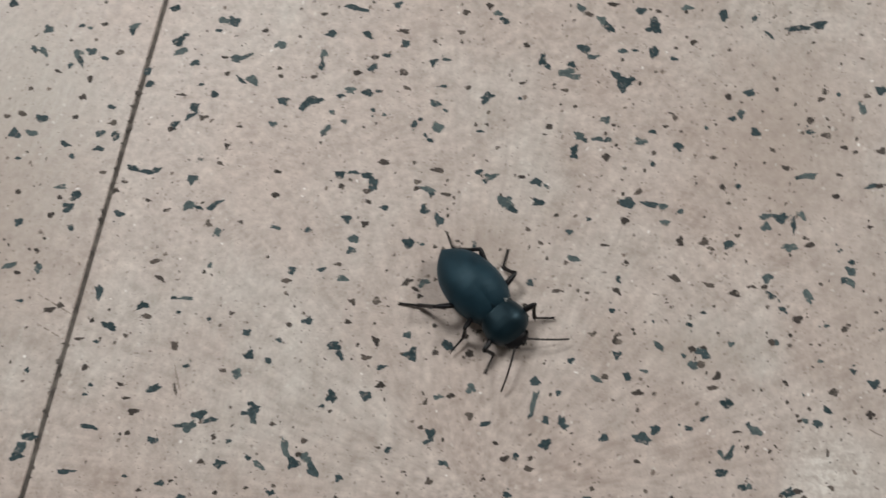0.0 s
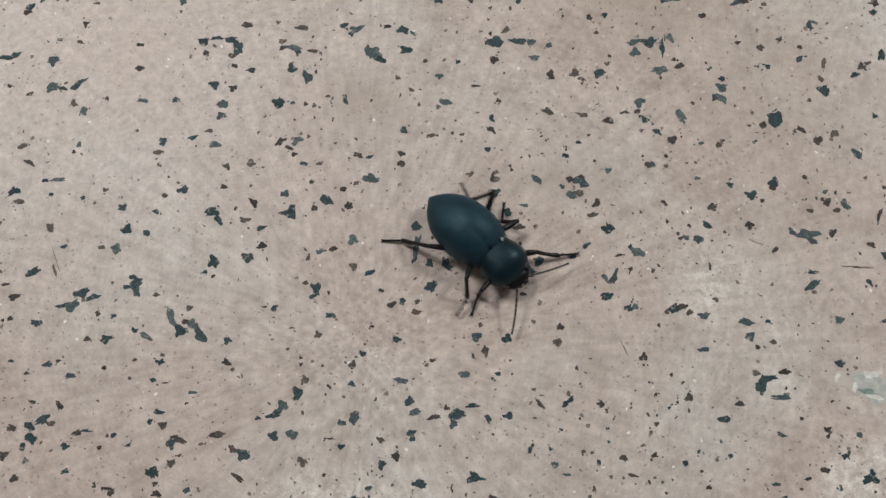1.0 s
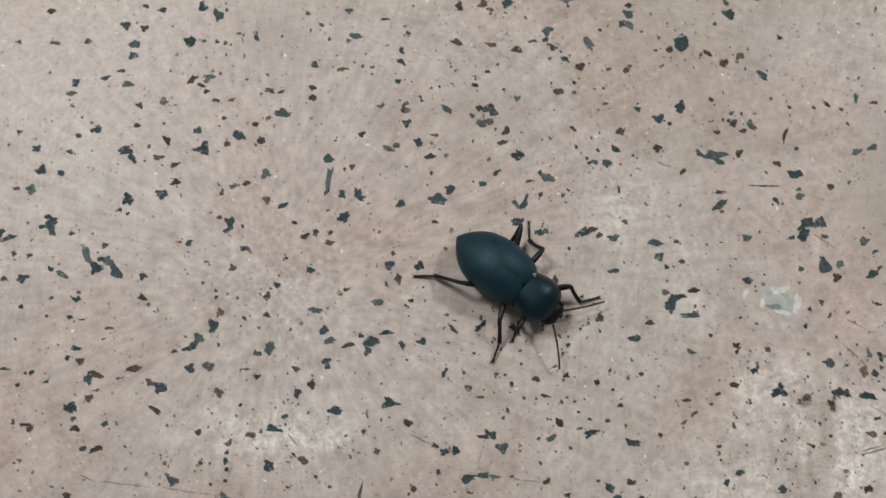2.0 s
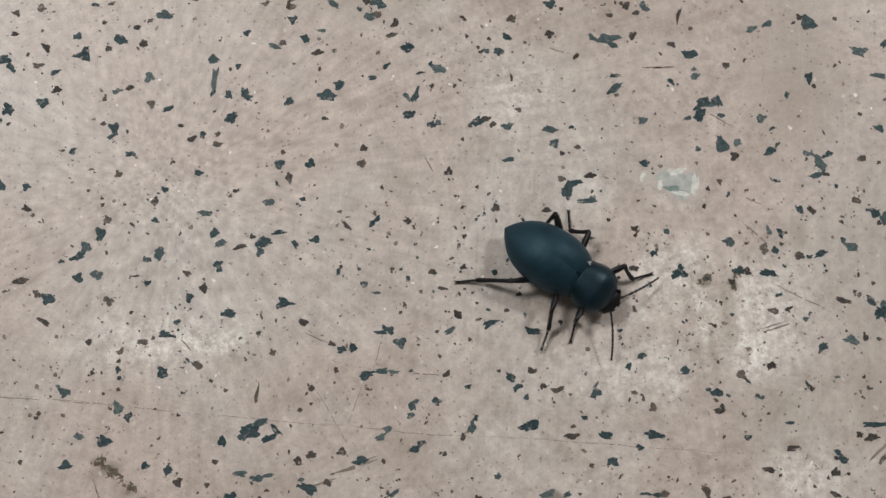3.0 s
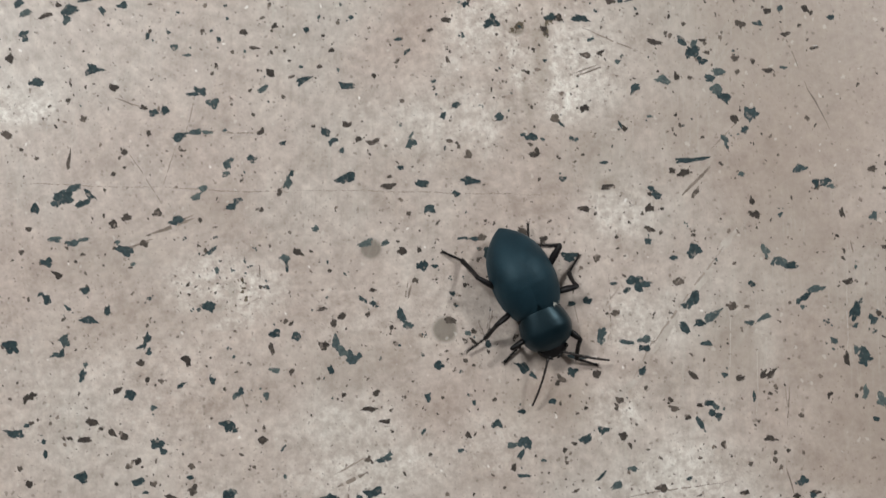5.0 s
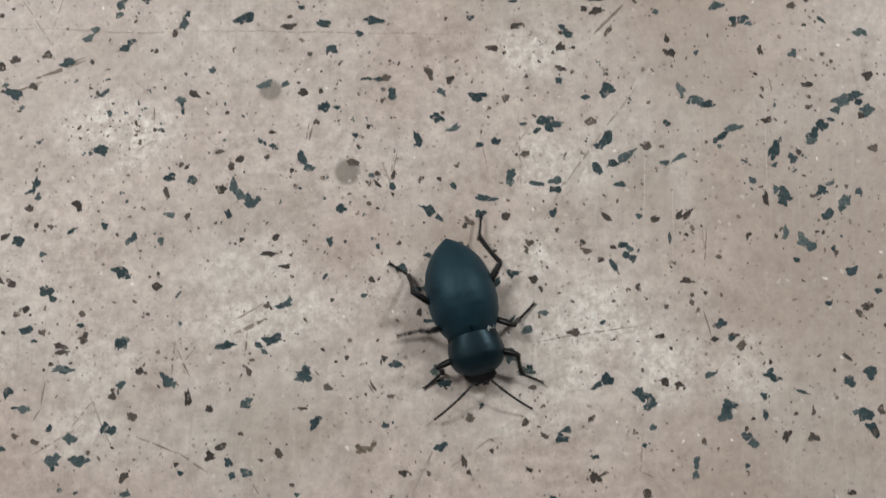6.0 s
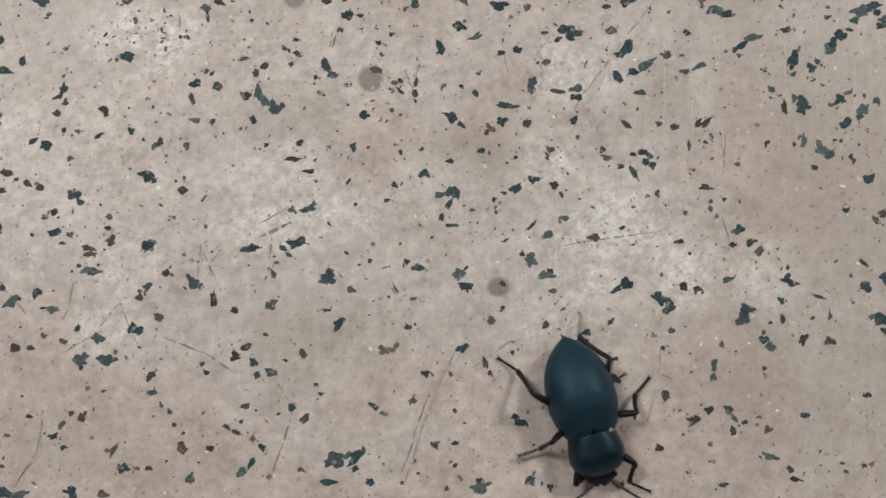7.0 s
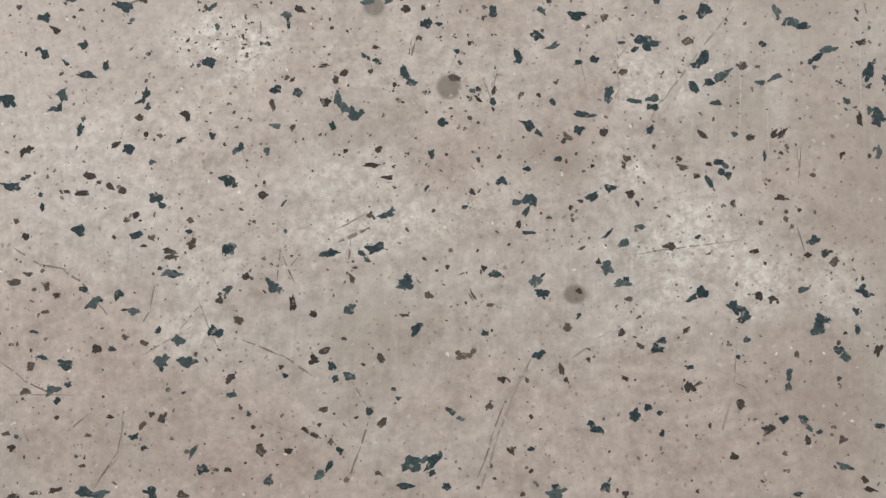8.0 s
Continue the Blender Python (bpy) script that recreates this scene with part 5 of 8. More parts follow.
def chip_band_k():
    chip(-5.9, -75.3, 2.6, 1.2, 172)
    chip(-3.9, -80.8, 0.9, 0.8, 85)
    chip(-3.1, -77.5, 2.4, 1.8, 172)
    chip(-2.9, -78.2, 1.6, 1.0, 85)
    chip(2.4, -82.1, 1.4, 1.2, 172)
    chip(11.1, -67.3, 1.6, 0.6, 133)
    chip(13.1, -77.7, 0.9, 0.9, 172)
    chip(23.6, -81.8, 0.9, 0.8, 84)
    chip(25.5, -67.7, 1.0, 0.6, 172)
    chip(25.9, -82.4, 1.2, 0.7, 153)
    chip(31.1, -67.4, 0.5, 0.3, 92)
    chip(32.5, -68.0, 0.5, 0.5, 146)
    chip(32.6, -70.9, 0.5, 0.3, 139)
    chip(33.9, -70.9, 0.8, 0.7, 172)
    chip(35.0, -79.6, 0.5, 0.4, 68)
    chip(36.1, -67.4, 0.4, 0.3, 53)
    chip(37.2, -68.3, 0.6, 0.4, 41)
    chip(37.7, -66.7, 0.5, 0.3, 2)
    chip(38.7, -78.5, 0.5, 0.3, 100)
    chip(39.1, -80.0, 0.7, 0.6, 19)
    chip(39.3, -82.7, 0.5, 0.4, 71)
    chip(41.8, -81.8, 0.5, 0.5, 171)
    chip(42.7, -67.4, 0.5, 0.3, 116)
    chip(42.9, -65.6, 0.5, 0.4, 40)
    chip(45.2, -68.4, 0.8, 0.6, 65)
    chip(46.2, -68.6, 1.2, 0.6, 162)
    chip(48.9, -75.1, 0.9, 0.8, 83)
    chip(49.7, -75.7, 0.8, 0.6, 38)
    chip(50.2, -70.1, 0.6, 0.3, 53)
    chip(53.8, -73.8, 0.5, 0.3, 43)
    chip(55.6, -73.9, 1.8, 0.6, 2)
    chip(56.1, -65.5, 0.4, 0.3, 9)
    chip(56.7, -72.0, 0.7, 0.4, 15)
    chip(57.6, -65.7, 0.7, 0.5, 63)
    chip(60.4, -68.3, 0.7, 0.4, 135)
    chip(62.7, -73.0, 1.2, 0.7, 133)
    chip(63.4, -73.6, 0.9, 0.5, 107)
    chip(64.6, -74.1, 1.2, 0.8, 172)
    chip(64.9, -71.8, 1.2, 0.6, 172)
    chip(65.2, -74.8, 0.7, 0.5, 165)
    chip(66.9, -80.0, 0.5, 0.4, 167)
    chip(67.6, -81.7, 1.0, 0.7, 133)
    chip(68.3, -82.2, 0.7, 0.5, 164)
    chip(72.6, -71.2, 1.2, 0.9, 172)
    chip(73.2, -81.0, 0.5, 0.4, 42)
    chip(76.4, -69.1, 1.2, 0.7, 172)
    chip(76.4, -71.5, 0.6, 0.4, 8)
    chip(77.8, -79.1, 2.2, 1.1, 152)
    chip(78.9, -74.4, 1.1, 0.8, 145)
    chip(79.0, -71.9, 0.5, 0.3, 146)
    chip(79.3, -76.7, 0.6, 0.4, 167)
    chip(80.6, -81.8, 1.4, 0.8, 142)
    chip(81.2, -71.7, 0.5, 0.3, 23)
    chip(81.7, -73.1, 0.5, 0.3, 10)
    chip(84.1, -65.2, 1.8, 0.7, 172)
    chip(84.3, -82.3, 1.8, 0.6, 72)
    chip(84.3, -69.1, 0.9, 0.6, 80)
    chip(85.1, -78.3, 0.5, 0.3, 65)
    chip(86.0, -72.4, 0.6, 0.3, 155)
    chip(95.2, -82.3, 0.9, 0.6, 172)
    chip(99.7, -79.3, 1.6, 0.8, 12)
    chip(102.5, -79.1, 1.6, 1.2, 172)
    chip(105.7, -81.9, 0.7, 0.5, 52)
    chip(107.2, -82.0, 1.6, 0.9, 172)
    chip(107.7, -76.8, 1.2, 0.7, 172)
    chip(112.5, -66.4, 0.4, 0.3, 120)
    chip(115.1, -70.1, 1.3, 1.1, 112)
    chip(115.6, -78.9, 0.5, 0.3, 139)
    chip(117.9, -81.4, 0.6, 0.4, 133)
    chip(119.1, -73.7, 1.4, 0.8, 172)
    chip(120.0, -70.2, 0.4, 0.3, 20)
    chip(122.6, -67.9, 0.5, 0.3, 8)
    chip(123.1, -73.0, 2.6, 2.0, 7)
    chip(123.2, -69.5, 0.5, 0.3, 28)
    chip(126.7, -75.0, 0.6, 0.4, 35)
    chip(127.3, -73.3, 0.5, 0.3, 65)
    chip(132.4, -80.4, 1.4, 1.0, 172)
    chip(135.0, -65.5, 1.6, 0.8, 80)
    chip(135.1, -68.1, 2.0, 1.4, 142)
    chip(135.8, -74.8, 2.4, 1.2, 100)
    chip(139.7, -68.7, 1.1, 0.6, 50)
    chip(145.1, -76.4, 0.6, 0.3, 38)
    chip(149.2, -74.0, 0.8, 0.5, 142)
    chip(149.7, -82.4, 1.8, 1.0, 2)
    chip(150.9, -70.0, 1.8, 0.8, 104)
    chip(151.2, -82.7, 0.5, 0.3, 1)
    chip(151.5, -80.0, 0.8, 0.5, 86)
    chip(153.6, -76.6, 0.5, 0.3, 41)
    chip(156.5, -71.4, 1.7, 1.2, 79)
    chip(157.2, -81.2, 1.2, 0.7, 171)
    chip(157.8, -77.2, 2.0, 1.0, 171)
    chip(158.8, -71.0, 0.4, 0.3, 122)
    chip(162.0, -82.4, 1.6, 1.2, 11)
    chip(162.6, -66.1, 1.8, 0.6, 140)
    chip(163.3, -80.9, 3.1, 2.0, 21)
    chip(165.7, -80.4, 3.0, 1.4, 11)
    chip(166.2, -81.6, 1.4, 1.2, 130)
    chip(168.7, -77.3, 1.7, 1.4, 31)
    chip(169.0, -69.4, 2.6, 1.3, 161)


def chip_band_l():
    chip(1.4, -96.8, 1.3, 1.2, 162)
    chip(1.9, -86.7, 1.0, 0.7, 172)
    chip(2.8, -86.4, 1.0, 0.7, 172)
    chip(4.6, -89.9, 0.9, 0.8, 85)
    chip(4.7, -92.1, 1.4, 0.8, 85)
    chip(9.1, -90.0, 1.2, 0.6, 162)
    chip(18.8, -96.2, 1.2, 0.9, 172)
    chip(22.6, -99.8, 1.4, 0.8, 152)
    chip(24.1, -86.8, 1.2, 0.8, 172)
    chip(29.1, -99.7, 1.1, 0.8, 172)
    chip(29.4, -83.6, 1.7, 0.6, 22)
    chip(29.5, -97.8, 1.3, 0.9, 172)
    chip(34.9, -83.7, 1.2, 1.0, 83)
    chip(38.5, -86.8, 1.5, 0.8, 53)
    chip(39.4, -86.4, 1.6, 1.0, 43)
    chip(40.3, -99.5, 0.8, 0.6, 172)
    chip(43.9, -87.6, 1.4, 1.0, 113)
    chip(45.7, -97.0, 1.4, 0.4, 43)
    chip(45.9, -83.4, 1.8, 0.9, 172)
    chip(48.8, -84.1, 1.2, 0.8, 83)
    chip(49.0, -86.7, 0.5, 0.3, 101)
    chip(53.4, -85.9, 0.7, 0.6, 32)
    chip(54.3, -86.0, 0.5, 0.3, 68)
    chip(55.3, -89.7, 0.5, 0.4, 176)
    chip(55.7, -84.8, 1.4, 1.0, 83)
    chip(56.2, -89.9, 0.5, 0.4, 145)
    chip(57.4, -89.4, 0.9, 0.7, 15)
    chip(61.6, -92.5, 2.6, 0.8, 172)
    chip(63.0, -89.9, 1.4, 1.0, 12)
    chip(64.7, -83.8, 0.5, 0.3, 107)
    chip(65.1, -93.3, 0.7, 0.4, 143)
    chip(68.0, -91.3, 0.7, 0.5, 103)
    chip(70.4, -97.7, 1.4, 0.5, 53)
    chip(70.8, -93.7, 0.5, 0.3, 51)
    chip(72.0, -91.9, 1.4, 1.0, 82)
    chip(72.1, -84.5, 0.7, 0.5, 168)
    chip(74.7, -86.7, 1.7, 1.4, 172)
    chip(77.3, -88.0, 0.4, 0.3, 140)
    chip(78.0, -99.4, 1.0, 0.9, 172)
    chip(78.2, -88.4, 0.5, 0.4, 54)
    chip(79.1, -92.5, 0.5, 0.4, 55)
    chip(79.9, -94.0, 1.0, 0.6, 82)
    chip(80.8, -87.6, 0.7, 0.6, 3)
    chip(81.4, -83.4, 1.8, 0.5, 132)
    chip(83.7, -85.5, 0.9, 0.5, 97)
    chip(83.8, -84.2, 1.4, 1.0, 51)
    chip(88.0, -96.8, 1.4, 0.7, 172)
    chip(88.9, -83.6, 1.0, 0.8, 32)
    chip(91.9, -84.1, 1.0, 0.6, 142)
    chip(93.6, -95.8, 1.4, 0.9, 12)
    chip(94.2, -85.7, 1.4, 0.9, 112)
    chip(95.9, -92.2, 1.8, 0.9, 142)
    chip(99.3, -97.8, 0.8, 0.6, 172)
    chip(105.4, -97.3, 1.4, 1.1, 142)
    chip(106.8, -97.1, 0.5, 0.3, 29)
    chip(108.9, -90.6, 0.5, 0.4, 79)
    chip(114.1, -83.0, 0.6, 0.4, 19)
    chip(114.4, -98.6, 1.0, 0.8, 111)
    chip(114.7, -100.1, 2.0, 0.9, 162)
    chip(115.7, -92.2, 0.5, 0.3, 124)
    chip(116.8, -83.4, 0.5, 0.4, 76)
    chip(122.1, -100.8, 1.4, 0.9, 152)
    chip(122.5, -89.7, 2.0, 0.9, 162)
    chip(124.7, -95.6, 1.4, 0.8, 162)
    chip(127.3, -96.6, 1.6, 0.9, 162)
    chip(129.1, -87.9, 0.5, 0.4, 93)
    chip(129.2, -100.1, 1.8, 0.6, 80)
    chip(131.1, -99.5, 0.6, 0.4, 102)
    chip(131.5, -96.5, 1.6, 1.0, 41)
    chip(132.1, -100.0, 0.9, 0.6, 172)
    chip(132.9, -96.6, 2.2, 1.0, 50)
    chip(135.8, -87.5, 0.4, 0.3, 113)
    chip(136.1, -85.6, 0.5, 0.3, 111)
    chip(136.5, -94.4, 0.5, 0.4, 153)
    chip(140.6, -85.7, 0.9, 0.8, 172)
    chip(144.1, -88.7, 0.6, 0.4, 1)
    chip(144.7, -93.9, 0.7, 0.5, 124)
    chip(144.7, -89.1, 0.8, 0.5, 172)
    chip(145.1, -92.4, 1.4, 1.0, 152)
    chip(146.5, -93.8, 0.6, 0.4, 30)
    chip(148.9, -94.6, 1.2, 1.2, 130)
    chip(152.8, -89.7, 1.7, 1.4, 109)
    chip(152.9, -91.8, 0.6, 0.4, 19)
    chip(154.0, -88.8, 1.0, 1.0, 171)
    chip(154.6, -89.5, 0.6, 0.4, 105)
    chip(155.1, -96.7, 1.4, 0.6, 171)
    chip(156.5, -87.2, 2.0, 1.2, 11)
    chip(156.7, -96.0, 1.8, 1.6, 171)
    chip(156.9, -100.2, 2.4, 1.4, 11)
    chip(157.3, -85.8, 2.7, 1.5, 40)
    chip(158.4, -95.0, 1.6, 0.7, 16)
    chip(159.0, -92.7, 0.5, 0.4, 91)
    chip(159.1, -84.8, 2.0, 1.8, 109)
    chip(159.4, -95.7, 0.7, 0.4, 46)
    chip(159.5, -99.5, 1.4, 0.9, 171)
    chip(160.3, -98.3, 2.0, 1.9, 49)
    chip(160.7, -84.0, 1.4, 0.6, 171)
    chip(163.0, -97.2, 1.4, 1.0, 171)
    chip(166.2, -84.1, 1.4, 1.2, 171)
    chip(167.0, -90.0, 1.8, 1.2, 171)
    chip(167.4, -83.3, 2.2, 1.8, 2)


def chip_band_m():
    chip(-2.7, -114.7, 0.9, 0.5, 172)
    chip(0.3, -118.7, 1.5, 1.3, 12)
    chip(1.3, -103.2, 1.7, 0.6, 172)
    chip(1.3, -113.1, 1.5, 0.5, 172)
    chip(2.3, -117.6, 1.7, 0.7, 157)
    chip(3.5, -110.0, 1.5, 0.6, 2)
    chip(3.7, -103.0, 0.9, 0.6, 13)
    chip(10.3, -107.1, 1.5, 1.0, 172)
    chip(14.0, -117.8, 1.3, 0.8, 152)
    chip(16.5, -116.1, 1.1, 0.8, 162)
    chip(19.5, -117.5, 1.5, 0.9, 162)
    chip(21.2, -101.1, 1.2, 0.5, 172)
    chip(22.1, -115.7, 1.1, 0.9, 12)
    chip(23.5, -105.3, 0.9, 0.7, 172)
    chip(25.4, -102.6, 2.3, 0.9, 162)
    chip(25.5, -103.6, 2.1, 0.8, 172)
    chip(32.4, -117.6, 1.3, 1.1, 94)
    chip(32.9, -112.1, 1.3, 1.1, 152)
    chip(34.4, -110.5, 1.4, 1.3, 172)
    chip(35.2, -103.8, 1.9, 1.6, 172)
    chip(35.5, -103.5, 2.0, 1.9, 132)
    chip(35.7, -115.9, 1.7, 1.3, 152)
    chip(37.8, -108.7, 1.3, 1.2, 172)
    chip(45.4, -101.9, 0.9, 0.6, 83)
    chip(48.4, -116.7, 1.2, 0.9, 152)
    chip(52.1, -106.6, 2.5, 1.2, 7)
    chip(53.0, -106.7, 1.9, 1.0, 2)
    chip(55.6, -111.5, 1.7, 0.8, 112)
    chip(57.8, -107.4, 1.5, 0.8, 152)
    chip(58.6, -108.7, 1.2, 0.7, 132)
    chip(63.6, -118.9, 1.5, 0.5, 172)
    chip(75.7, -117.1, 2.1, 0.4, 112)
    chip(76.4, -101.9, 1.2, 0.6, 172)
    chip(78.2, -112.8, 1.0, 1.0, 172)
    chip(90.5, -105.7, 1.2, 0.5, 162)
    chip(93.7, -118.9, 1.2, 0.8, 152)
    chip(95.3, -111.7, 1.2, 0.5, 22)
    chip(96.3, -103.6, 1.2, 0.5, 172)
    chip(97.8, -114.5, 1.0, 0.8, 132)
    chip(100.0, -109.9, 2.6, 0.5, 32)
    chip(105.8, -109.4, 1.7, 0.9, 162)
    chip(106.0, -105.3, 1.2, 0.6, 121)
    chip(115.4, -112.5, 1.2, 0.6, 12)
    chip(116.9, -102.0, 1.2, 0.9, 152)
    chip(122.3, -102.6, 1.3, 1.2, 132)
    chip(122.4, -107.6, 1.4, 0.9, 90)
    chip(124.6, -116.3, 1.6, 0.8, 2)
    chip(129.2, -104.4, 0.8, 0.6, 172)
    chip(132.7, -103.0, 0.7, 0.5, 172)
    chip(133.6, -118.2, 1.2, 0.9, 172)
    chip(136.5, -118.4, 1.5, 0.9, 161)
    chip(137.0, -104.6, 0.9, 0.8, 172)
    chip(137.1, -118.0, 1.8, 0.6, 172)
    chip(142.6, -101.8, 1.4, 0.7, 51)
    chip(149.0, -102.2, 2.2, 1.0, 70)
    chip(150.0, -107.1, 1.2, 0.8, 161)
    chip(151.7, -103.9, 1.9, 2.0, 141)
    chip(152.9, -105.1, 2.1, 1.6, 171)
    chip(154.0, -115.2, 1.2, 0.9, 171)
    chip(154.4, -102.9, 0.8, 0.4, 13)
    chip(156.6, -106.1, 1.0, 0.9, 11)
    chip(157.0, -106.9, 0.9, 0.7, 80)
    chip(158.4, -104.3, 0.6, 0.5, 160)
    chip(158.9, -117.7, 1.9, 0.8, 130)
    chip(159.0, -110.4, 1.7, 1.8, 141)
    chip(160.4, -116.7, 2.1, 1.3, 1)
    chip(160.4, -102.3, 0.5, 0.3, 119)
    chip(162.8, -114.4, 1.4, 0.9, 171)
    chip(163.6, -112.1, 1.0, 0.9, 171)


def chip_band_n():
    chip(-4.9, -129.4, 1.5, 0.7, 172)
    chip(-4.2, -131.8, 1.3, 1.1, 22)
    chip(-3.1, -130.1, 0.9, 0.7, 172)
    chip(3.7, -127.9, 0.8, 0.8, 85)
    chip(6.4, -134.7, 0.8, 0.5, 172)
    chip(7.2, -136.4, 1.1, 0.6, 172)
    chip(12.6, -129.0, 1.3, 0.6, 162)
    chip(17.7, -134.9, 1.3, 0.7, 172)
    chip(19.5, -129.5, 1.1, 0.8, 2)
    chip(22.7, -125.9, 0.9, 0.8, 172)
    chip(25.2, -126.7, 0.8, 0.5, 172)
    chip(25.7, -136.5, 2.0, 0.7, 48)
    chip(33.1, -128.2, 1.7, 0.9, 172)
    chip(35.6, -131.7, 1.1, 0.7, 133)
    chip(41.9, -124.7, 0.9, 0.8, 172)
    chip(42.4, -126.2, 1.0, 0.8, 172)
    chip(60.8, -132.6, 1.0, 0.6, 172)
    chip(76.8, -123.8, 1.3, 0.9, 172)
    chip(78.4, -119.2, 1.3, 0.6, 172)
    chip(78.5, -131.9, 1.7, 0.9, 162)
    chip(93.1, -122.9, 0.8, 0.6, 172)
    chip(99.2, -134.6, 1.3, 0.6, 132)
    chip(110.2, -134.2, 1.7, 0.7, 162)
    chip(110.8, -128.0, 1.6, 0.7, 31)
    chip(118.8, -133.7, 0.8, 0.8, 172)
    chip(120.7, -131.0, 1.2, 1.0, 172)
    chip(128.7, -134.6, 1.2, 0.8, 80)
    chip(131.6, -123.9, 2.0, 0.9, 2)
    chip(139.7, -131.9, 1.7, 0.9, 79)
    chip(140.1, -128.7, 1.2, 1.0, 172)
    chip(146.7, -129.2, 2.5, 0.5, 156)
    chip(147.0, -136.8, 1.9, 1.3, 161)
    chip(147.8, -132.5, 1.5, 0.6, 79)
    chip(154.8, -128.6, 1.9, 1.7, 171)
    chip(154.8, -133.8, 1.1, 0.9, 171)
    chip(155.3, -124.6, 1.9, 0.6, 130)
    chip(156.4, -134.5, 2.4, 2.1, 151)
    chip(157.1, -137.0, 2.8, 1.5, 125)
    chip(158.6, -127.7, 2.3, 1.9, 171)
    chip(159.1, -134.2, 1.5, 1.1, 78)


def chip_band_o():
    chip(-1.1, -139.7, 1.3, 0.7, 172)
    chip(29.1, -140.1, 1.1, 0.6, 172)
    chip(31.1, -140.4, 1.3, 0.7, 157)
    chip(55.9, -144.4, 1.3, 0.7, 143)
    chip(81.7, -144.0, 1.3, 0.7, 172)
    chip(82.5, -138.7, 0.9, 0.8, 82)
    chip(96.2, -153.5, 1.1, 1.1, 152)
    chip(103.9, -144.5, 1.1, 0.8, 81)
    chip(104.0, -141.1, 1.0, 0.8, 172)
    chip(109.7, -137.5, 1.9, 1.5, 132)
    chip(111.2, -137.2, 1.9, 0.5, 12)
    chip(128.0, -149.0, 1.7, 0.9, 80)
    chip(132.7, -147.5, 1.1, 0.5, 172)
    chip(134.4, -154.6, 1.1, 0.5, 162)
    chip(135.1, -139.6, 0.8, 0.8, 172)
    chip(151.5, -146.6, 1.5, 0.8, 171)
    chip(157.5, -137.5, 1.1, 1.1, 171)


for band in (chip_band_a, chip_band_b, chip_band_c, chip_band_d, chip_band_e, chip_band_f, chip_band_g, chip_band_h, chip_band_i, chip_band_j, chip_band_k, chip_band_l, chip_band_m, chip_band_n, chip_band_o):
    band()


def stone_row_a():
    stone((-100.5, 90.9, 1.8, 1.9, 4))
    stone((-81.5, 92.9, 2.2, 1.2, 15), (-81.8, 92, 2.3, 1.2, 69))
    stone((-59.8, 95.4, 2.5, 2, 4), (-62.2, 95.5, 2.6, 1.3, 163))
    stone((-49.1, 90.7, 2.2, 1.8, 4))
    stone((-33.7, 100.2, 5, 1.2, 173))
    stone((-30.6, 94.2, 2.3, 1.3, 153))
    stone((-3.2, 101, 1.9, 1.2, 173), (-1.7, 99.5, 2, 1.3, 152))
    stone((7, 91.1, 2.8, 1.4, 84), (8.2, 89.5, 1.7, 1.1, 132))
    stone((15.5, 94.1, 2.9, 1.8, 168), (17.5, 92.4, 2.6, 1, 4))
    stone((18.9, 100.9, 2.2, 1.5, 141), (20.5, 99.4, 3, 1.5, 131))
    stone((27.2, 103.6, 2.1, 1.6, 173))
    stone((30.1, 99.8, 2.9, 2.6, 4), (30, 101.8, 1.7, 1, 4))
    stone((30.2, 94.2, 2.6, 1.7, 92))
    stone((36.9, 104.9, 2.4, 1.2, 4))
    stone((44.6, 103.6, 2.6, 1.7, 91))
    stone((60.1, 101.7, 5.2, 1.2, 4))
    stone((64.5, 102.8, 3.1, 1.8, 15))


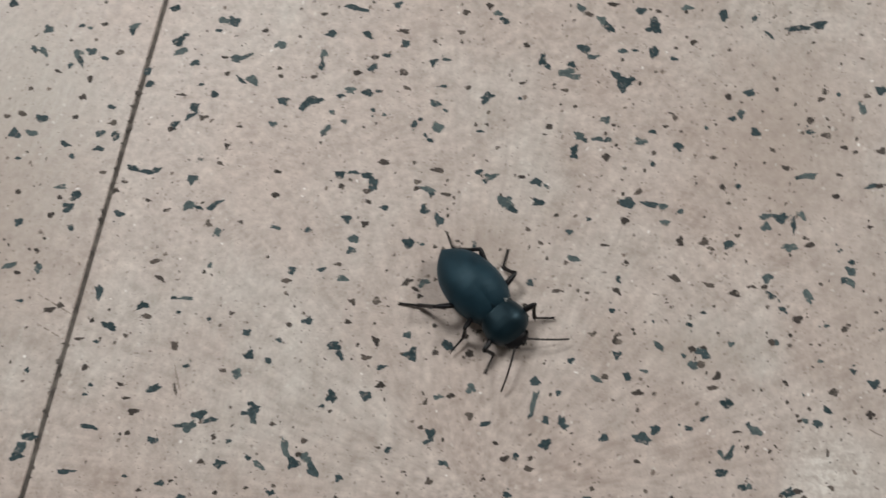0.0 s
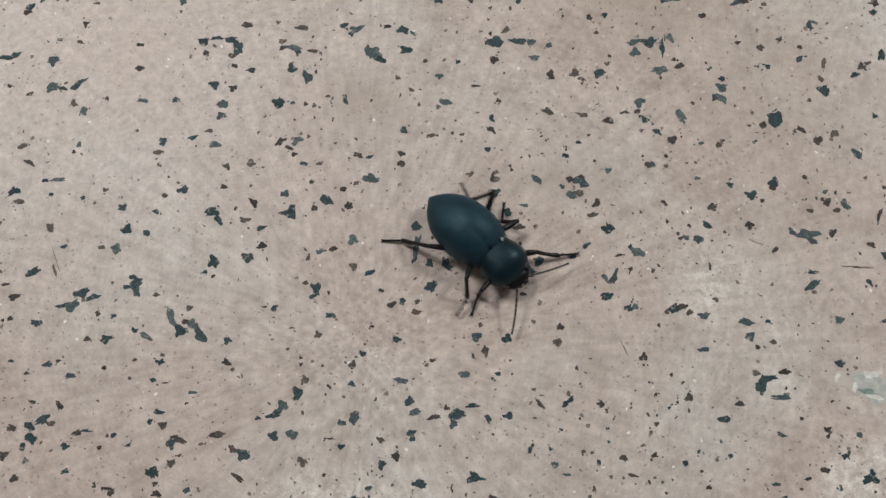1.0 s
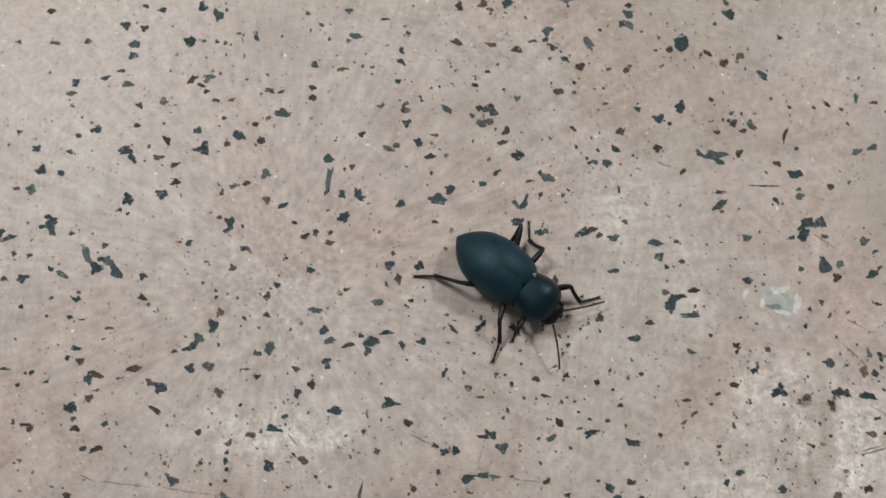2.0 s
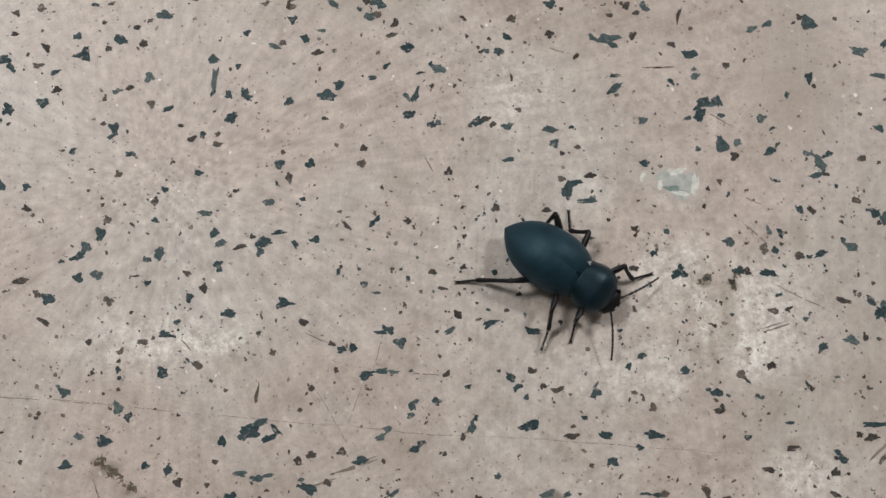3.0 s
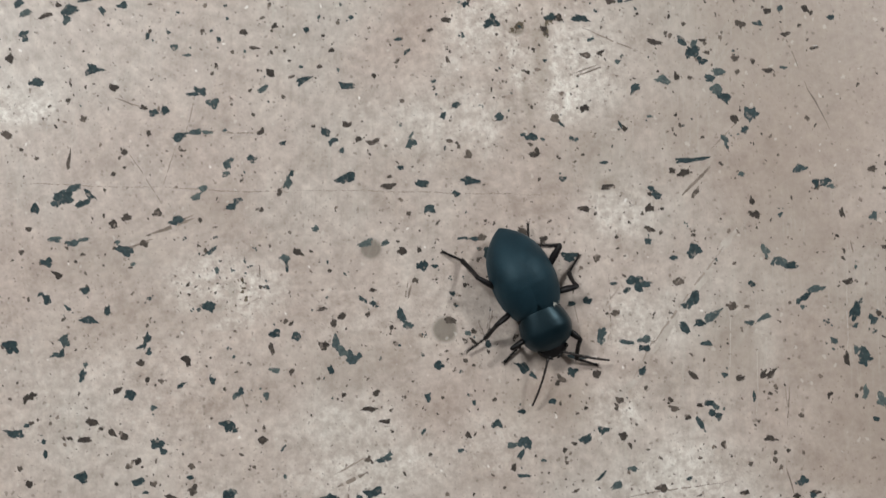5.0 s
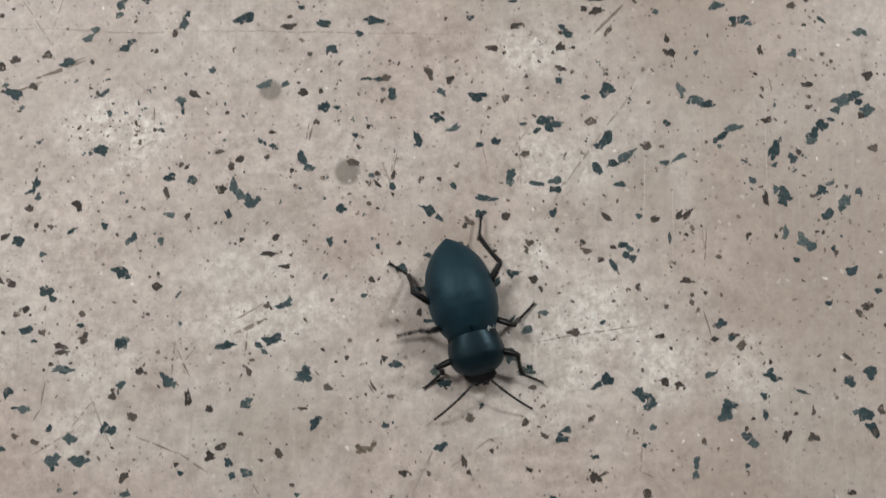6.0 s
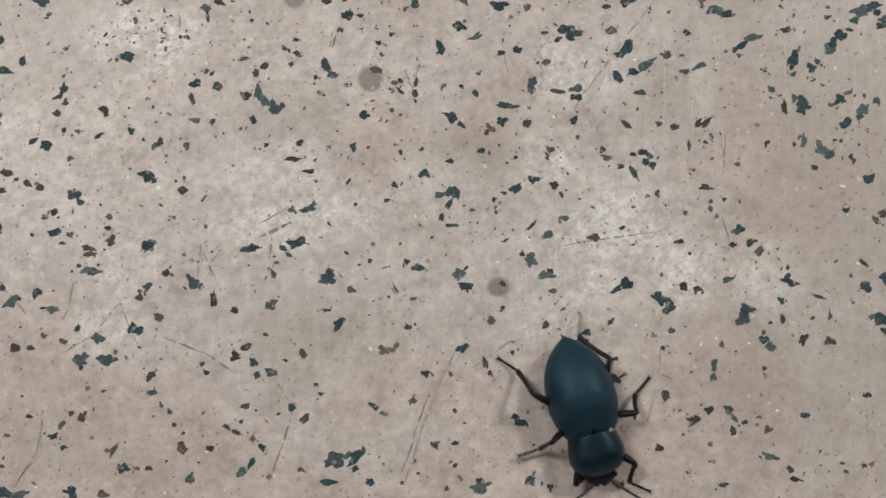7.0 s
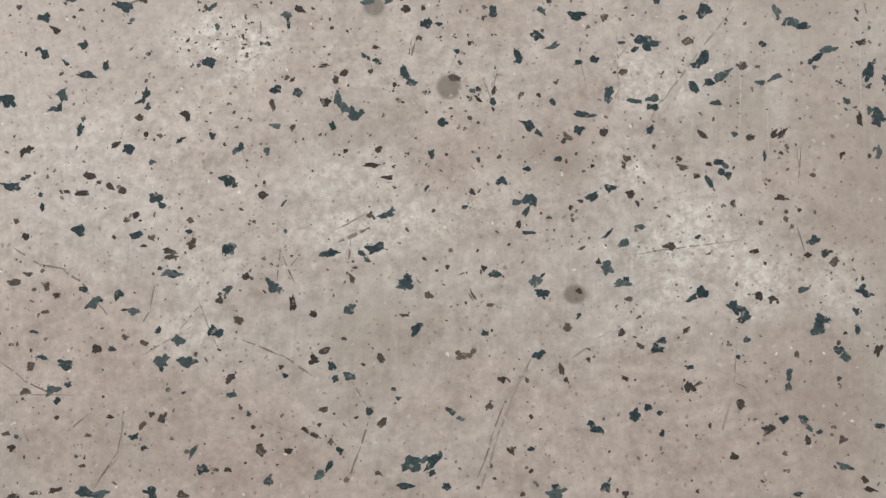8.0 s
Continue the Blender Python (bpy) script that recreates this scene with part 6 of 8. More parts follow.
def stone_row_b():
    stone((-102.7, 86.2, 2.1, 1, 164), (-100.7, 85.8, 2.4, 1.3, 127))
    stone((-98.3, 70.5, 2.5, 1.7, 164))
    stone((-93.1, 85.8, 2, 1.7, 4), (-92.3, 84.2, 3, 1.1, 118))
    stone((-90.1, 86.4, 2.2, 1.7, 4))
    stone((-71.5, 90, 2.7, 2, 15))
    stone((-70.7, 87.7, 3.4, 1.2, 25))
    stone((-69.5, 71.3, 1.9, 1.3, 36))
    stone((-65.9, 75.3, 2.2, 1.9, 47), (-66.4, 73.3, 3.1, 0.9, 36))
    stone((-58.1, 86.9, 2.7, 1.7, 15), (-55.9, 87.8, 2.4, 0.8, 25))
    stone((-54.3, 82.2, 3, 1.6, 153), (-56.7, 82.1, 2.8, 0.7, 144))
    stone((-47.1, 78, 2.2, 1.7, 4))
    stone((-41, 78.5, 4.1, 1.7, 9), (-42.6, 77.1, 2.4, 1.3, 25))
    stone((-39.6, 89.3, 1.7, 1.6, 4), (-39.8, 86.8, 2.6, 1.1, 87))
    stone((-37.3, 72.4, 2.6, 1, 36), (-37.8, 71.4, 1.2, 1.1, 4))
    stone((-33.2, 81.4, 2.2, 1.4, 163))
    stone((-29.5, 81.1, 2.4, 1.5, 4), (-27.2, 81.6, 1.4, 0.6, 4))
    stone((-28.9, 86.8, 2.2, 1.3, 25))
    stone((-15, 79.7, 2.2, 1.4, 173))
    stone((-13.9, 74.5, 2.4, 2.1, 153))
    stone((-4.1, 81.8, 2.9, 1.8, 25))
    stone((12.2, 88.5, 3.3, 2, 4), (13.1, 90.4, 1.7, 1.3, 4), (14, 87.6, 1.9, 1.4, 173))
    stone((14.7, 71.7, 2.2, 1.4, 65), (14.8, 70.2, 1.6, 1.1, 163))
    stone((15.5, 74.7, 2.1, 1.6, 152), (16.8, 73.8, 1.2, 1, 132))
    stone((19.4, 74.2, 2.6, 1, 173), (21.5, 74.2, 1.6, 1.1, 4))
    stone((20.8, 78.6, 2.1, 1.4, 4))
    stone((24, 86.8, 3.3, 2.4, 83), (22.5, 88.7, 2.6, 1.3, 152), (25.3, 87.7, 2.4, 1.3, 4))
    stone((28.4, 74.3, 2.6, 1.4, 4))
    stone((36, 73.8, 2.3, 1.6, 163))
    stone((46, 85.3, 1.6, 1.2, 141))
    stone((48.6, 81.8, 1.7, 1.6, 45), (46.9, 80.6, 1.6, 1.1, 4))
    stone((50.2, 86.6, 2.3, 1.6, 4))
    stone((51.6, 78, 1.9, 1.7, 120))
    stone((73.3, 84.7, 2.6, 1.3, 109))
    stone((77.2, 89, 2.3, 1.7, 15))


def stone_row_c():
    stone((-103.7, 66.7, 2.4, 2.2, 4))
    stone((-100.1, 67.2, 3.1, 1.1, 164))
    stone((-91.7, 55.8, 2.6, 0.9, 4))
    stone((-88.2, 54.2, 2.5, 1.7, 36), (-89.4, 51.6, 2.6, 1.7, 15))
    stone((-85.2, 68.1, 2.2, 1.3, 4))
    stone((-85, 64.7, 2.2, 1.1, 4))
    stone((-81.9, 67.7, 2, 1.7, 99))
    stone((-78.4, 51, 2.2, 1.2, 164))
    stone((-77, 61, 2.5, 1.1, 164), (-73.8, 60.4, 2.9, 1, 174), (-71.9, 61, 1.9, 1, 15))
    stone((-64.1, 59.5, 2.1, 1.9, 68))
    stone((-64, 53.8, 2.6, 1.8, 4), (-62, 53.5, 2.2, 0.7, 164))
    stone((-59.4, 50.3, 1.7, 1, 126))
    stone((-58.7, 54.3, 3.9, 1, 36))
    stone((-33.3, 62.7, 2.1, 1.6, 4), (-30.6, 63.4, 2.4, 0.7, 4))
    stone((-32.7, 60.2, 1.3, 1.3, 4))
    stone((-30.9, 53.4, 2.1, 1.6, 4))
    stone((-27.7, 63, 2.4, 1.2, 4), (-26.3, 61.3, 3.2, 1.9, 115))
    stone((-15.1, 56.5, 1.9, 1.8, 4))
    stone((-14.9, 60.9, 3.5, 1, 169), (-14, 60.1, 1.4, 1.3, 4))
    stone((-12.1, 54.7, 2.9, 1.5, 105))
    stone((-2.2, 64.6, 2.8, 1.2, 4), (-3.1, 63.6, 1.2, 1.1, 4))
    stone((1.2, 59.4, 2.8, 2.4, 4), (2.9, 58, 2.1, 1.4, 123))
    stone((7.3, 64.1, 2.3, 1.5, 174), (9.5, 63.3, 1.6, 0.6, 153))
    stone((8, 59.8, 2.5, 1.6, 15))
    stone((25.7, 57.2, 1.7, 1.5, 4))
    stone((26.1, 61, 3, 2.2, 174))
    stone((30.6, 61, 3.4, 1.1, 168), (33.3, 60.8, 1.8, 1.3, 15))
    stone((33.8, 57.4, 1.9, 1.2, 4))
    stone((37, 53.8, 1.9, 1.4, 92))
    stone((41.8, 53.9, 1.9, 1.5, 4))
    stone((46.8, 53.8, 2.5, 1.5, 25))
    stone((53.9, 60.2, 2.7, 1.1, 9))
    stone((53.9, 58, 2.1, 1.6, 44))
    stone((56.9, 60.1, 2.7, 2, 4))
    stone((58.7, 54.2, 3.2, 1.5, 15))
    stone((61, 61, 2.2, 1.1, 141))
    stone((62.3, 69.3, 4.1, 1.2, 15), (60.4, 68.9, 1.4, 0.8, 4))


def stone_row_d():
    stone((-99.5, 38.4, 3, 1.1, 25))
    stone((-99.3, 47.6, 2, 1.4, 15))
    stone((-93.5, 38.3, 1.8, 1.7, 36))
    stone((-80, 34.3, 2.9, 1.5, 109))
    stone((-70.5, 32.2, 2.5, 1.3, 15))
    stone((-69.4, 30.1, 2.3, 0.9, 4))
    stone((-69.4, 41.6, 2.1, 1, 15))
    stone((-67.9, 38.1, 2.4, 0.8, 155))
    stone((-61.9, 34.4, 3.3, 0.7, 4), (-64.4, 34.3, 1.4, 0.7, 4))
    stone((-57.4, 48.6, 1.6, 1.7, 46))
    stone((-41.8, 39.6, 2.1, 0.9, 4))
    stone((-41, 41.8, 1.8, 1.4, 46))
    stone((-36.6, 31.8, 2.5, 1.3, 25))
    stone((-30.4, 40.9, 2.5, 1.2, 4))
    stone((-29.1, 49.3, 2.1, 1.7, 4))
    stone((-28, 36.3, 1.6, 1, 145))
    stone((-23.1, 36.9, 1.6, 1.5, 4))
    stone((-17.8, 49.3, 2.3, 2, 4))
    stone((-16.3, 30.5, 1.7, 1.3, 5))
    stone((0.9, 33.2, 3.5, 1.6, 174))


def stone_row_e():
    stone((-76.9, 27.6, 3.1, 1.4, 170))
    stone((-69.2, 11, 2.2, 1.2, 20))
    stone((-65.8, 15.9, 2.9, 1.4, 25))
    stone((-62.8, 24.7, 1.8, 1.4, 98))
    stone((-56.1, 11.5, 2.9, 1.6, 25), (-57.7, 9.1, 2.9, 1.8, 20), (-53.7, 10.6, 2.7, 1, 15), (-59.2, 9.1, 3.4, 0.8, 5))
    stone((-49.5, 20.1, 1.8, 1.8, 5))
    stone((-48.6, 28.5, 1.8, 1.3, 5))
    stone((-47.6, 24, 2.3, 1.7, 175))
    stone((-45.2, 13.3, 2.4, 1.8, 45), (-45.4, 11.9, 2.9, 1.3, 127), (-47, 12.5, 1.8, 0.8, 5), (-45.9, 14.4, 1.8, 0.9, 165))
    stone((-30.7, 27.2, 2.5, 1.8, 165), (-29.4, 25.5, 2.3, 1.1, 126))
    stone((-30.2, 17.2, 2.5, 1.8, 116))
    stone((-24.1, 25.4, 2.2, 1, 174))
    stone((-23.5, 17.9, 2.4, 1.6, 174))
    stone((-22.5, 28.9, 2.1, 1.1, 135))
    stone((-20.9, 23.7, 2.1, 0.8, 15))
    stone((-20.7, 20.1, 1.9, 1.1, 15))
    stone((-15.2, 26.8, 2.8, 2.1, 37))
    stone((-10.4, 27.4, 1.4, 1.1, 174))
    stone((-10, 11.5, 2.7, 1.6, 106), (-10.5, 10, 1.7, 0.8, 15))
    stone((-9.1, 18.8, 1.9, 0.9, 5))
    stone((-8.1, 29.1, 2.7, 1.8, 154))
    stone((-6.6, 19.2, 1.7, 0.9, 15))
    stone((-3.6, 27.8, 1.7, 1.5, 174))
    stone((-2.8, 20.9, 1.9, 1.7, 174))
    stone((-2.7, 15.6, 1.6, 1.3, 144))
    stone((0.5, 14.4, 2.5, 0.8, 26))
    stone((9.6, 19.1, 5.3, 1, 77), (9.3, 17.1, 2.2, 0.7, 72))
    stone((9.7, 23.3, 2, 1.7, 164))
    stone((12.2, 16, 1.8, 1.1, 115))
    stone((12.5, 11.5, 2.1, 1.8, 15), (11.6, 11.1, 1.3, 0.9, 174))
    stone((15.4, 15.7, 2.7, 1.4, 105), (16.1, 15.3, 1.3, 0.7, 174))
    stone((21.6, 24.8, 2.2, 1, 159))
    stone((23.6, 13.6, 1.7, 1.5, 56))
    stone((25.4, 29.8, 1.5, 1.6, 174))
    stone((27.5, 25.8, 1.8, 1.4, 143))
    stone((29.7, 22.7, 2.2, 1.2, 5))
    stone((30.8, 14.1, 3.2, 2, 174))
    stone((33.3, 16, 1.9, 1.7, 174))
    stone((39.8, 16.7, 1.7, 0.9, 5))
    stone((42.6, 18.8, 2, 0.7, 36))
    stone((44.2, 24.9, 2.2, 0.9, 5))
    stone((45, 27.3, 1.9, 1.2, 66))
    stone((46.1, 12.3, 2.2, 0.7, 124))
    stone((47, 22.1, 2.2, 1.9, 174))
    stone((47.7, 12.6, 3.3, 1, 65))
    stone((52.4, 17.3, 2.8, 1.5, 153), (51.3, 18.2, 1.5, 0.8, 133))
    stone((64.3, 19.6, 1.9, 1.5, 174), (62, 20, 1.3, 0.9, 143))
    stone((66.1, 22.4, 2, 1, 133))
    stone((67.4, 25.9, 1.7, 1.4, 174))
    stone((85.5, 20.2, 4.3, 1.6, 179), (86.2, 18.8, 2.2, 1, 143), (82.5, 20.6, 1.8, 1, 132))
    stone((85.6, 10.3, 3.5, 1.2, 35))
    stone((90.1, 20.3, 1.8, 1.2, 54))
    stone((97.3, 17.8, 1.7, 0.9, 153))
    stone((100.5, 15.5, 2.8, 1.5, 164))
    stone((100.9, 11.1, 1.8, 1.1, 35))
    stone((107, 12.7, 1.3, 1.2, 174))
    stone((115.9, 20.1, 2.2, 1, 25), (112.9, 19.4, 2.2, 1, 20))
    stone((123.8, 19.6, 2.8, 2.5, 142))
    stone((132.5, 13.1, 3.2, 1.5, 169))
    stone((137.5, 14.1, 1.8, 1, 53))


def stone_row_f():
    stone((-89.3, 4.4, 3.2, 1.5, 5), (-90.7, 2.2, 2.6, 1.8, 46), (-91.4, 0.4, 2.9, 1.4, 20))
    stone((-81.3, -1.7, 2.7, 0.9, 5), (-79.6, -1.4, 1.8, 0.4, 5))
    stone((-77.7, 7.3, 3.7, 0.9, 175))
    stone((-64.6, 5.8, 2.3, 1.3, 5))
    stone((-62, -2.3, 2, 1, 5))
    stone((-50.7, 2.5, 2.5, 1.3, 5))
    stone((-43, 2.8, 2.9, 1, 142), (-45.2, 4, 1.4, 0.9, 166))
    stone((-40, -2.2, 1.5, 1.1, 5))
    stone((-38.2, 6.6, 3.5, 1.4, 112), (-36.2, 3.7, 2.6, 2, 15), (-34, 5, 2, 1.9, 5), (-32.4, 2.9, 3.7, 1.7, 117))
    stone((-27.1, 1.7, 1.5, 1.3, 174))
    stone((-27.1, -2.5, 1.9, 1.1, 164))
    stone((-18.1, 7.8, 1.5, 1, 26))
    stone((-13.4, -8.7, 2.5, 1.8, 78))
    stone((-12, -6.1, 1.5, 1.4, 87))
    stone((-9.6, 2.5, 1.4, 1.2, 135))
    stone((-3, -3.4, 1.5, 1.5, 174))
    stone((4.6, 8, 1.7, 1.1, 26))
    stone((5.6, 1.3, 1.5, 1.1, 154))
    stone((6.6, -6.6, 2.3, 1.1, 174))
    stone((6.8, 8.6, 1.3, 1.2, 57))
    stone((9.4, 6.5, 1.9, 1, 174))
    stone((18.5, -5.6, 2.1, 1.4, 174))
    stone((20.9, 1.5, 1.9, 1.6, 15))
    stone((22.6, -1, 1.5, 1.4, 36))
    stone((26.8, 1.1, 1.7, 1.7, 174))
    stone((36.4, 0.2, 1.7, 1.4, 15))
    stone((37, 3.1, 1.4, 1.1, 174))
    stone((46.2, 8.9, 2.1, 1.5, 15))
    stone((50.1, 6.5, 1.6, 1.3, 154))
    stone((52.6, -2.9, 1.6, 1.4, 174))
    stone((58.8, 6.2, 2.6, 1.4, 5))
    stone((61.8, 5.4, 1.2, 1.1, 174))
    stone((64, -1.7, 2.3, 0.8, 4))
    stone((64.5, 4.8, 2.1, 1.2, 15))
    stone((72.3, 3.4, 2.6, 1.2, 174))
    stone((72.9, 0.6, 1.8, 1.5, 164))
    stone((73.5, -6.3, 1.5, 1, 174))
    stone((74.4, -8.7, 3.2, 1.7, 74), (76, -7.3, 3, 1, 179))
    stone((78.9, -6.2, 2.1, 1, 4))
    stone((89.4, -4.8, 1.7, 1.3, 174))
    stone((90, 3.5, 1.9, 1.2, 15))
    stone((101.6, 5.7, 3.1, 1.7, 25), (104.4, 5.8, 2.2, 1.9, 82), (100.9, 3.5, 2.9, 1.6, 63), (102.8, 5.3, 3.2, 0.9, 4))
    stone((104.2, -2.6, 3.2, 2, 112))
    stone((106.3, -5, 1.7, 1.4, 24))
    stone((107.2, -2.5, 1.5, 1.3, 174))
    stone((112.2, 1.7, 2, 1.3, 34))
    stone((113, -4.7, 2.2, 1.5, 14), (114.5, -3.6, 1.3, 0.6, 44))
    stone((121.9, -7.9, 3.2, 1.7, 111), (123.6, -6.4, 2.2, 1, 24), (120.1, -5.9, 2.5, 0.8, 159), (120.9, -10.1, 3, 0.9, 4))
    stone((122.4, 8.9, 2, 1.3, 53))
    stone((129.8, -7.7, 1.6, 1.1, 14))
    stone((133.9, -2.3, 2.1, 1.1, 153))
    stone((135.4, 7.9, 3.2, 0.9, 164), (137.8, 7.8, 1.1, 0.8, 174))


def stone_row_g():
    stone((-25.6, -18.9, 1.7, 1.2, 145))
    stone((-24.6, -24.1, 2.8, 0.8, 145))
    stone((-23.7, -20, 2.3, 2.1, 88))
    stone((-17.9, -16.5, 1.8, 1.8, 36))
    stone((-16.3, -11, 2.3, 1.7, 36), (-17.7, -12.5, 2.9, 1.3, 25))
    stone((-16.3, -28.6, 1.2, 1.1, 174))
    stone((-14.4, -16.3, 2.3, 1.5, 164))
    stone((-12.4, -21.4, 2.1, 1.3, 145))
    stone((-6.4, -29.5, 1.9, 1, 4))
    stone((-5, -18.7, 1.4, 0.9, 36))
    stone((-2.6, -13.4, 2.5, 1.7, 67))
    stone((-2.4, -28.4, 1.9, 1.3, 4), (-1.2, -28.9, 1.5, 0.6, 174))
    stone((2.6, -22.1, 1.6, 1.4, 56))
    stone((5.3, -20.7, 1.5, 1.5, 174))
    stone((7.9, -10.5, 1.9, 1.4, 36), (9, -12.5, 2.1, 1.3, 15))
    stone((8.3, -16.8, 2.1, 1.6, 76))
    stone((9.7, -25.7, 2.5, 1.4, 174))
    stone((12.7, -13.5, 2.3, 0.9, 15))
    stone((17, -13.1, 3.1, 1.9, 4), (16.2, -14.8, 1.7, 1.5, 56))
    stone((19.7, -24.7, 2.1, 1.8, 56), (21.2, -25, 2.1, 0.6, 169))
    stone((20, -11.5, 2.5, 0.8, 4))
    stone((22.8, -14, 1.7, 0.9, 115))
    stone((23.4, -28.7, 1.4, 1.5, 45))
    stone((26.6, -13.5, 1.7, 1.3, 174))
    stone((32.7, -11.4, 2.1, 0.7, 129))
    stone((38.2, -10.8, 2.1, 0.8, 35), (37.4, -11.5, 1.1, 1.1, 174))
    stone((44.1, -11.6, 1.3, 1.2, 174))
    stone((47.9, -21.6, 1.4, 1.3, 174))
    stone((49.5, -24.8, 1.9, 0.6, 169))
    stone((51.8, -29.8, 1.5, 1.5, 174))
    stone((60.7, -10.6, 1.7, 1.3, 35))
    stone((66.9, -14.8, 2.5, 1.2, 4))
    stone((70.2, -12, 1.8, 0.9, 174))
    stone((77.7, -10.9, 3.8, 0.9, 179), (79, -10.5, 1.3, 1.1, 54))
    stone((85.9, -17, 1.3, 1, 174))
    stone((88.9, -21.9, 1.1, 1.1, 174))
    stone((91.8, -18, 1.2, 0.9, 143))
    stone((93.2, -26, 2.9, 1.7, 174), (93.4, -25, 1.3, 0.9, 73))
    stone((103, -21.1, 2.1, 1.6, 174))
    stone((109.5, -27.5, 2.7, 1.4, 159))
    stone((111.3, -23.4, 1.4, 1.2, 133))
    stone((112.7, -20.3, 1.9, 1, 122))
    stone((119.1, -16.7, 1.9, 1, 122))
    stone((119.5, -24.9, 2.6, 1, 24), (117.4, -25.2, 1.2, 0.7, 174))
    stone((125.2, -24, 2.7, 1.4, 143), (124, -22.7, 1.2, 0.9, 111))
    stone((127.5, -15.5, 1.7, 1.1, 143))
    stone((132.3, -19.2, 2.8, 1.3, 71))


def stone_row_h():
    stone((-21.1, -37.4, 2.3, 1.4, 165), (-22.2, -36.4, 1.5, 0.6, 127))
    stone((-18.7, -45.6, 1.9, 1, 165))
    stone((-14.2, -46.8, 2.9, 1.8, 155))
    stone((-11.5, -41.1, 2.1, 1.7, 136), (-9.7, -42.8, 1.6, 1.3, 56))
    stone((-10.6, -30.9, 1.4, 1, 15))
    stone((-3.1, -35.5, 2, 1.9, 35))
    stone((3.5, -34.7, 2.3, 1.2, 155))
    stone((7.1, -48.8, 1.6, 1.6, 174))
    stone((12.3, -47.6, 3.4, 2.7, 35), (14.3, -46.1, 3, 1.2, 9), (15.6, -49, 2.8, 1.2, 14), (17, -47.6, 2.5, 0.9, 135), (10.9, -48.3, 2, 1, 4))
    stone((14, -40.9, 3.6, 0.6, 76))
    stone((24, -40.8, 1.1, 1, 174))
    stone((28.3, -33.1, 1.4, 0.8, 174))
    stone((30, -34.3, 1.6, 1.3, 14), (32.1, -34.2, 1.6, 1.4, 35))
    stone((34.2, -39.3, 2.7, 1.4, 14))
    stone((36.9, -38.9, 2.3, 1, 4), (39, -39.2, 2.1, 0.6, 164))
    stone((37.2, -49.3, 1.6, 1, 174), (35.9, -50.6, 2, 1, 24))
    stone((38.9, -31.5, 2.3, 1.3, 135), (40.8, -34, 2.1, 1.7, 14), (37.4, -31.8, 2.3, 0.7, 4))
    stone((42.3, -45.4, 2.4, 1.3, 54), (41.6, -47.3, 1.4, 1, 174))
    stone((46.5, -45.2, 1.8, 1.2, 174))
    stone((48.7, -40.5, 1.6, 0.9, 34))
    stone((50, -32.7, 2.1, 1, 24))
    stone((57.7, -31.9, 2.9, 0.8, 9), (57.3, -32.2, 2.1, 0.8, 54))
    stone((60.3, -42.1, 2, 1.3, 124), (61.4, -44, 1.8, 1, 34))
    stone((64.3, -41.3, 1.7, 1, 4))
    stone((65.3, -34.2, 2.9, 1.2, 164))
    stone((66, -44.3, 1.2, 0.9, 174))
    stone((68.6, -45.1, 2.5, 0.9, 4))
    stone((75.5, -46.3, 1.8, 1.6, 154), (75.6, -44.9, 1.4, 0.5, 53))
    stone((81.9, -42.1, 1.4, 1, 53))
    stone((84.4, -40.5, 1.7, 0.9, 14))
    stone((85.3, -49.9, 1.6, 1.2, 53))
    stone((92, -43.8, 1.7, 1.4, 14))
    stone((97.2, -48.3, 2.2, 1.3, 154), (95.8, -47.6, 1, 0.7, 174))
    stone((102, -45.5, 2, 1.4, 144))
    stone((107.6, -44.4, 1.7, 1.3, 24))
    stone((109.4, -34.5, 2.1, 1, 174))
    stone((117.4, -41.9, 2.1, 1.3, 43))
    stone((122.3, -33.8, 2.8, 1, 154))
    stone((122.8, -41.2, 2.8, 1.4, 164))
    stone((129.1, -36.5, 2.7, 2.2, 14), (127.4, -34.3, 2.2, 1.1, 122), (130.4, -38.5, 1.8, 1.3, 132), (129.6, -35.2, 2.1, 1, 61))
    stone((131.3, -42, 1.8, 1.4, 174))


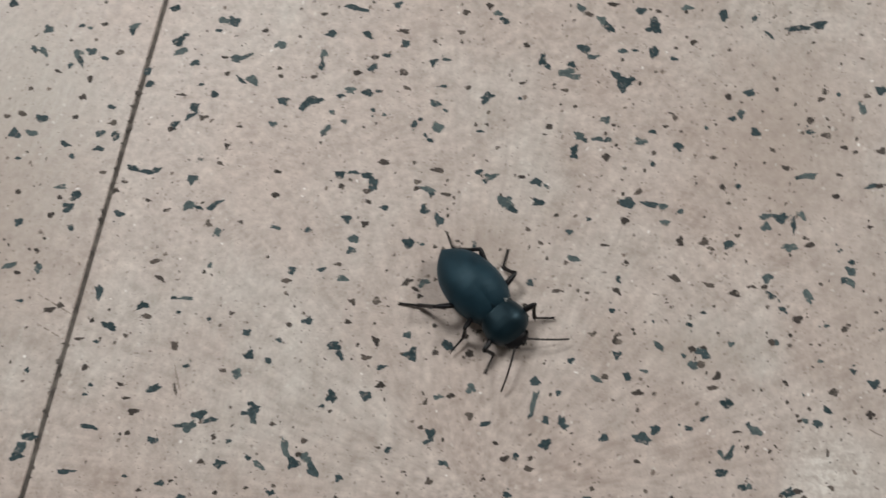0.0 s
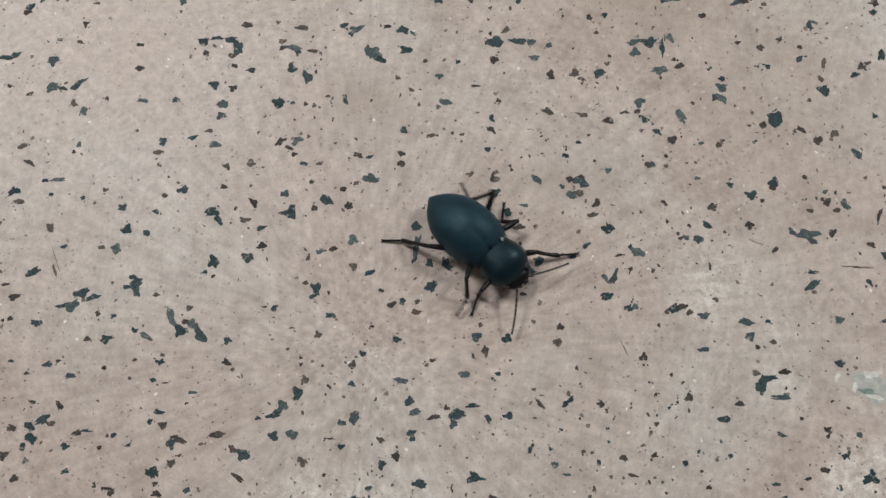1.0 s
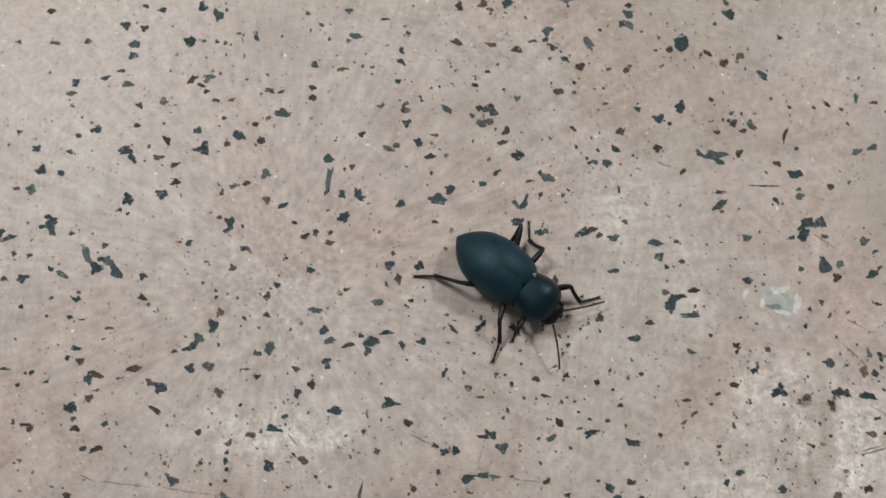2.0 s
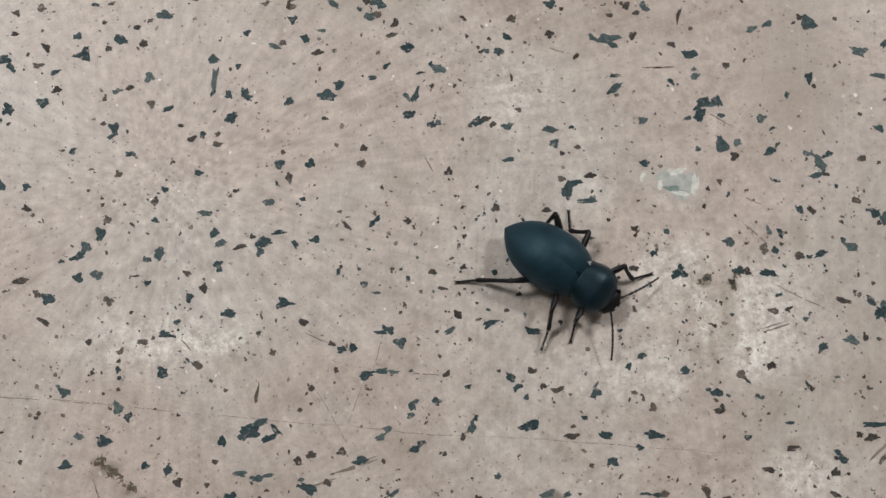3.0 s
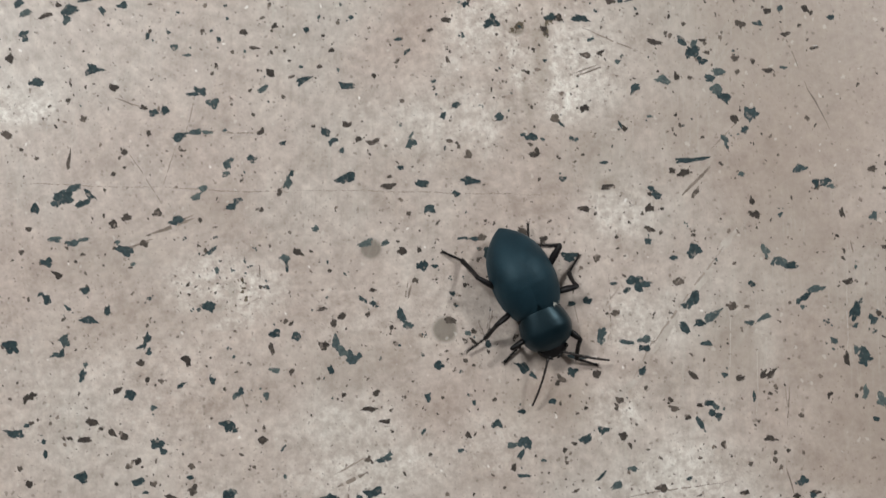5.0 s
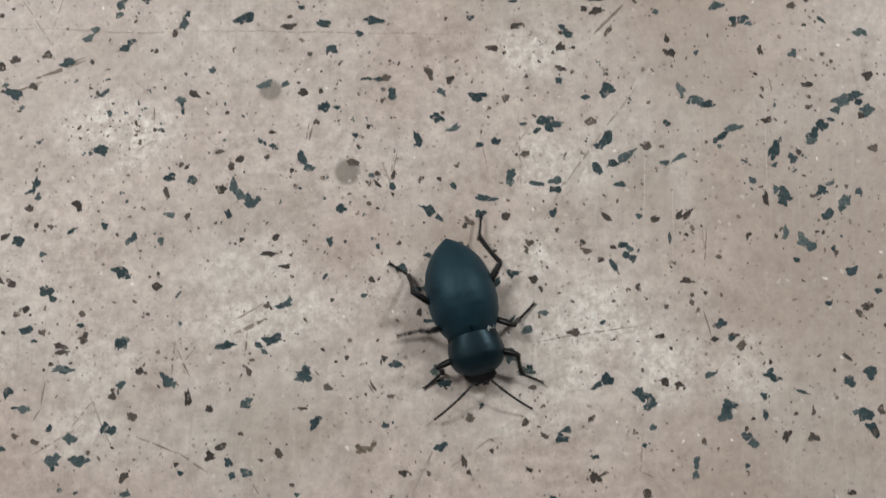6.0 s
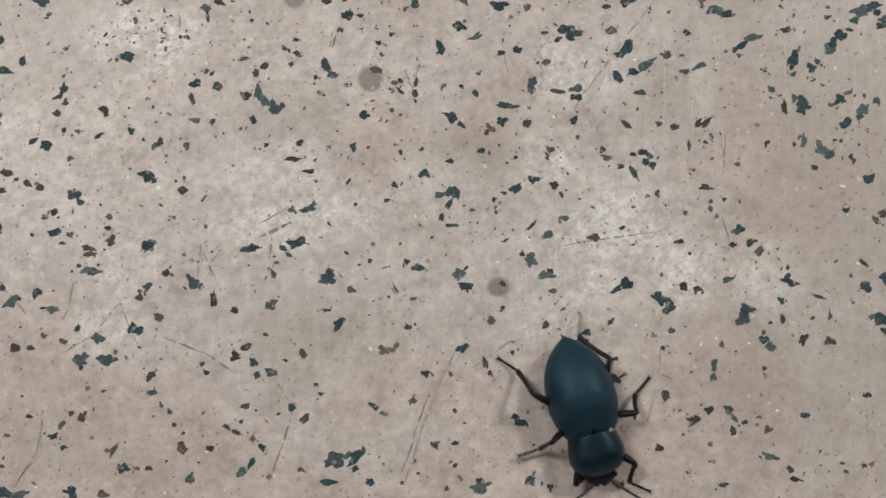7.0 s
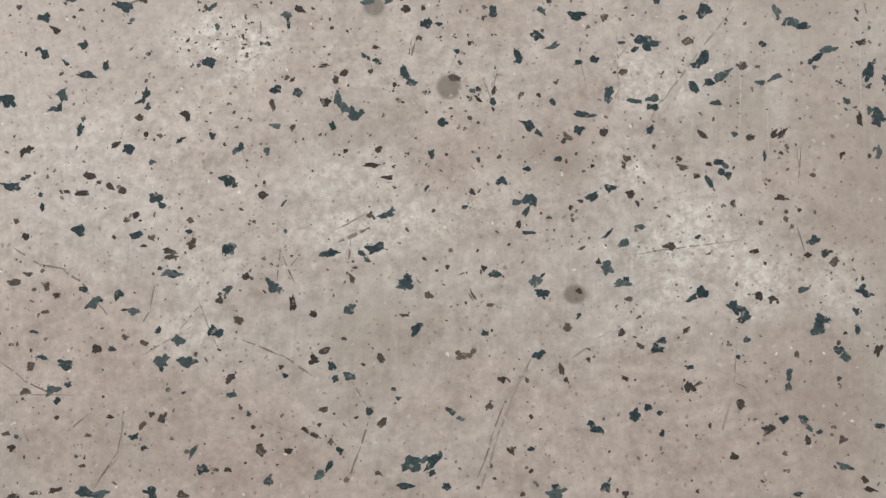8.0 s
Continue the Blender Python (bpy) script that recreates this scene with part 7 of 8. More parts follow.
def stone_row_i():
    stone((-21.4, -50.5, 2.2, 1.6, 4))
    stone((-7, -51.9, 1.6, 1, 4))
    stone((-2.9, -53, 1.6, 1.6, 174))
    stone((-1.3, -55.3, 1.7, 1.5, 87))
    stone((5.7, -52.3, 1.2, 0.8, 174))
    stone((7.6, -65.3, 2, 1.2, 113), (6.6, -64.2, 1.2, 0.6, 3))
    stone((8.2, -58.7, 2.2, 1.4, 162))
    stone((9.9, -61.2, 1.8, 1, 142))
    stone((10, -54.8, 2.4, 1, 174))
    stone((13, -55.9, 2.2, 1.2, 165), (14.9, -55.6, 2.6, 0.7, 9))
    stone((14.5, -64.6, 1.7, 1.1, 172))
    stone((17.9, -68.7, 1.8, 1, 65))
    stone((20.6, -53.5, 1.4, 1.4, 174))
    stone((22.2, -58.5, 3, 1.6, 152))
    stone((23.1, -52.7, 1.8, 1.1, 4))
    stone((25.7, -57.8, 1.4, 1.2, 174))
    stone((28.6, -52.6, 1.6, 1.3, 174))
    stone((31.8, -54.5, 2.8, 1.4, 4))
    stone((37.3, -60.8, 2.2, 0.7, 24))
    stone((41.8, -53.3, 1.8, 1.2, 24), (43.1, -52.4, 1.6, 1, 14))
    stone((50.1, -63.9, 1.8, 1, 172), (50.3, -65.4, 2.3, 0.6, 93))
    stone((52.4, -50.6, 2, 1.4, 74), (53.2, -48.9, 1.4, 0.8, 54))
    stone((52.6, -63.2, 2, 1.1, 142))
    stone((56.2, -59.4, 1.2, 1.1, 174))
    stone((62.9, -51.1, 3.3, 1.8, 4))
    stone((64.7, -63.3, 2.8, 1.2, 14))
    stone((68.2, -63.8, 1.6, 0.8, 14))
    stone((70.3, -53.6, 2.4, 1.1, 4))
    stone((71, -65.6, 1.6, 1.3, 141))
    stone((74.2, -68.7, 2, 1.7, 172))
    stone((76.3, -54, 2.4, 1.3, 154))
    stone((77, -58.8, 2, 1.4, 174))
    stone((82.3, -64.9, 2.4, 0.5, 174))
    stone((85, -54.7, 3.2, 1.3, 174))
    stone((85.5, -65.2, 1.6, 1.2, 4))
    stone((86.2, -68.2, 2.1, 1.4, 72))
    stone((93, -65.4, 2.5, 1.1, 124))
    stone((94.7, -69.1, 1.9, 1, 124))
    stone((96.5, -67.2, 1.5, 1.2, 23))
    stone((97.3, -51.4, 2, 1.3, 174))
    stone((104.6, -62.7, 2.2, 1, 174))
    stone((109.3, -59.3, 2.2, 1, 4))
    stone((115.8, -68, 2, 0.9, 154))
    stone((116.4, -64.2, 1.6, 1.4, 174))
    stone((118, -62, 1.8, 1.3, 154), (117.2, -60.7, 1, 1, 52))
    stone((123.7, -58.7, 2.1, 1.2, 23))
    stone((125.1, -62.6, 2.3, 0.8, 51))
    stone((125.3, -56.5, 6.1, 0.9, 179))


def stone_row_j():
    stone((-0.5, -87.7, 2.9, 1.2, 162), (0.7, -88.2, 1.2, 0.8, 147))
    stone((0.6, -72.7, 2.6, 2, 142))
    stone((3.5, -81.7, 1.3, 1.2, 23))
    stone((10, -73, 2.2, 1.5, 94), (9.3, -75, 1.4, 0.9, 85), (8.3, -75.3, 2.3, 0.8, 177))
    stone((12.4, -79.5, 2, 1, 60))
    stone((13.3, -87.8, 2.3, 1.1, 162))
    stone((14.5, -70, 3.4, 1.1, 164))
    stone((18.2, -82.9, 1.7, 0.9, 18))
    stone((20.3, -84, 1.9, 1.7, 13))
    stone((22.8, -78.7, 1.4, 1.1, 34))
    stone((24.2, -75, 2.6, 1, 64), (23.1, -75.9, 1.6, 0.6, 13), (24.4, -77, 1.2, 0.9, 54))
    stone((30.8, -79.5, 2.2, 1.2, 103))
    stone((35.7, -70.6, 2.4, 1.6, 152))
    stone((45.8, -79.6, 2.2, 0.9, 93))
    stone((46.7, -77, 1.8, 1.4, 13))
    stone((50.4, -78, 1.6, 1.4, 172))
    stone((55, -80.3, 1.8, 1.4, 2))
    stone((57.2, -80.1, 2.6, 1.3, 93), (58.1, -81.8, 2.2, 1.5, 142), (59.6, -83.1, 2.6, 1.8, 132), (61, -82.9, 1, 0.8, 172))
    stone((57.2, -76.6, 1.4, 1.2, 53))
    stone((58.9, -75.6, 1.6, 1, 23))
    stone((69.3, -77.1, 2.4, 1.4, 92), (70.2, -78.8, 2.2, 1.2, 142))
    stone((89.3, -76.4, 2.2, 1.1, 101), (89.4, -77.5, 1.4, 1, 23))
    stone((89.4, -89.2, 2.4, 1.5, 147), (90.9, -90.8, 1.6, 0.8, 126))
    stone((93.2, -73.4, 2.2, 1.4, 141))
    stone((95.6, -75.8, 2.8, 0.8, 13))
    stone((98.9, -88.5, 2.8, 1.1, 162), (100.5, -89, 1.6, 0.6, 2))
    stone((100.6, -70.8, 3.2, 1.4, 172))
    stone((104.2, -85.2, 2.2, 1.5, 52), (103.9, -86.6, 1.4, 1, 172))
    stone((105.5, -71.8, 1.4, 1.2, 52))
    stone((108.3, -87.4, 2.8, 0.7, 162))
    stone((111.6, -87.4, 2.2, 1.2, 172), (111.4, -88.9, 2, 1.1, 172))
    stone((111.7, -77.3, 3.2, 2.2, 121), (113.3, -77.6, 2.4, 1.2, 172), (109.9, -78.3, 1.6, 0.8, 23))
    stone((119, -86.3, 2.4, 1.3, 121))
    stone((119.3, -78.1, 1.8, 1.4, 172))
    stone((121.5, -81.4, 3.1, 1.6, 37), (120.3, -82.4, 2.4, 1.2, 2))
    stone((124.3, -85, 3.5, 1.4, 30), (121.9, -85.9, 1.8, 1.2, 162))
    stone((128, -83.7, 1.8, 1.4, 172))
    stone((130.7, -87.1, 1.8, 0.8, 177), (133.4, -86.6, 3, 0.8, 22))
    stone((138.2, -77.1, 2.6, 1.5, 151), (139.9, -78.1, 2.8, 1.2, 172), (136.8, -77.1, 1.2, 0.6, 51))
    stone((143.8, -82.9, 3, 1.2, 2), (141.3, -84.1, 2.7, 0.9, 32), (140.1, -84.6, 1.2, 0.8, 51))
    stone((150, -87.7, 3.5, 1.6, 65), (151, -86.3, 1.4, 0.6, 22), (149.5, -90.3, 1.2, 0.7, 22))


def stone_row_k():
    stone((-1.2, -104.3, 2.3, 1.1, 177))
    stone((4.1, -105.7, 1.8, 1, 114))
    stone((5.7, -107.5, 1.3, 0.9, 172))
    stone((10.5, -96.9, 2.1, 1.8, 172))
    stone((11.6, -90.6, 2.5, 0.9, 177))
    stone((11.7, -109.6, 3, 1.4, 33), (12.6, -109.2, 1.5, 0.9, 2))
    stone((16, -108.8, 1.7, 1.3, 12))
    stone((16.5, -90.1, 1.6, 0.9, 133))
    stone((18.4, -90.9, 1.8, 1.2, 152))
    stone((20.1, -99.1, 2.3, 1.1, 177))
    stone((20.4, -95.6, 1.3, 1.1, 33))
    stone((24, -93, 2.4, 1.7, 147), (24.9, -94.5, 1.6, 1, 123))
    stone((25.4, -106.5, 3.5, 0.9, 172), (25.9, -106.7, 1.7, 1.2, 172))
    stone((29.3, -101.9, 1.9, 1.4, 43))
    stone((36.6, -91.8, 2.7, 1.6, 152), (37.7, -92.7, 1, 0.9, 172))
    stone((42.3, -95.1, 1.7, 1.3, 172))
    stone((60.1, -101.1, 1.2, 1, 172))
    stone((60.2, -106.8, 3.3, 1.5, 7))
    stone((62.9, -101.4, 2.5, 1.2, 2), (63.9, -100.8, 1.2, 0.8, 33))
    stone((64, -95, 1.8, 0.8, 177))
    stone((83.3, -98.3, 2, 1.2, 172))
    stone((85.1, -106.2, 1.2, 0.9, 42))
    stone((86.6, -107.8, 2.1, 0.6, 167))
    stone((87.7, -102.2, 2.4, 2, 22), (85.6, -102.3, 2.3, 0.9, 2), (86.8, -104.1, 1.8, 0.9, 52))
    stone((98, -91.2, 1.8, 1.5, 32))
    stone((98.5, -103.1, 2.2, 1.3, 27))
    stone((101.7, -102, 2, 1.2, 172))
    stone((102.1, -92.2, 1.6, 1.3, 32))
    stone((105, -103.5, 1.7, 1.2, 152))
    stone((110.2, -92.9, 1.6, 1, 52))
    stone((119, -103.5, 2.7, 0.8, 111))
    stone((119.1, -94.9, 2, 0.9, 136))
    stone((119.4, -100.2, 1.2, 0.7, 172))
    stone((121, -100.1, 1.8, 1, 157), (121.3, -101.8, 1.3, 1.2, 172))
    stone((130.8, -107.8, 2.3, 0.9, 162))
    stone((146.8, -96, 2.4, 0.9, 94))
    stone((150.2, -95.9, 2.7, 2.1, 130), (149.7, -97, 1.6, 1.2, 172))


def stone_row_l():
    stone((-1, -122.9, 1.9, 0.9, 172))
    stone((3.5, -123.3, 2.6, 1.3, 2), (4.1, -125.1, 1.3, 1, 23))
    stone((6, -119.3, 2.5, 1.5, 162))
    stone((6.2, -122.7, 1.1, 0.9, 172))
    stone((11.5, -117.4, 1.7, 1.4, 143))
    stone((18.4, -112, 2.1, 1.2, 162), (16.9, -111.5, 1.5, 0.4, 172))
    stone((21.9, -121, 2.5, 1.7, 2), (21.9, -122.3, 0.9, 0.8, 84), (22.8, -120.3, 0.9, 0.8, 33))
    stone((25.3, -117.9, 2.1, 1.5, 172))
    stone((26.3, -121.6, 3.2, 1.5, 177))
    stone((31.2, -117.2, 1.9, 1.7, 172))
    stone((33.2, -125.4, 1.9, 1.2, 22))
    stone((42, -110.8, 2.5, 1.5, 103), (43.1, -111.7, 1.1, 0.9, 33))
    stone((45.1, -114.3, 2.5, 1.1, 98))
    stone((47.5, -124.3, 1.7, 1.4, 2))
    stone((49.5, -123, 1.9, 1.1, 22))
    stone((50.4, -125.7, 1.7, 1.1, 123), (50.7, -127.9, 1.3, 1, 42))
    stone((53, -127.8, 2.1, 1.2, 162))
    stone((54.3, -116.8, 1.7, 1.3, 12), (55.1, -116.2, 1.3, 0.9, 2))
    stone((58.7, -125.5, 1.7, 1.1, 103))
    stone((64.7, -113.5, 2.7, 2.1, 142), (65.1, -112.4, 1.3, 0.9, 172), (63.6, -114, 1.5, 0.7, 2))
    stone((65.3, -121.6, 2.5, 1.4, 52))
    stone((68.2, -116.1, 1.7, 1, 142))
    stone((79.8, -114.1, 2.1, 1.2, 172))
    stone((85.4, -128.6, 2.3, 1.2, 7))
    stone((86.6, -116.2, 1.9, 1.9, 172), (87.9, -115.4, 1, 0.5, 42))
    stone((87.4, -118.4, 2.3, 1.5, 157))
    stone((90.8, -124.8, 1.5, 1.3, 132))
    stone((99.1, -115.7, 2.1, 2, 132))
    stone((99.8, -126.9, 1.3, 1.2, 132))
    stone((101.2, -118.6, 2.9, 1.3, 177), (101.9, -118.1, 1.2, 1, 61))
    stone((101.9, -121.4, 1.5, 0.8, 172))
    stone((102.5, -111.8, 2.4, 1.1, 32))
    stone((102.6, -129.5, 1.5, 0.7, 142))
    stone((110.3, -113.4, 2.1, 1.2, 172))
    stone((114.5, -122.1, 2.1, 1.8, 172), (112.6, -122.8, 2, 0.9, 31))
    stone((119.4, -125.3, 2.7, 1.4, 126), (120.9, -127, 2.7, 1.7, 51), (120.5, -125.7, 1.4, 1, 172))
    stone((124, -123.9, 1.4, 1.4, 172))
    stone((126.3, -124.8, 1.5, 1.1, 172))
    stone((134, -129.5, 2.5, 1.9, 2), (133.1, -130.9, 2.5, 1.9, 12))
    stone((135, -115.8, 2.2, 1.4, 12))
    stone((137.9, -119.9, 1.8, 1.3, 22))
    stone((142.1, -125.9, 2.9, 1.1, 157), (141.8, -125, 1.6, 0.8, 50))


def stone_row_m():
    stone((-4.5, -139.8, 2.1, 0.9, 172))
    stone((2.4, -139.7, 2.2, 0.8, 12))
    stone((7.2, -140.7, 2.8, 1.6, 162), (9.7, -141.4, 3.2, 1.1, 2))
    stone((16.1, -132.8, 1.7, 1, 172))
    stone((17.7, -131.2, 1.5, 0.8, 53))
    stone((18, -142.3, 2.3, 1.6, 143))
    stone((21.2, -130.4, 1.8, 1.2, 53))
    stone((23.2, -143.4, 1.7, 1.1, 172))
    stone((27, -139.7, 1.9, 1.4, 172))
    stone((36.9, -137.9, 1.9, 1.5, 133))
    stone((37.6, -143, 1.8, 1.3, 52))
    stone((41.5, -138.7, 1.5, 1, 172))
    stone((44.7, -135.7, 1.5, 0.7, 133), (46.2, -136.8, 1.9, 0.7, 152))
    stone((46.1, -143.3, 1.9, 1.3, 12), (47.9, -142.1, 2, 0.9, 52))
    stone((48.1, -132.7, 1.6, 0.9, 2))
    stone((48.6, -138.2, 1.1, 1, 172))
    stone((50, -139.8, 1.2, 1.1, 172))
    stone((55.7, -134.1, 1.3, 1.2, 172))
    stone((57.6, -136.2, 2.1, 1.1, 32))
    stone((60.1, -147.1, 2.6, 1, 172))
    stone((61.7, -143.7, 3, 2.4, 172), (65.2, -143.6, 2.8, 1.7, 32), (63.6, -143.3, 1.9, 0.9, 12), (64.7, -145.6, 1.3, 0.9, 32), (66.4, -142.8, 1.3, 0.9, 52))
    stone((66.8, -148.1, 1.5, 1.2, 172))
    stone((69.2, -135.9, 1.9, 0.9, 147), (70.7, -137.4, 1.5, 0.6, 162))
    stone((75.8, -136, 1.3, 1, 172))
    stone((78.3, -143.7, 1.2, 1.1, 172))
    stone((88.7, -131.6, 1.9, 0.9, 102), (89.3, -133.5, 1.1, 0.7, 112))
    stone((92.3, -141.4, 1.5, 1.2, 142), (93.2, -142.4, 2.1, 1.1, 162))
    stone((99.8, -140.8, 1.9, 1.9, 172))
    stone((102.2, -139.9, 1.3, 1.1, 172))
    stone((105.2, -130.4, 1.9, 1.5, 12), (106.3, -129.2, 1.9, 0.9, 172))
    stone((115.2, -149.9, 1.5, 1.1, 172))
    stone((117.8, -141.5, 1.7, 1.3, 111))
    stone((121.8, -146.2, 1.9, 1.5, 172))
    stone((124.6, -145, 1.5, 1.3, 172))
    stone((126.8, -137.8, 2.1, 1, 70), (126.3, -139.8, 1.5, 1, 70))
    stone((127.9, -145.4, 1.7, 1.2, 152), (128.5, -146.9, 1.7, 0.8, 121), (130.2, -147.9, 1.2, 0.6, 2))
    stone((133.9, -149.7, 1.5, 1, 11))
    stone((135.9, -134.8, 1.7, 1.4, 142), (136.9, -136.2, 1.9, 1.4, 110))
    stone((140.4, -148.3, 1.9, 0.8, 167))
    stone((142.6, -135.8, 2, 1.2, 50))


def stone_row_n():
    stone((84.8, -151.7, 3.2, 1.8, 2), (84.8, -150.6, 1.3, 0.7, 21))
    stone((93.1, -152, 1.7, 1.5, 21), (93.9, -150.9, 0.9, 0.4, 51))
    stone((124.8, -157.5, 1.5, 0.8, 172))
    stone((133.1, -154, 1.9, 1.1, 147))
    stone((136.3, -156.7, 1.5, 0.9, 111), (136.9, -158.4, 1.7, 0.8, 152))


for row in (stone_row_a, stone_row_b, stone_row_c, stone_row_d, stone_row_e, stone_row_f, stone_row_g, stone_row_h, stone_row_i, stone_row_j, stone_row_k, stone_row_l, stone_row_m, stone_row_n):
    row()


def west_of_joint(x, y):
    return (GRID.inverted() @ Vector((x * MM, y * MM, 0))).x < 0


def lay_chips():
    rng = random.Random(11)
    size = sorted(CHIPS, key=lambda c: -sum(p[2] * p[3] for p in c))
    for side in (False, True):
        tile = tiles[-1, 0] if side else tiles[0, 0]
        mine = [c for c in size if west_of_joint(*c[0][:2]) == side]
        back = (GRID @ tile.matrix_basis).inverted()
        for c in mine[:300]:
            bm = bmesh.new()
            x, y = c[0][:2]
            add_chip(bm, [(p[0] - x, p[1] - y, *p[2:]) for p in c], rng, rng.uniform(0.00003, 0.00006))
            ob = part("chip", bm, GREEN_CHIP if sum(p[2] * p[3] for p in c) > 2.3 or rng.random() < 0.35 else BROWN_CHIP, tile)
            ob.matrix_basis = back @ pose(x * MM, y * MM, 0)
        for mat, green, label in ((GREEN_CHIP, True, "small dark green stone chips"), (BROWN_CHIP, False, "small dark brown stone chips")):
            bm = bmesh.new()
            pick = random.Random(5)
            for c in mine[300:]:
                if (pick.random() < 0.4) == green:
                    add_chip(bm, c, rng, rng.uniform(0.00003, 0.00006))
                    c = c[0]
                    for _ in range(rng.choice((0, 0, 1, 2))):  # splinters beside it
                        away, far = rng.uniform(0, math.tau), rng.uniform(0.6, 1.3) * c[2]
                        long = rng.uniform(0.25, 0.55)
                        add_lobe(bm, c[0] + far * math.cos(away), c[1] + far * math.sin(away), long, long * rng.uniform(0.5, 0.9), rng.uniform(0, 180), rng, rng.uniform(0.00001, 0.00002))
            if not bm.verts:
                bm.free()
                continue
            ob = part("small_chips", bm, mat, tile, label)
            ob.matrix_basis = back
            tagged(ob, kind="stuff")
        grit = bmesh.new()  # grains too small to tell apart
        corner = GRID @ tile.matrix_basis
        px = py = 0.2
        for _ in range(9000):
            if rng.random() < 0.7:  # a new cluster; else beside the last grain
                px, py = rng.uniform(0.004, 0.396), rng.uniform(0.004, 0.396)
            p = corner @ Vector((min(0.398, max(0.002, rng.gauss(px, 0.0022))), min(0.398, max(0.002, rng.gauss(py, 0.0022))), 0))
            long = 0.28 + 0.75 * rng.random() ** 2.2
            add_lobe(grit, p.x / MM, p.y / MM, long, long * rng.uniform(0.3, 0.9), rng.uniform(0, 180), rng, rng.uniform(0.000008, 0.000018))
        for x, y, rx, ry, much in PALE_WEAR_AND_LIGHT if not side else ():  # dirt grains caught in the rough, worn places
            for _ in range(round(0.22 * rx * ry * much)):
                long = 0.18 + 0.5 * rng.random() ** 2
                add_lobe(grit, rng.gauss(x, 0.55 * rx), rng.gauss(y, 0.55 * ry), long, long * rng.uniform(0.25, 0.8), rng.choice((95, 40, 150)) + rng.uniform(-35, 35), rng, rng.uniform(0.000008, 0.000018))
        ob = part("grit", grit, GRIT, tile, "fine brown grains in the terrazzo")
        ob.matrix_basis = back
        tagged(ob, kind="stuff")


def lay_far_chips():
    """The tiles round about carry chips like those of the middle one."""
    rng = random.Random(23)
    bm = bmesh.new()
    for _ in range(1500):
        long = 0.8 + 2.2 * rng.random() ** 2
        add_lobe(bm, rng.uniform(3, 397), rng.uniform(3, 397), long, long * rng.uniform(0.45, 0.9), rng.uniform(0, 180), rng, 0.00002)
    me = mesh_from("small_chips", bm, GREEN_CHIP)
    for key, tile in tiles.items():
        if key not in ((0, 0), (-1, 0)):
            ob = new("small_chips", me)
            ob.parent = tile
            tagged(ob, "dark green stone chips in the terrazzo", kind="stuff")


MARKS = bmesh.new()
RUBS = bmesh.new()


def scratch(x, y, long, wide, turn, into=MARKS, high=0.000009):
    """A hair-thin, slightly crooked scratch."""
    rng = random.Random(round(x * 31 + y * 17))
    c, s = math.cos(radians(turn)), math.sin(radians(turn))
    n = max(4, round(long / 0.6))
    rows, drift = [], 0.0
    for k in range(n + 1):
        f = k / n - 0.5
        drift += rng.uniform(-0.07, 0.07)
        half = 0.5 * wide * (0.25 + 0.75 * math.sin(math.pi * (f + 0.5))) * rng.uniform(0.6, 1.2)
        rows.append([into.verts.new(((x + c * long * f - s * (drift + h)) * MM, (y + s * long * f + c * (drift + h)) * MM, high)) for h in (-half, half)])
    for a, b in zip(rows, rows[1:]):
        if rng.random() < 0.16:
            continue
        into.faces.new((a[0], b[0], b[1], a[1]))


scratch(49.0, -1.2, 3.5, 0.30, 115)
scratch(94.2, 13.6, 6.4, 0.30, 176)
scratch(33.4, -54.3, 3.5, 0.30, 11)
scratch(108.8, -37.2, 5.2, 0.28, 11)
scratch(70.9, -72.5, 2.8, 0.28, 72)
scratch(125.1, -56.3, 5.7, 0.30, 177)
scratch(146.9, -37.9, 9.3, 0.30, 105)
scratch(150.0, -49.9, 10.2, 0.29, 108)
scratch(73.4, -127.0, 3.1, 0.27, 2)
scratch(118.7, -138.7, 2.6, 0.20, 147)

scratch(-10.8, -40.8, 25.0, 0.13, -11)
scratch(13.4, -45.3, 27.1, 0.13, -10)
scratch(40.0, -49.9, 30.2, 0.13, -10)
scratch(75.0, -55.5, 45.1, 0.13, -9)
scratch(132.8, -115.6, 6.1, 0.25, -84)
scratch(-88.6, 31.1, 8.9, 0.3, -24)
scratch(-89.0, 25.7, 7.5, 0.3, -25)
scratch(-3.0, -119.0, 5.3, 0.3, -45)
scratch(0.9, -122.4, 5.8, 0.3, -36)
scratch(1.7, -123.9, 11.0, 0.2, 172)
scratch(-37.8, -35.8, 5.4, 0.25, -22)
scratch(-30.7, -37.4, 10.1, 0.25, -8)
scratch(-20.2, -38.8, 14.6, 0.2, -10)
scratch(132.6, -52.3, 8.2, 0.2, -146)
scratch(45.1, -108.5, 5.1, 0.3, -73)
scratch(-61.3, 17.9, 6.7, 0.2, -73)
scratch(112.7, -113.9, 18.8, 0.2, 0)
scratch(54.6, -130.9, 7.2, 0.2, -64)
scratch(106.5, -81.3, 12.5, 0.15, -96)
scratch(28.0, -114.0, 6.2, 0.25, -138)
scratch(72.9, -126.8, 2.9, 0.4, -10)
scratch(74.3, -126.4, 1.4, 0.35, 89)
scratch(75.2, -117.5, 1.7, 0.4, -67)
scratch(46.2, -107.3, 4.4, 0.2, -134)
scratch(55.8, -106.8, 4.2, 0.3, -101)
scratch(114.3, -32.1, 11.2, 0.25, -31)
scratch(109.8, -37.7, 5.5, 0.35, 11)
scratch(132.1, -54.5, 3.2, 0.5, -81)
scratch(25.2, -31.2, 3.7, 0.2, -47)
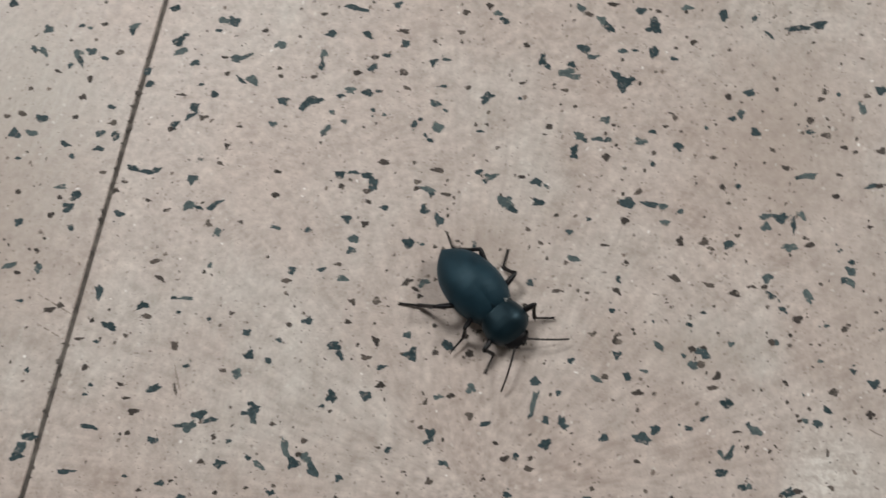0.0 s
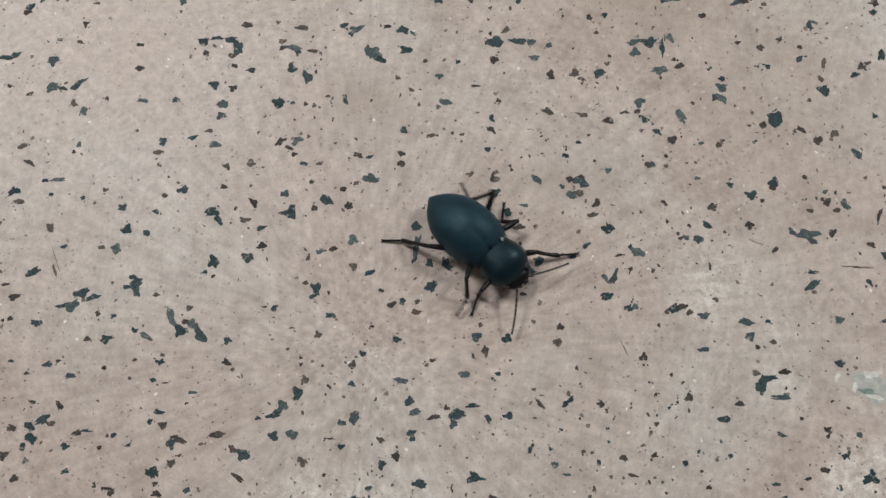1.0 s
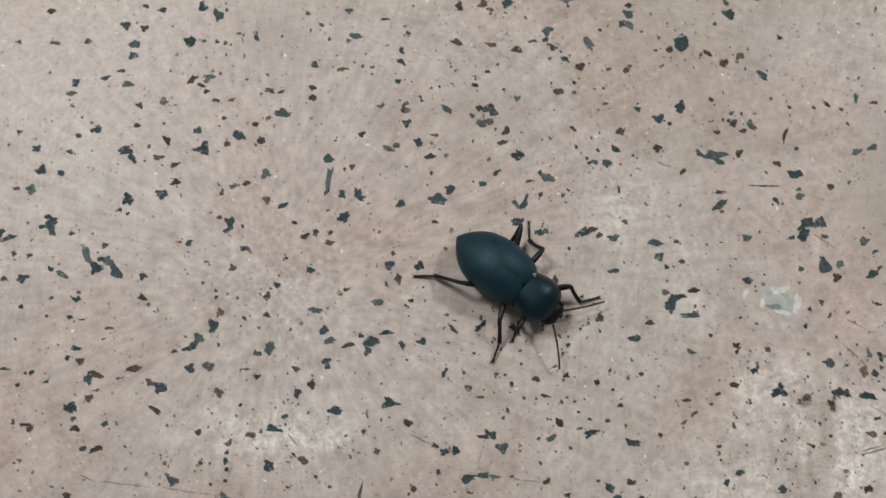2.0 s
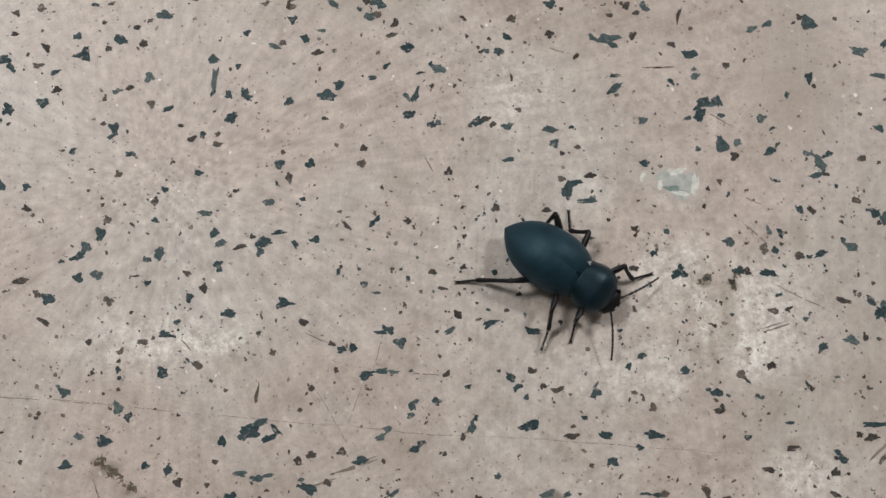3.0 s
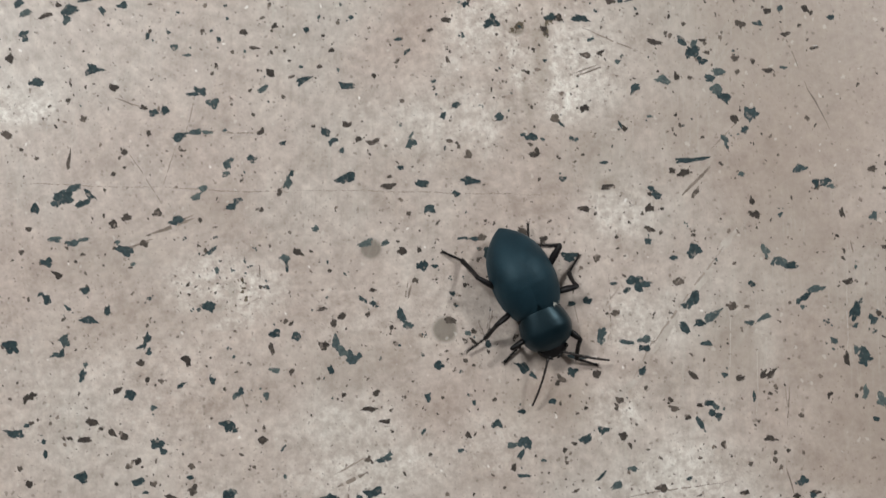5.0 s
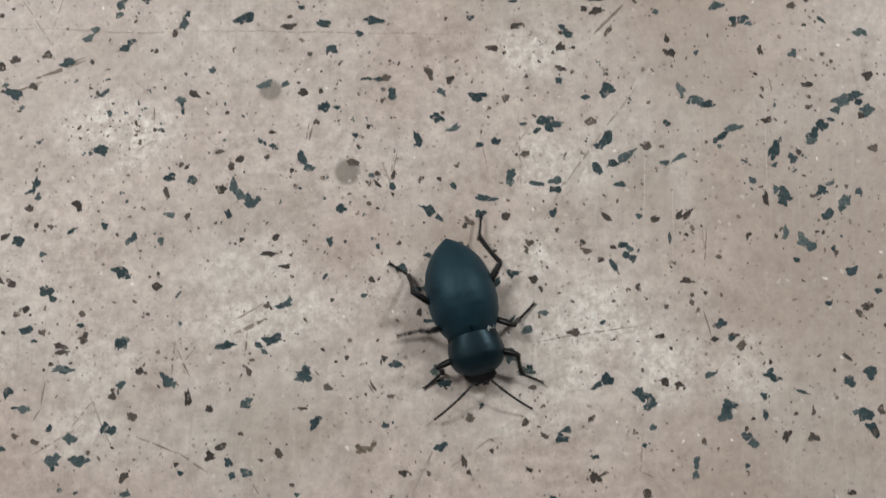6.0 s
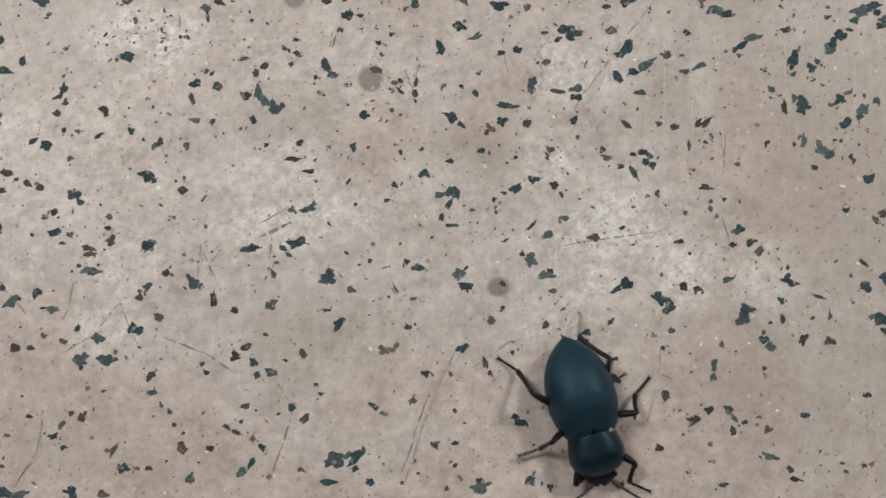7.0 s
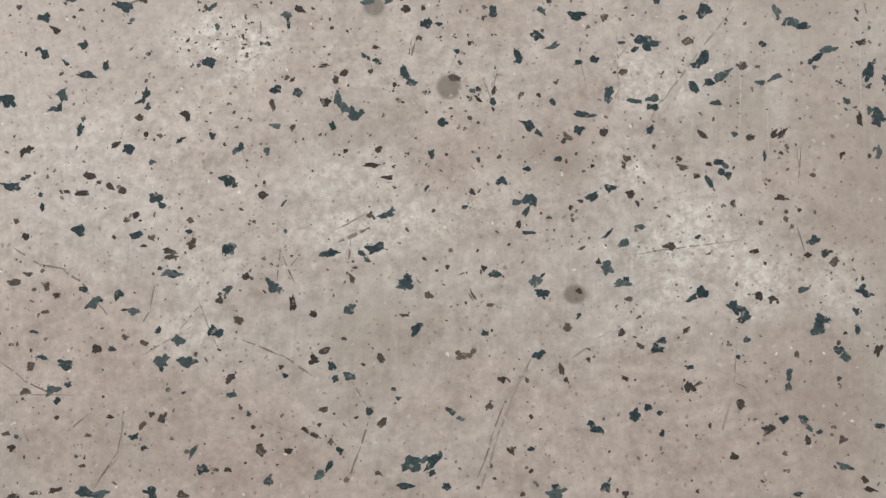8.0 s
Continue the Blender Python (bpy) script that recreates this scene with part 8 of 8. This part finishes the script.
scratch(1.4, -30.6, 3.5, 0.3, -50)
scratch(8.4, -26.4, 2.7, 0.3, -88)
scratch(27.0, -45.9, 12.8, 0.15, -65)
scratch(151.5, -76.3, 2.4, 0.35, -87)
scratch(-15.2, -57.7, 12.7, 0.3, -75)
scratch(41.5, -39.7, 15.4, 0.25, -11)
scratch(24.6, -57.7, 5.4, 0.45, 15)
scratch(31.1, -55.3, 8.0, 0.7, 13)
scratch(25.8, -31.9, 5.6, 0.25, -28)
scratch(71.3, -73.0, 2.6, 0.4, 71)
scratch(36.8, -35.0, 7.9, 0.2, -110)
scratch(31.6, -44.4, 7.5, 0.2, -115)
scratch(45.5, -65.7, 2.4, 0.3, -96)
scratch(45.8, -89.6, 1.9, 0.3, -91)
scratch(1.5, -100.3, 5.9, 0.38, -40)
scratch(5.5, -102.7, 4.8, 0.38, -21)
scratch(8.5, -104.5, 3.6, 0.38, -42)
scratch(10.3, -106.4, 2.9, 0.38, -57)
scratch(12.0, -109.0, 4.5, 0.30, -55)
scratch(13.7, -111.7, 3.1, 0.30, -66)
scratch(21.8, -109.8, 4.5, 0.30, -105)
scratch(20.5, -113.0, 3.6, 0.30, -125)
scratch(39.3, -121.1, 7.6, 0.35, -29)
scratch(44.5, -124.7, 6.4, 0.35, -42)
scratch(54.4, -137.5, 6.2, 0.34, -116)
scratch(51.9, -142.6, 6.6, 0.34, -117)
scratch(6.7, -129.3, 5.0, 0.25, 32)
scratch(14.7, -129.7, 4.1, 0.28, -102)
scratch(13.8, -133.1, 4.1, 0.28, -107)
scratch(11.0, -137.4, 7.7, 0.28, -131)
scratch(25.9, -136.7, 3.0, 0.70, -127)
scratch(43.7, -107.3, 5.8, 0.30, -102)
scratch(56.9, -104.1, 6.0, 0.70, 18)
scratch(134.9, -102.6, 6.7, 0.30, -104)
scratch(84.8, -80.5, 5.1, 0.25, -111)
scratch(77.0, -138.6, 7.5, 0.30, -118)
scratch(73.9, -144.5, 7.1, 0.30, -117)
scratch(104.2, 2.4, 6.0, 0.35, -37)
scratch(108.0, -20.0, 6.3, 0.35, -50)
scratch(75.6, 18.7, 4.7, 0.35, -22)
scratch(125.6, -60.6, 7.6, 0.70, 37)
scratch(94.4, 13.5, 6.2, 0.35, -4)
scratch(108.5, -13.8, 3.7, 0.30, -33)
scratch(107.3, -95.1, 6.9, 1.20, -147, RUBS, 0.0000075)
scratch(95.1, -127.7, 10.3, 1.20, -166, RUBS, 0.0000075)
# pale rubbed lines
for row in ((129.1, -72.5, 6.9, 1.3, -135), (123.9, -78.1, 8.4, 1.5, -132), (116.0, -86.2, 10.1, 1.4, -132), (132.7, -92.1, 7.7, 0.5, -104),
            (126.6, -91.5, 22.7, 0.22, -101), (130.6, -95.6, 15.7, 0.2, -102), (149.0, -85.3, 24.0, 0.2, -100), (110.8, -31.7, 9.1, 0.4, -24)):
    scratch(*row, RUBS, 0.000006)

# faint brown scuffs
SCUFFS = bmesh.new()
for row in ((124.2, -77.1, 12.0, 0.40, -136), (116.8, -84.3, 10.8, 0.45, -136), (111.0, -90.7, 8.2, 0.40, -127), (74.3, -145.6, 8.8, 0.50, 64), (78.0, -138.3, 9.0, 0.60, 62),
            (82.1, -131.6, 8.3, 0.50, 55), (114.6, -144.0, 7.9, 0.35, 68), (117.9, -135.4, 6.4, 0.40, 74), (93.7, -128.4, 7.1, 0.40, -151), (88.7, -131.1, 5.3, 0.35, -153),
            (14.2, -131.6, 8.4, 0.30, -100), (11.7, -137.1, 5.4, 0.30, -138), (30.7, -116.0, 9.5, 0.30, -73), (23.2, -117.8, 9.8, 0.30, 22), (40.4, -134.5, 5.3, 0.30, -28),
            (83.3, -82.2, 4.9, 0.30, -75), (84.2, -81.4, 5.3, 0.30, -107), (107.0, -79.1, 4.8, 0.35, 48), (100.2, -81.2, 8.0, 0.20, -90), (134.8, -101.4, 6.5, 0.25, -93),
            (56.7, -101.6, 6.4, 0.35, 22), (39.8, -87.5, 4.8, 0.30, -78), (43.6, -70.8, 3.7, 0.35, 24), (39.7, -72.1, 5.5, 0.30, -29)):
    scratch(*row, SCUFFS, 0.0000068)
scuffs = tagged(part("scuffs", SCUFFS, SCUFF, tiles[0, 0], "faint brown scuffed lines"), kind="stuff")
scuffs.matrix_basis = (GRID @ tiles[0, 0].matrix_basis).inverted()

rubs = tagged(part("rubbed_lines", RUBS, RUBBED, tiles[0, 0], "faint pale rubbed lines"), kind="stuff")
rubs.matrix_basis = (GRID @ tiles[0, 0].matrix_basis).inverted()
scratches = tagged(part("scratches", MARKS, SCRATCH, tiles[0, 0], "hair-thin dirty scratches"), kind="stuff")
scratches.matrix_basis = (GRID @ tiles[0, 0].matrix_basis).inverted()

# dark smears of dirt, each a trail of small flakes
SMEARS = bmesh.new()


def smear(points, wide, count):
    """Dirt flakes strewn along a line of points (mm)."""
    rng = random.Random(round(points[0][0] * 13))
    for _ in range(count):
        k = rng.randrange(len(points) - 1)
        f = rng.random()
        x = points[k][0] + (points[k + 1][0] - points[k][0]) * f + rng.gauss(0, wide)
        y = points[k][1] + (points[k + 1][1] - points[k][1]) * f + rng.gauss(0, wide)
        long = rng.uniform(0.3, 1.1)
        add_lobe(SMEARS, x, y, long, long * rng.uniform(0.3, 0.8), rng.uniform(0, 180), rng, rng.uniform(0.000008, 0.000016))


smear(((-16.1, -50.3), (-13.6, -51.8), (-11.9, -53.5)), 0.55, 60)
smear(((-11.9, -53.5), (-9.4, -55.8), (-7, -58.6)), 0.35, 30)
smear(((71.6, -126.3), (72.1, -127.1), (73.5, -127.4), (74.4, -126.4)), 0.12, 26)
smear(((40, -65.9), (42, -68), (40.3, -69.5)), 1.0, 9)
smear(((96.1, -28.5), (97.9, -27.6), (99.1, -26.7)), 0.3, 26)
smear(((102.4, -29.4), (103.3, -28.0), (103.8, -26.8)), 0.35, 16)
smears = tagged(part("dirt_smears", SMEARS, SMEAR, tiles[0, 0], "dark brown smears of dirt"), kind="stuff")
smears.matrix_basis = (GRID @ tiles[0, 0].matrix_basis).inverted()


def joint_crumbs():
    """Crumbs and broken edges along the joint."""
    rng = random.Random(17)
    bm = bmesh.new()
    for _ in range(150):
        p = GRID @ Vector((rng.choice((-1, 1)) * rng.gauss(0.00044, 0.00016), rng.uniform(-0.06, 0.1), 0))
        long = 0.2 + 0.9 * rng.random() ** 2
        add_lobe(bm, p.x / MM, p.y / MM, long, long * rng.uniform(0.4, 0.9), rng.uniform(0, 180), rng, rng.uniform(0.000008, 0.00002))
    ob = tagged(part("joint_crumbs", bm, GROUT, tiles[0, 0], "crumbling grey-brown joint filling"), kind="stuff")
    ob.matrix_basis = (GRID @ tiles[0, 0].matrix_basis).inverted()


joint_crumbs()


def pale_inclusion():
    """A pale stone with a greenish heart, let into the tile, and a fainter, worn one beside it."""
    rng = random.Random(3)
    for mat, x, y, long, wide, turn, top, label in ((PALE_GREEN, 95.3, -9.2, 7.2, 4.6, 165, 0.000016, "pale grey-green worn stone"),
                                                    (PALE_CHIP, 95.0, -6.9, 3.4, 1.2, 2, 0.000022, "whitish rim of the pale stone"),
                                                    (PALE_CHIP, 98.2, -9.9, 3.5, 1.4, 72, 0.000024, "whitish rim of the pale stone"),
                                                    (PALE_CHIP, 95.4, -11.2, 3.2, 0.8, 165, 0.000022, "whitish rim of the pale stone"),
                                                    (PALE_CHIP, 91.7, -9.2, 2.0, 0.8, 77, 0.000022, "whitish rim of the pale stone"),
                                                    (GREEN_FLECK, 94.0, -10.1, 3.1, 0.9, 168, 0.000028, "grey-green fleck in the pale stone"),
                                                    (RUBBED, 89.9, -7.5, 3.4, 2.4, 4, 0.000009, "faint worn pale stone"),
                                                    (PALE_CHIP, 88.6, -7.4, 1.9, 0.7, 73, 0.000014, "whitish edge of the faint stone")):
        bm = bmesh.new()
        add_lobe(bm, 0, 0, long, wide, turn, rng, top)
        ob = part("pale_chip", bm, mat, tiles[0, 0], label)
        ob.matrix_basis = (GRID @ tiles[0, 0].matrix_basis).inverted() @ pose(x * MM, y * MM, 0)


pale_inclusion()
lay_chips()
lay_far_chips()

# ---- what moves ----
# seconds, the beetle's middle (mm), its heading (degrees)
TRAIL = [
    (0, -2.0, 38.7, -44.8), (0.2, 0.5, 36.3, -43.5), (0.3, 3.7, 33.1, -44.7), (0.5, 9.5, 29.4, -48.5), (0.7, 12.5, 26.1, -42.9), (0.8, 15.2, 22.9, -42.0),
    (1, 21.4, 19.7, -43.1), (1.2, 25.4, 16.5, -39.5), (1.75, 38.0, 3.6, -41.0), (2.3, 50.7, -9.7, -41.7), (2.5, 57.6, -15.4, -46.5), (2.7, 61.6, -19.0, -40.5),
    (2.8, 64.8, -20.8, -38.5), (3, 71.2, -23.2, -40.0), (3.2, 73.3, -25.6, -44.4), (3.3, 75.2, -28.8, -50.0), (3.5, 80.2, -32.8, -51.0), (3.7, 81.7, -37.0, -58.5),
    (3.8, 83.2, -40.2, -60.8), (4, 85.3, -45.8, -73.5), (4.2, 87.1, -50.7, -70.0), (4.3, 88.0, -54.5, -70.0), (4.5, 91.2, -61.7, -75.0), (4.7, 92.0, -67.9, -71.0),
    (5.25, 91.6, -83.2, -77.0), (5.8, 90.2, -98.7, -83.5), (6, 92.6, -107.2, -84.0), (6.2, 94.2, -113.2, -75.0), (6.3, 95.3, -117.3, -66.0), (6.5, 98.6, -124.1, -74.0),
    (6.7, 99.6, -130.9, -71.5), (6.8, 101.5, -135.8, -72.5), (7, 103.3, -141.5, -83.7), (7.2, 104.3, -145.7, -86.0), (7.4, 103.3, -153.2, -85.6), (7.5, 104.5, -155.6, -86.6),
    (7.6, 106.0, -159.1, -86.6), (7.8, 107.0, -166.4, -86.1), (8, 107.8, -173.6, -86.0),
]
# the moments at which the first three legs are furthest back
STRIDES = [-0.41, 0.07, 0.57, 1.05, 1.53, 2.01, 2.5, 3.04, 3.57, 4.03, 4.52, 5.06, 5.6, 6.1, 6.57, 7.08, 7.58, 8.06, 8.55]
# seconds, how far the left and the right feeler point away from the heading (degrees)
SWEEPS = [(0, 45, 53), (0.3, 40, 30), (0.5, 48, 46), (0.8, 40, 55), (1, 56, 49), (1.2, 38, 35), (1.8, 50, 30), (2.3, 40, 50), (2.5, 52, 17), (2.8, 60, 30), (3, 57, 48),
          (3.3, 30, 52), (3.5, 47, 43), (3.7, 25, 40), (4, 56, 41), (4.2, 60, 20), (4.5, 70, 40), (4.7, 62, 32), (5.3, 45, 40), (5.8, 40, 18), (6, 35, 56), (6.3, 62, 20),
          (6.5, 27, 50), (7, 40, 62), (7.5, 45, 45), (8, 50, 40)]


# where each leg sets its foot down on the floor, step by step (mm)
FOOTFALLS = (
    ((-0.2, 24.3), (8.7, 17.1), (20.1, 5.8), (33.0, -2.9), (43.8, -14.3), (54.9, -27.6), (71.8, -36.8), (76.5, -45.8), (79.0, -56.8), (85.7, -71.2), (86.2, -87.8), (84.0, -102.2), (84.2, -118.7), (94.1, -136.8), (100.3, -153.6), (95.6, -166.5), (99.2, -183.6), (100.0, -197.6)),
    ((1.0, 46.5), (13.2, 35.9), (24.0, 23.9), (41.7, 17.3), (49.7, 5.0), (60.8, -6.7), (76.5, -19.2), (88.0, -25.7), (94.8, -39.6), (96.6, -57.1), (103.3, -74.4), (102.4, -90.6), (100.1, -106.6), (105.4, -123.6), (112.8, -139.9), (112.7, -157.5), (115.7, -173.4), (116.5, -187.4)),
    ((-16.5, 34.0), (-4.9, 23.7), (4.7, 15.0), (18.7, 2.9), (28.8, -6.6), (39.8, -18.1), (52.8, -30.5), (66.8, -39.0), (70.9, -46.1), (73.8, -57.1), (78.7, -73.9), (78.6, -87.8), (77.4, -99.5), (81.6, -119.9), (89.2, -139.5), (90.6, -151.7), (92.7, -166.6), (93.5, -180.6)),
    ((2.5, 49.2), (15.1, 39.4), (26.9, 27.5), (37.1, 20.1), (48.3, 8.6), (63.0, -5.8), (74.1, -12.6), (87.0, -24.6), (93.5, -38.5), (100.9, -53.1), (102.3, -70.9), (101.8, -87.1), (104.4, -107.7), (109.2, -118.7), (115.5, -138.2), (115.0, -153.5), (118.6, -170.5), (119.4, -184.5)),
    ((-18.4, 36.7), (-7.4, 31.1), (3.1, 20.6), (14.8, 10.2), (25.8, -0.9), (37.9, -11.5), (52.1, -23.9), (62.7, -29.0), (69.9, -37.6), (75.4, -51.3), (78.2, -66.8), (78.3, -80.5), (81.5, -97.3), (85.4, -114.8), (91.0, -131.2), (92.4, -144.3), (95.9, -161.4), (96.7, -175.4)),
    ((-15.5, 57.5), (-4.3, 47.0), (8.3, 37.7), (24.4, 29.1), (31.5, 17.3), (42.8, 5.7), (56.0, -6.2), (68.3, -15.1), (80.5, -24.9), (88.7, -37.1), (94.2, -52.5), (94.8, -70.0), (98.7, -86.7), (98.7, -102.3), (104.0, -117.4), (108.7, -135.6), (111.7, -151.9), (112.5, -165.9)),
)
LANDS, LIFTS = 0.46, 0.62  # when in the step a foot comes down, and for what share of it it stands


def trail_at(t):
    """The beetle's place and heading, gliding through the rows of its trail."""
    k = min(max(sum(row[0] <= t for row in TRAIL) - 1, 0), len(TRAIL) - 2)
    a, b = TRAIL[k], TRAIL[k + 1]
    before, after = TRAIL[max(0, k - 1)], TRAIL[min(len(TRAIL) - 1, k + 2)]
    long = b[0] - a[0]
    f = (t - a[0]) / long
    out = []
    for i in (1, 2, 3):
        m0 = (b[i] - before[i]) / (b[0] - before[0]) * long
        m1 = (after[i] - a[i]) / (after[0] - a[0]) * long
        out.append((2 * f ** 3 - 3 * f * f + 1) * a[i] + (f ** 3 - 2 * f * f + f) * m0 + (3 * f * f - 2 * f ** 3) * b[i] + (f ** 3 - f * f) * m1)
    return out


def step_count(t):
    for k, (a, b) in enumerate(zip(STRIDES, STRIDES[1:])):
        if a <= t < b:
            return k + (t - a) / (b - a)
    return 0.0


def basis(x, up):
    x = x.normalized()
    z = (up - x * up.dot(x)).normalized()
    return Matrix((x, z.cross(x), z)).transposed().to_4x4()


def limb_poses(row, falls, t):
    """The thigh in the beetle's space, the shin and the foot in the thigh's: the foot stands still on the floor, then swings to its next place."""
    hip, thigh, shin, shift, ahead, behind, aim_ahead, aim_behind = row
    count = step_count(t) + shift - LANDS
    n = max(0, math.floor(count))
    f = count - n
    now, then = Vector(falls[n]), Vector(falls[n + 1])
    if f < LIFTS:
        spot_now, lift, back = now, 0.0, f / LIFTS
    else:
        s = (f - LIFTS) / (1 - LIFTS)
        ease = s * s * (3 - 2 * s)
        spot_now, lift, back = now.lerp(then, ease), 1.5 * math.sin(math.pi * s), 1 - ease
    x, y, heading = trail_at(t)
    scale = K / MM
    d = spot_now - Vector((x, y))
    c, s = math.cos(radians(heading)), math.sin(radians(heading))
    tip = Vector(((d.x * c + d.y * s) / scale + 12.85, (d.y * c - d.x * s) / scale, 0.3 + lift))
    tip.y *= 1 - 0.12 * lift / 1.5  # a swinging foot is drawn in
    aim = radians(aim_ahead + (aim_behind - aim_ahead) * back)
    ankle = tip + Vector((-TARSUS * 0.98 * math.cos(aim), -TARSUS * 0.98 * math.sin(aim), 0.7))
    hip_up = Vector(hip) + Vector((0, 0, RAISED))
    line = ankle - hip_up
    far = min(line.length, 0.985 * (thigh + shin))
    line.normalize()
    pole = Vector(ahead).lerp(Vector(behind), back)
    pole = (pole - line * pole.dot(line)).normalized()
    bend = math.acos(max(-1, min(1, (thigh * thigh + far * far - shin * shin) / (2 * thigh * far))))
    upper = line * math.cos(bend) + pole * math.sin(bend)
    leg = Matrix.Translation(at(*hip)) @ basis(upper, pole)
    knee = hip_up + upper * thigh
    ankle = hip_up + line * far
    place = Vector((0, 0, RAISED))
    shank = Matrix.Translation(at(*(knee - place))) @ basis(ankle - knee, pole)
    foot = Matrix.Translation(at(*(ankle - place))) @ basis(tip - ankle, Vector((0, 0, 1)))
    back_in = leg.inverted()
    return leg, back_in @ shank, back_in @ foot


def motions():
    times = [k / 15 for k in range(121)]
    trail = [(t, *trail_at(t)) for t in times]
    walk(beetle, [(t, pose(x * MM, y * MM, 0, 0, 0, turn)) for t, x, y, turn in trail])
    for row, falls, limb in zip(LEGS, FOOTFALLS, SIX_LEGS):
        poses = [limb_poses(row, falls, t) for t in times]
        for k, ob in enumerate(limb):
            walk(ob, [(t, three[k]) for t, three in zip(times, poses)])
    for side, ob in FEELERS.items():
        rows = [(t, Matrix.Translation(at(25.2, side * 1.5 - 0.45, 2.8)) @ pose(0, 0, 0, 0, 12, side * (left if side > 0 else right))) for t, left, right in SWEEPS]
        walk(ob, rows)


motions()
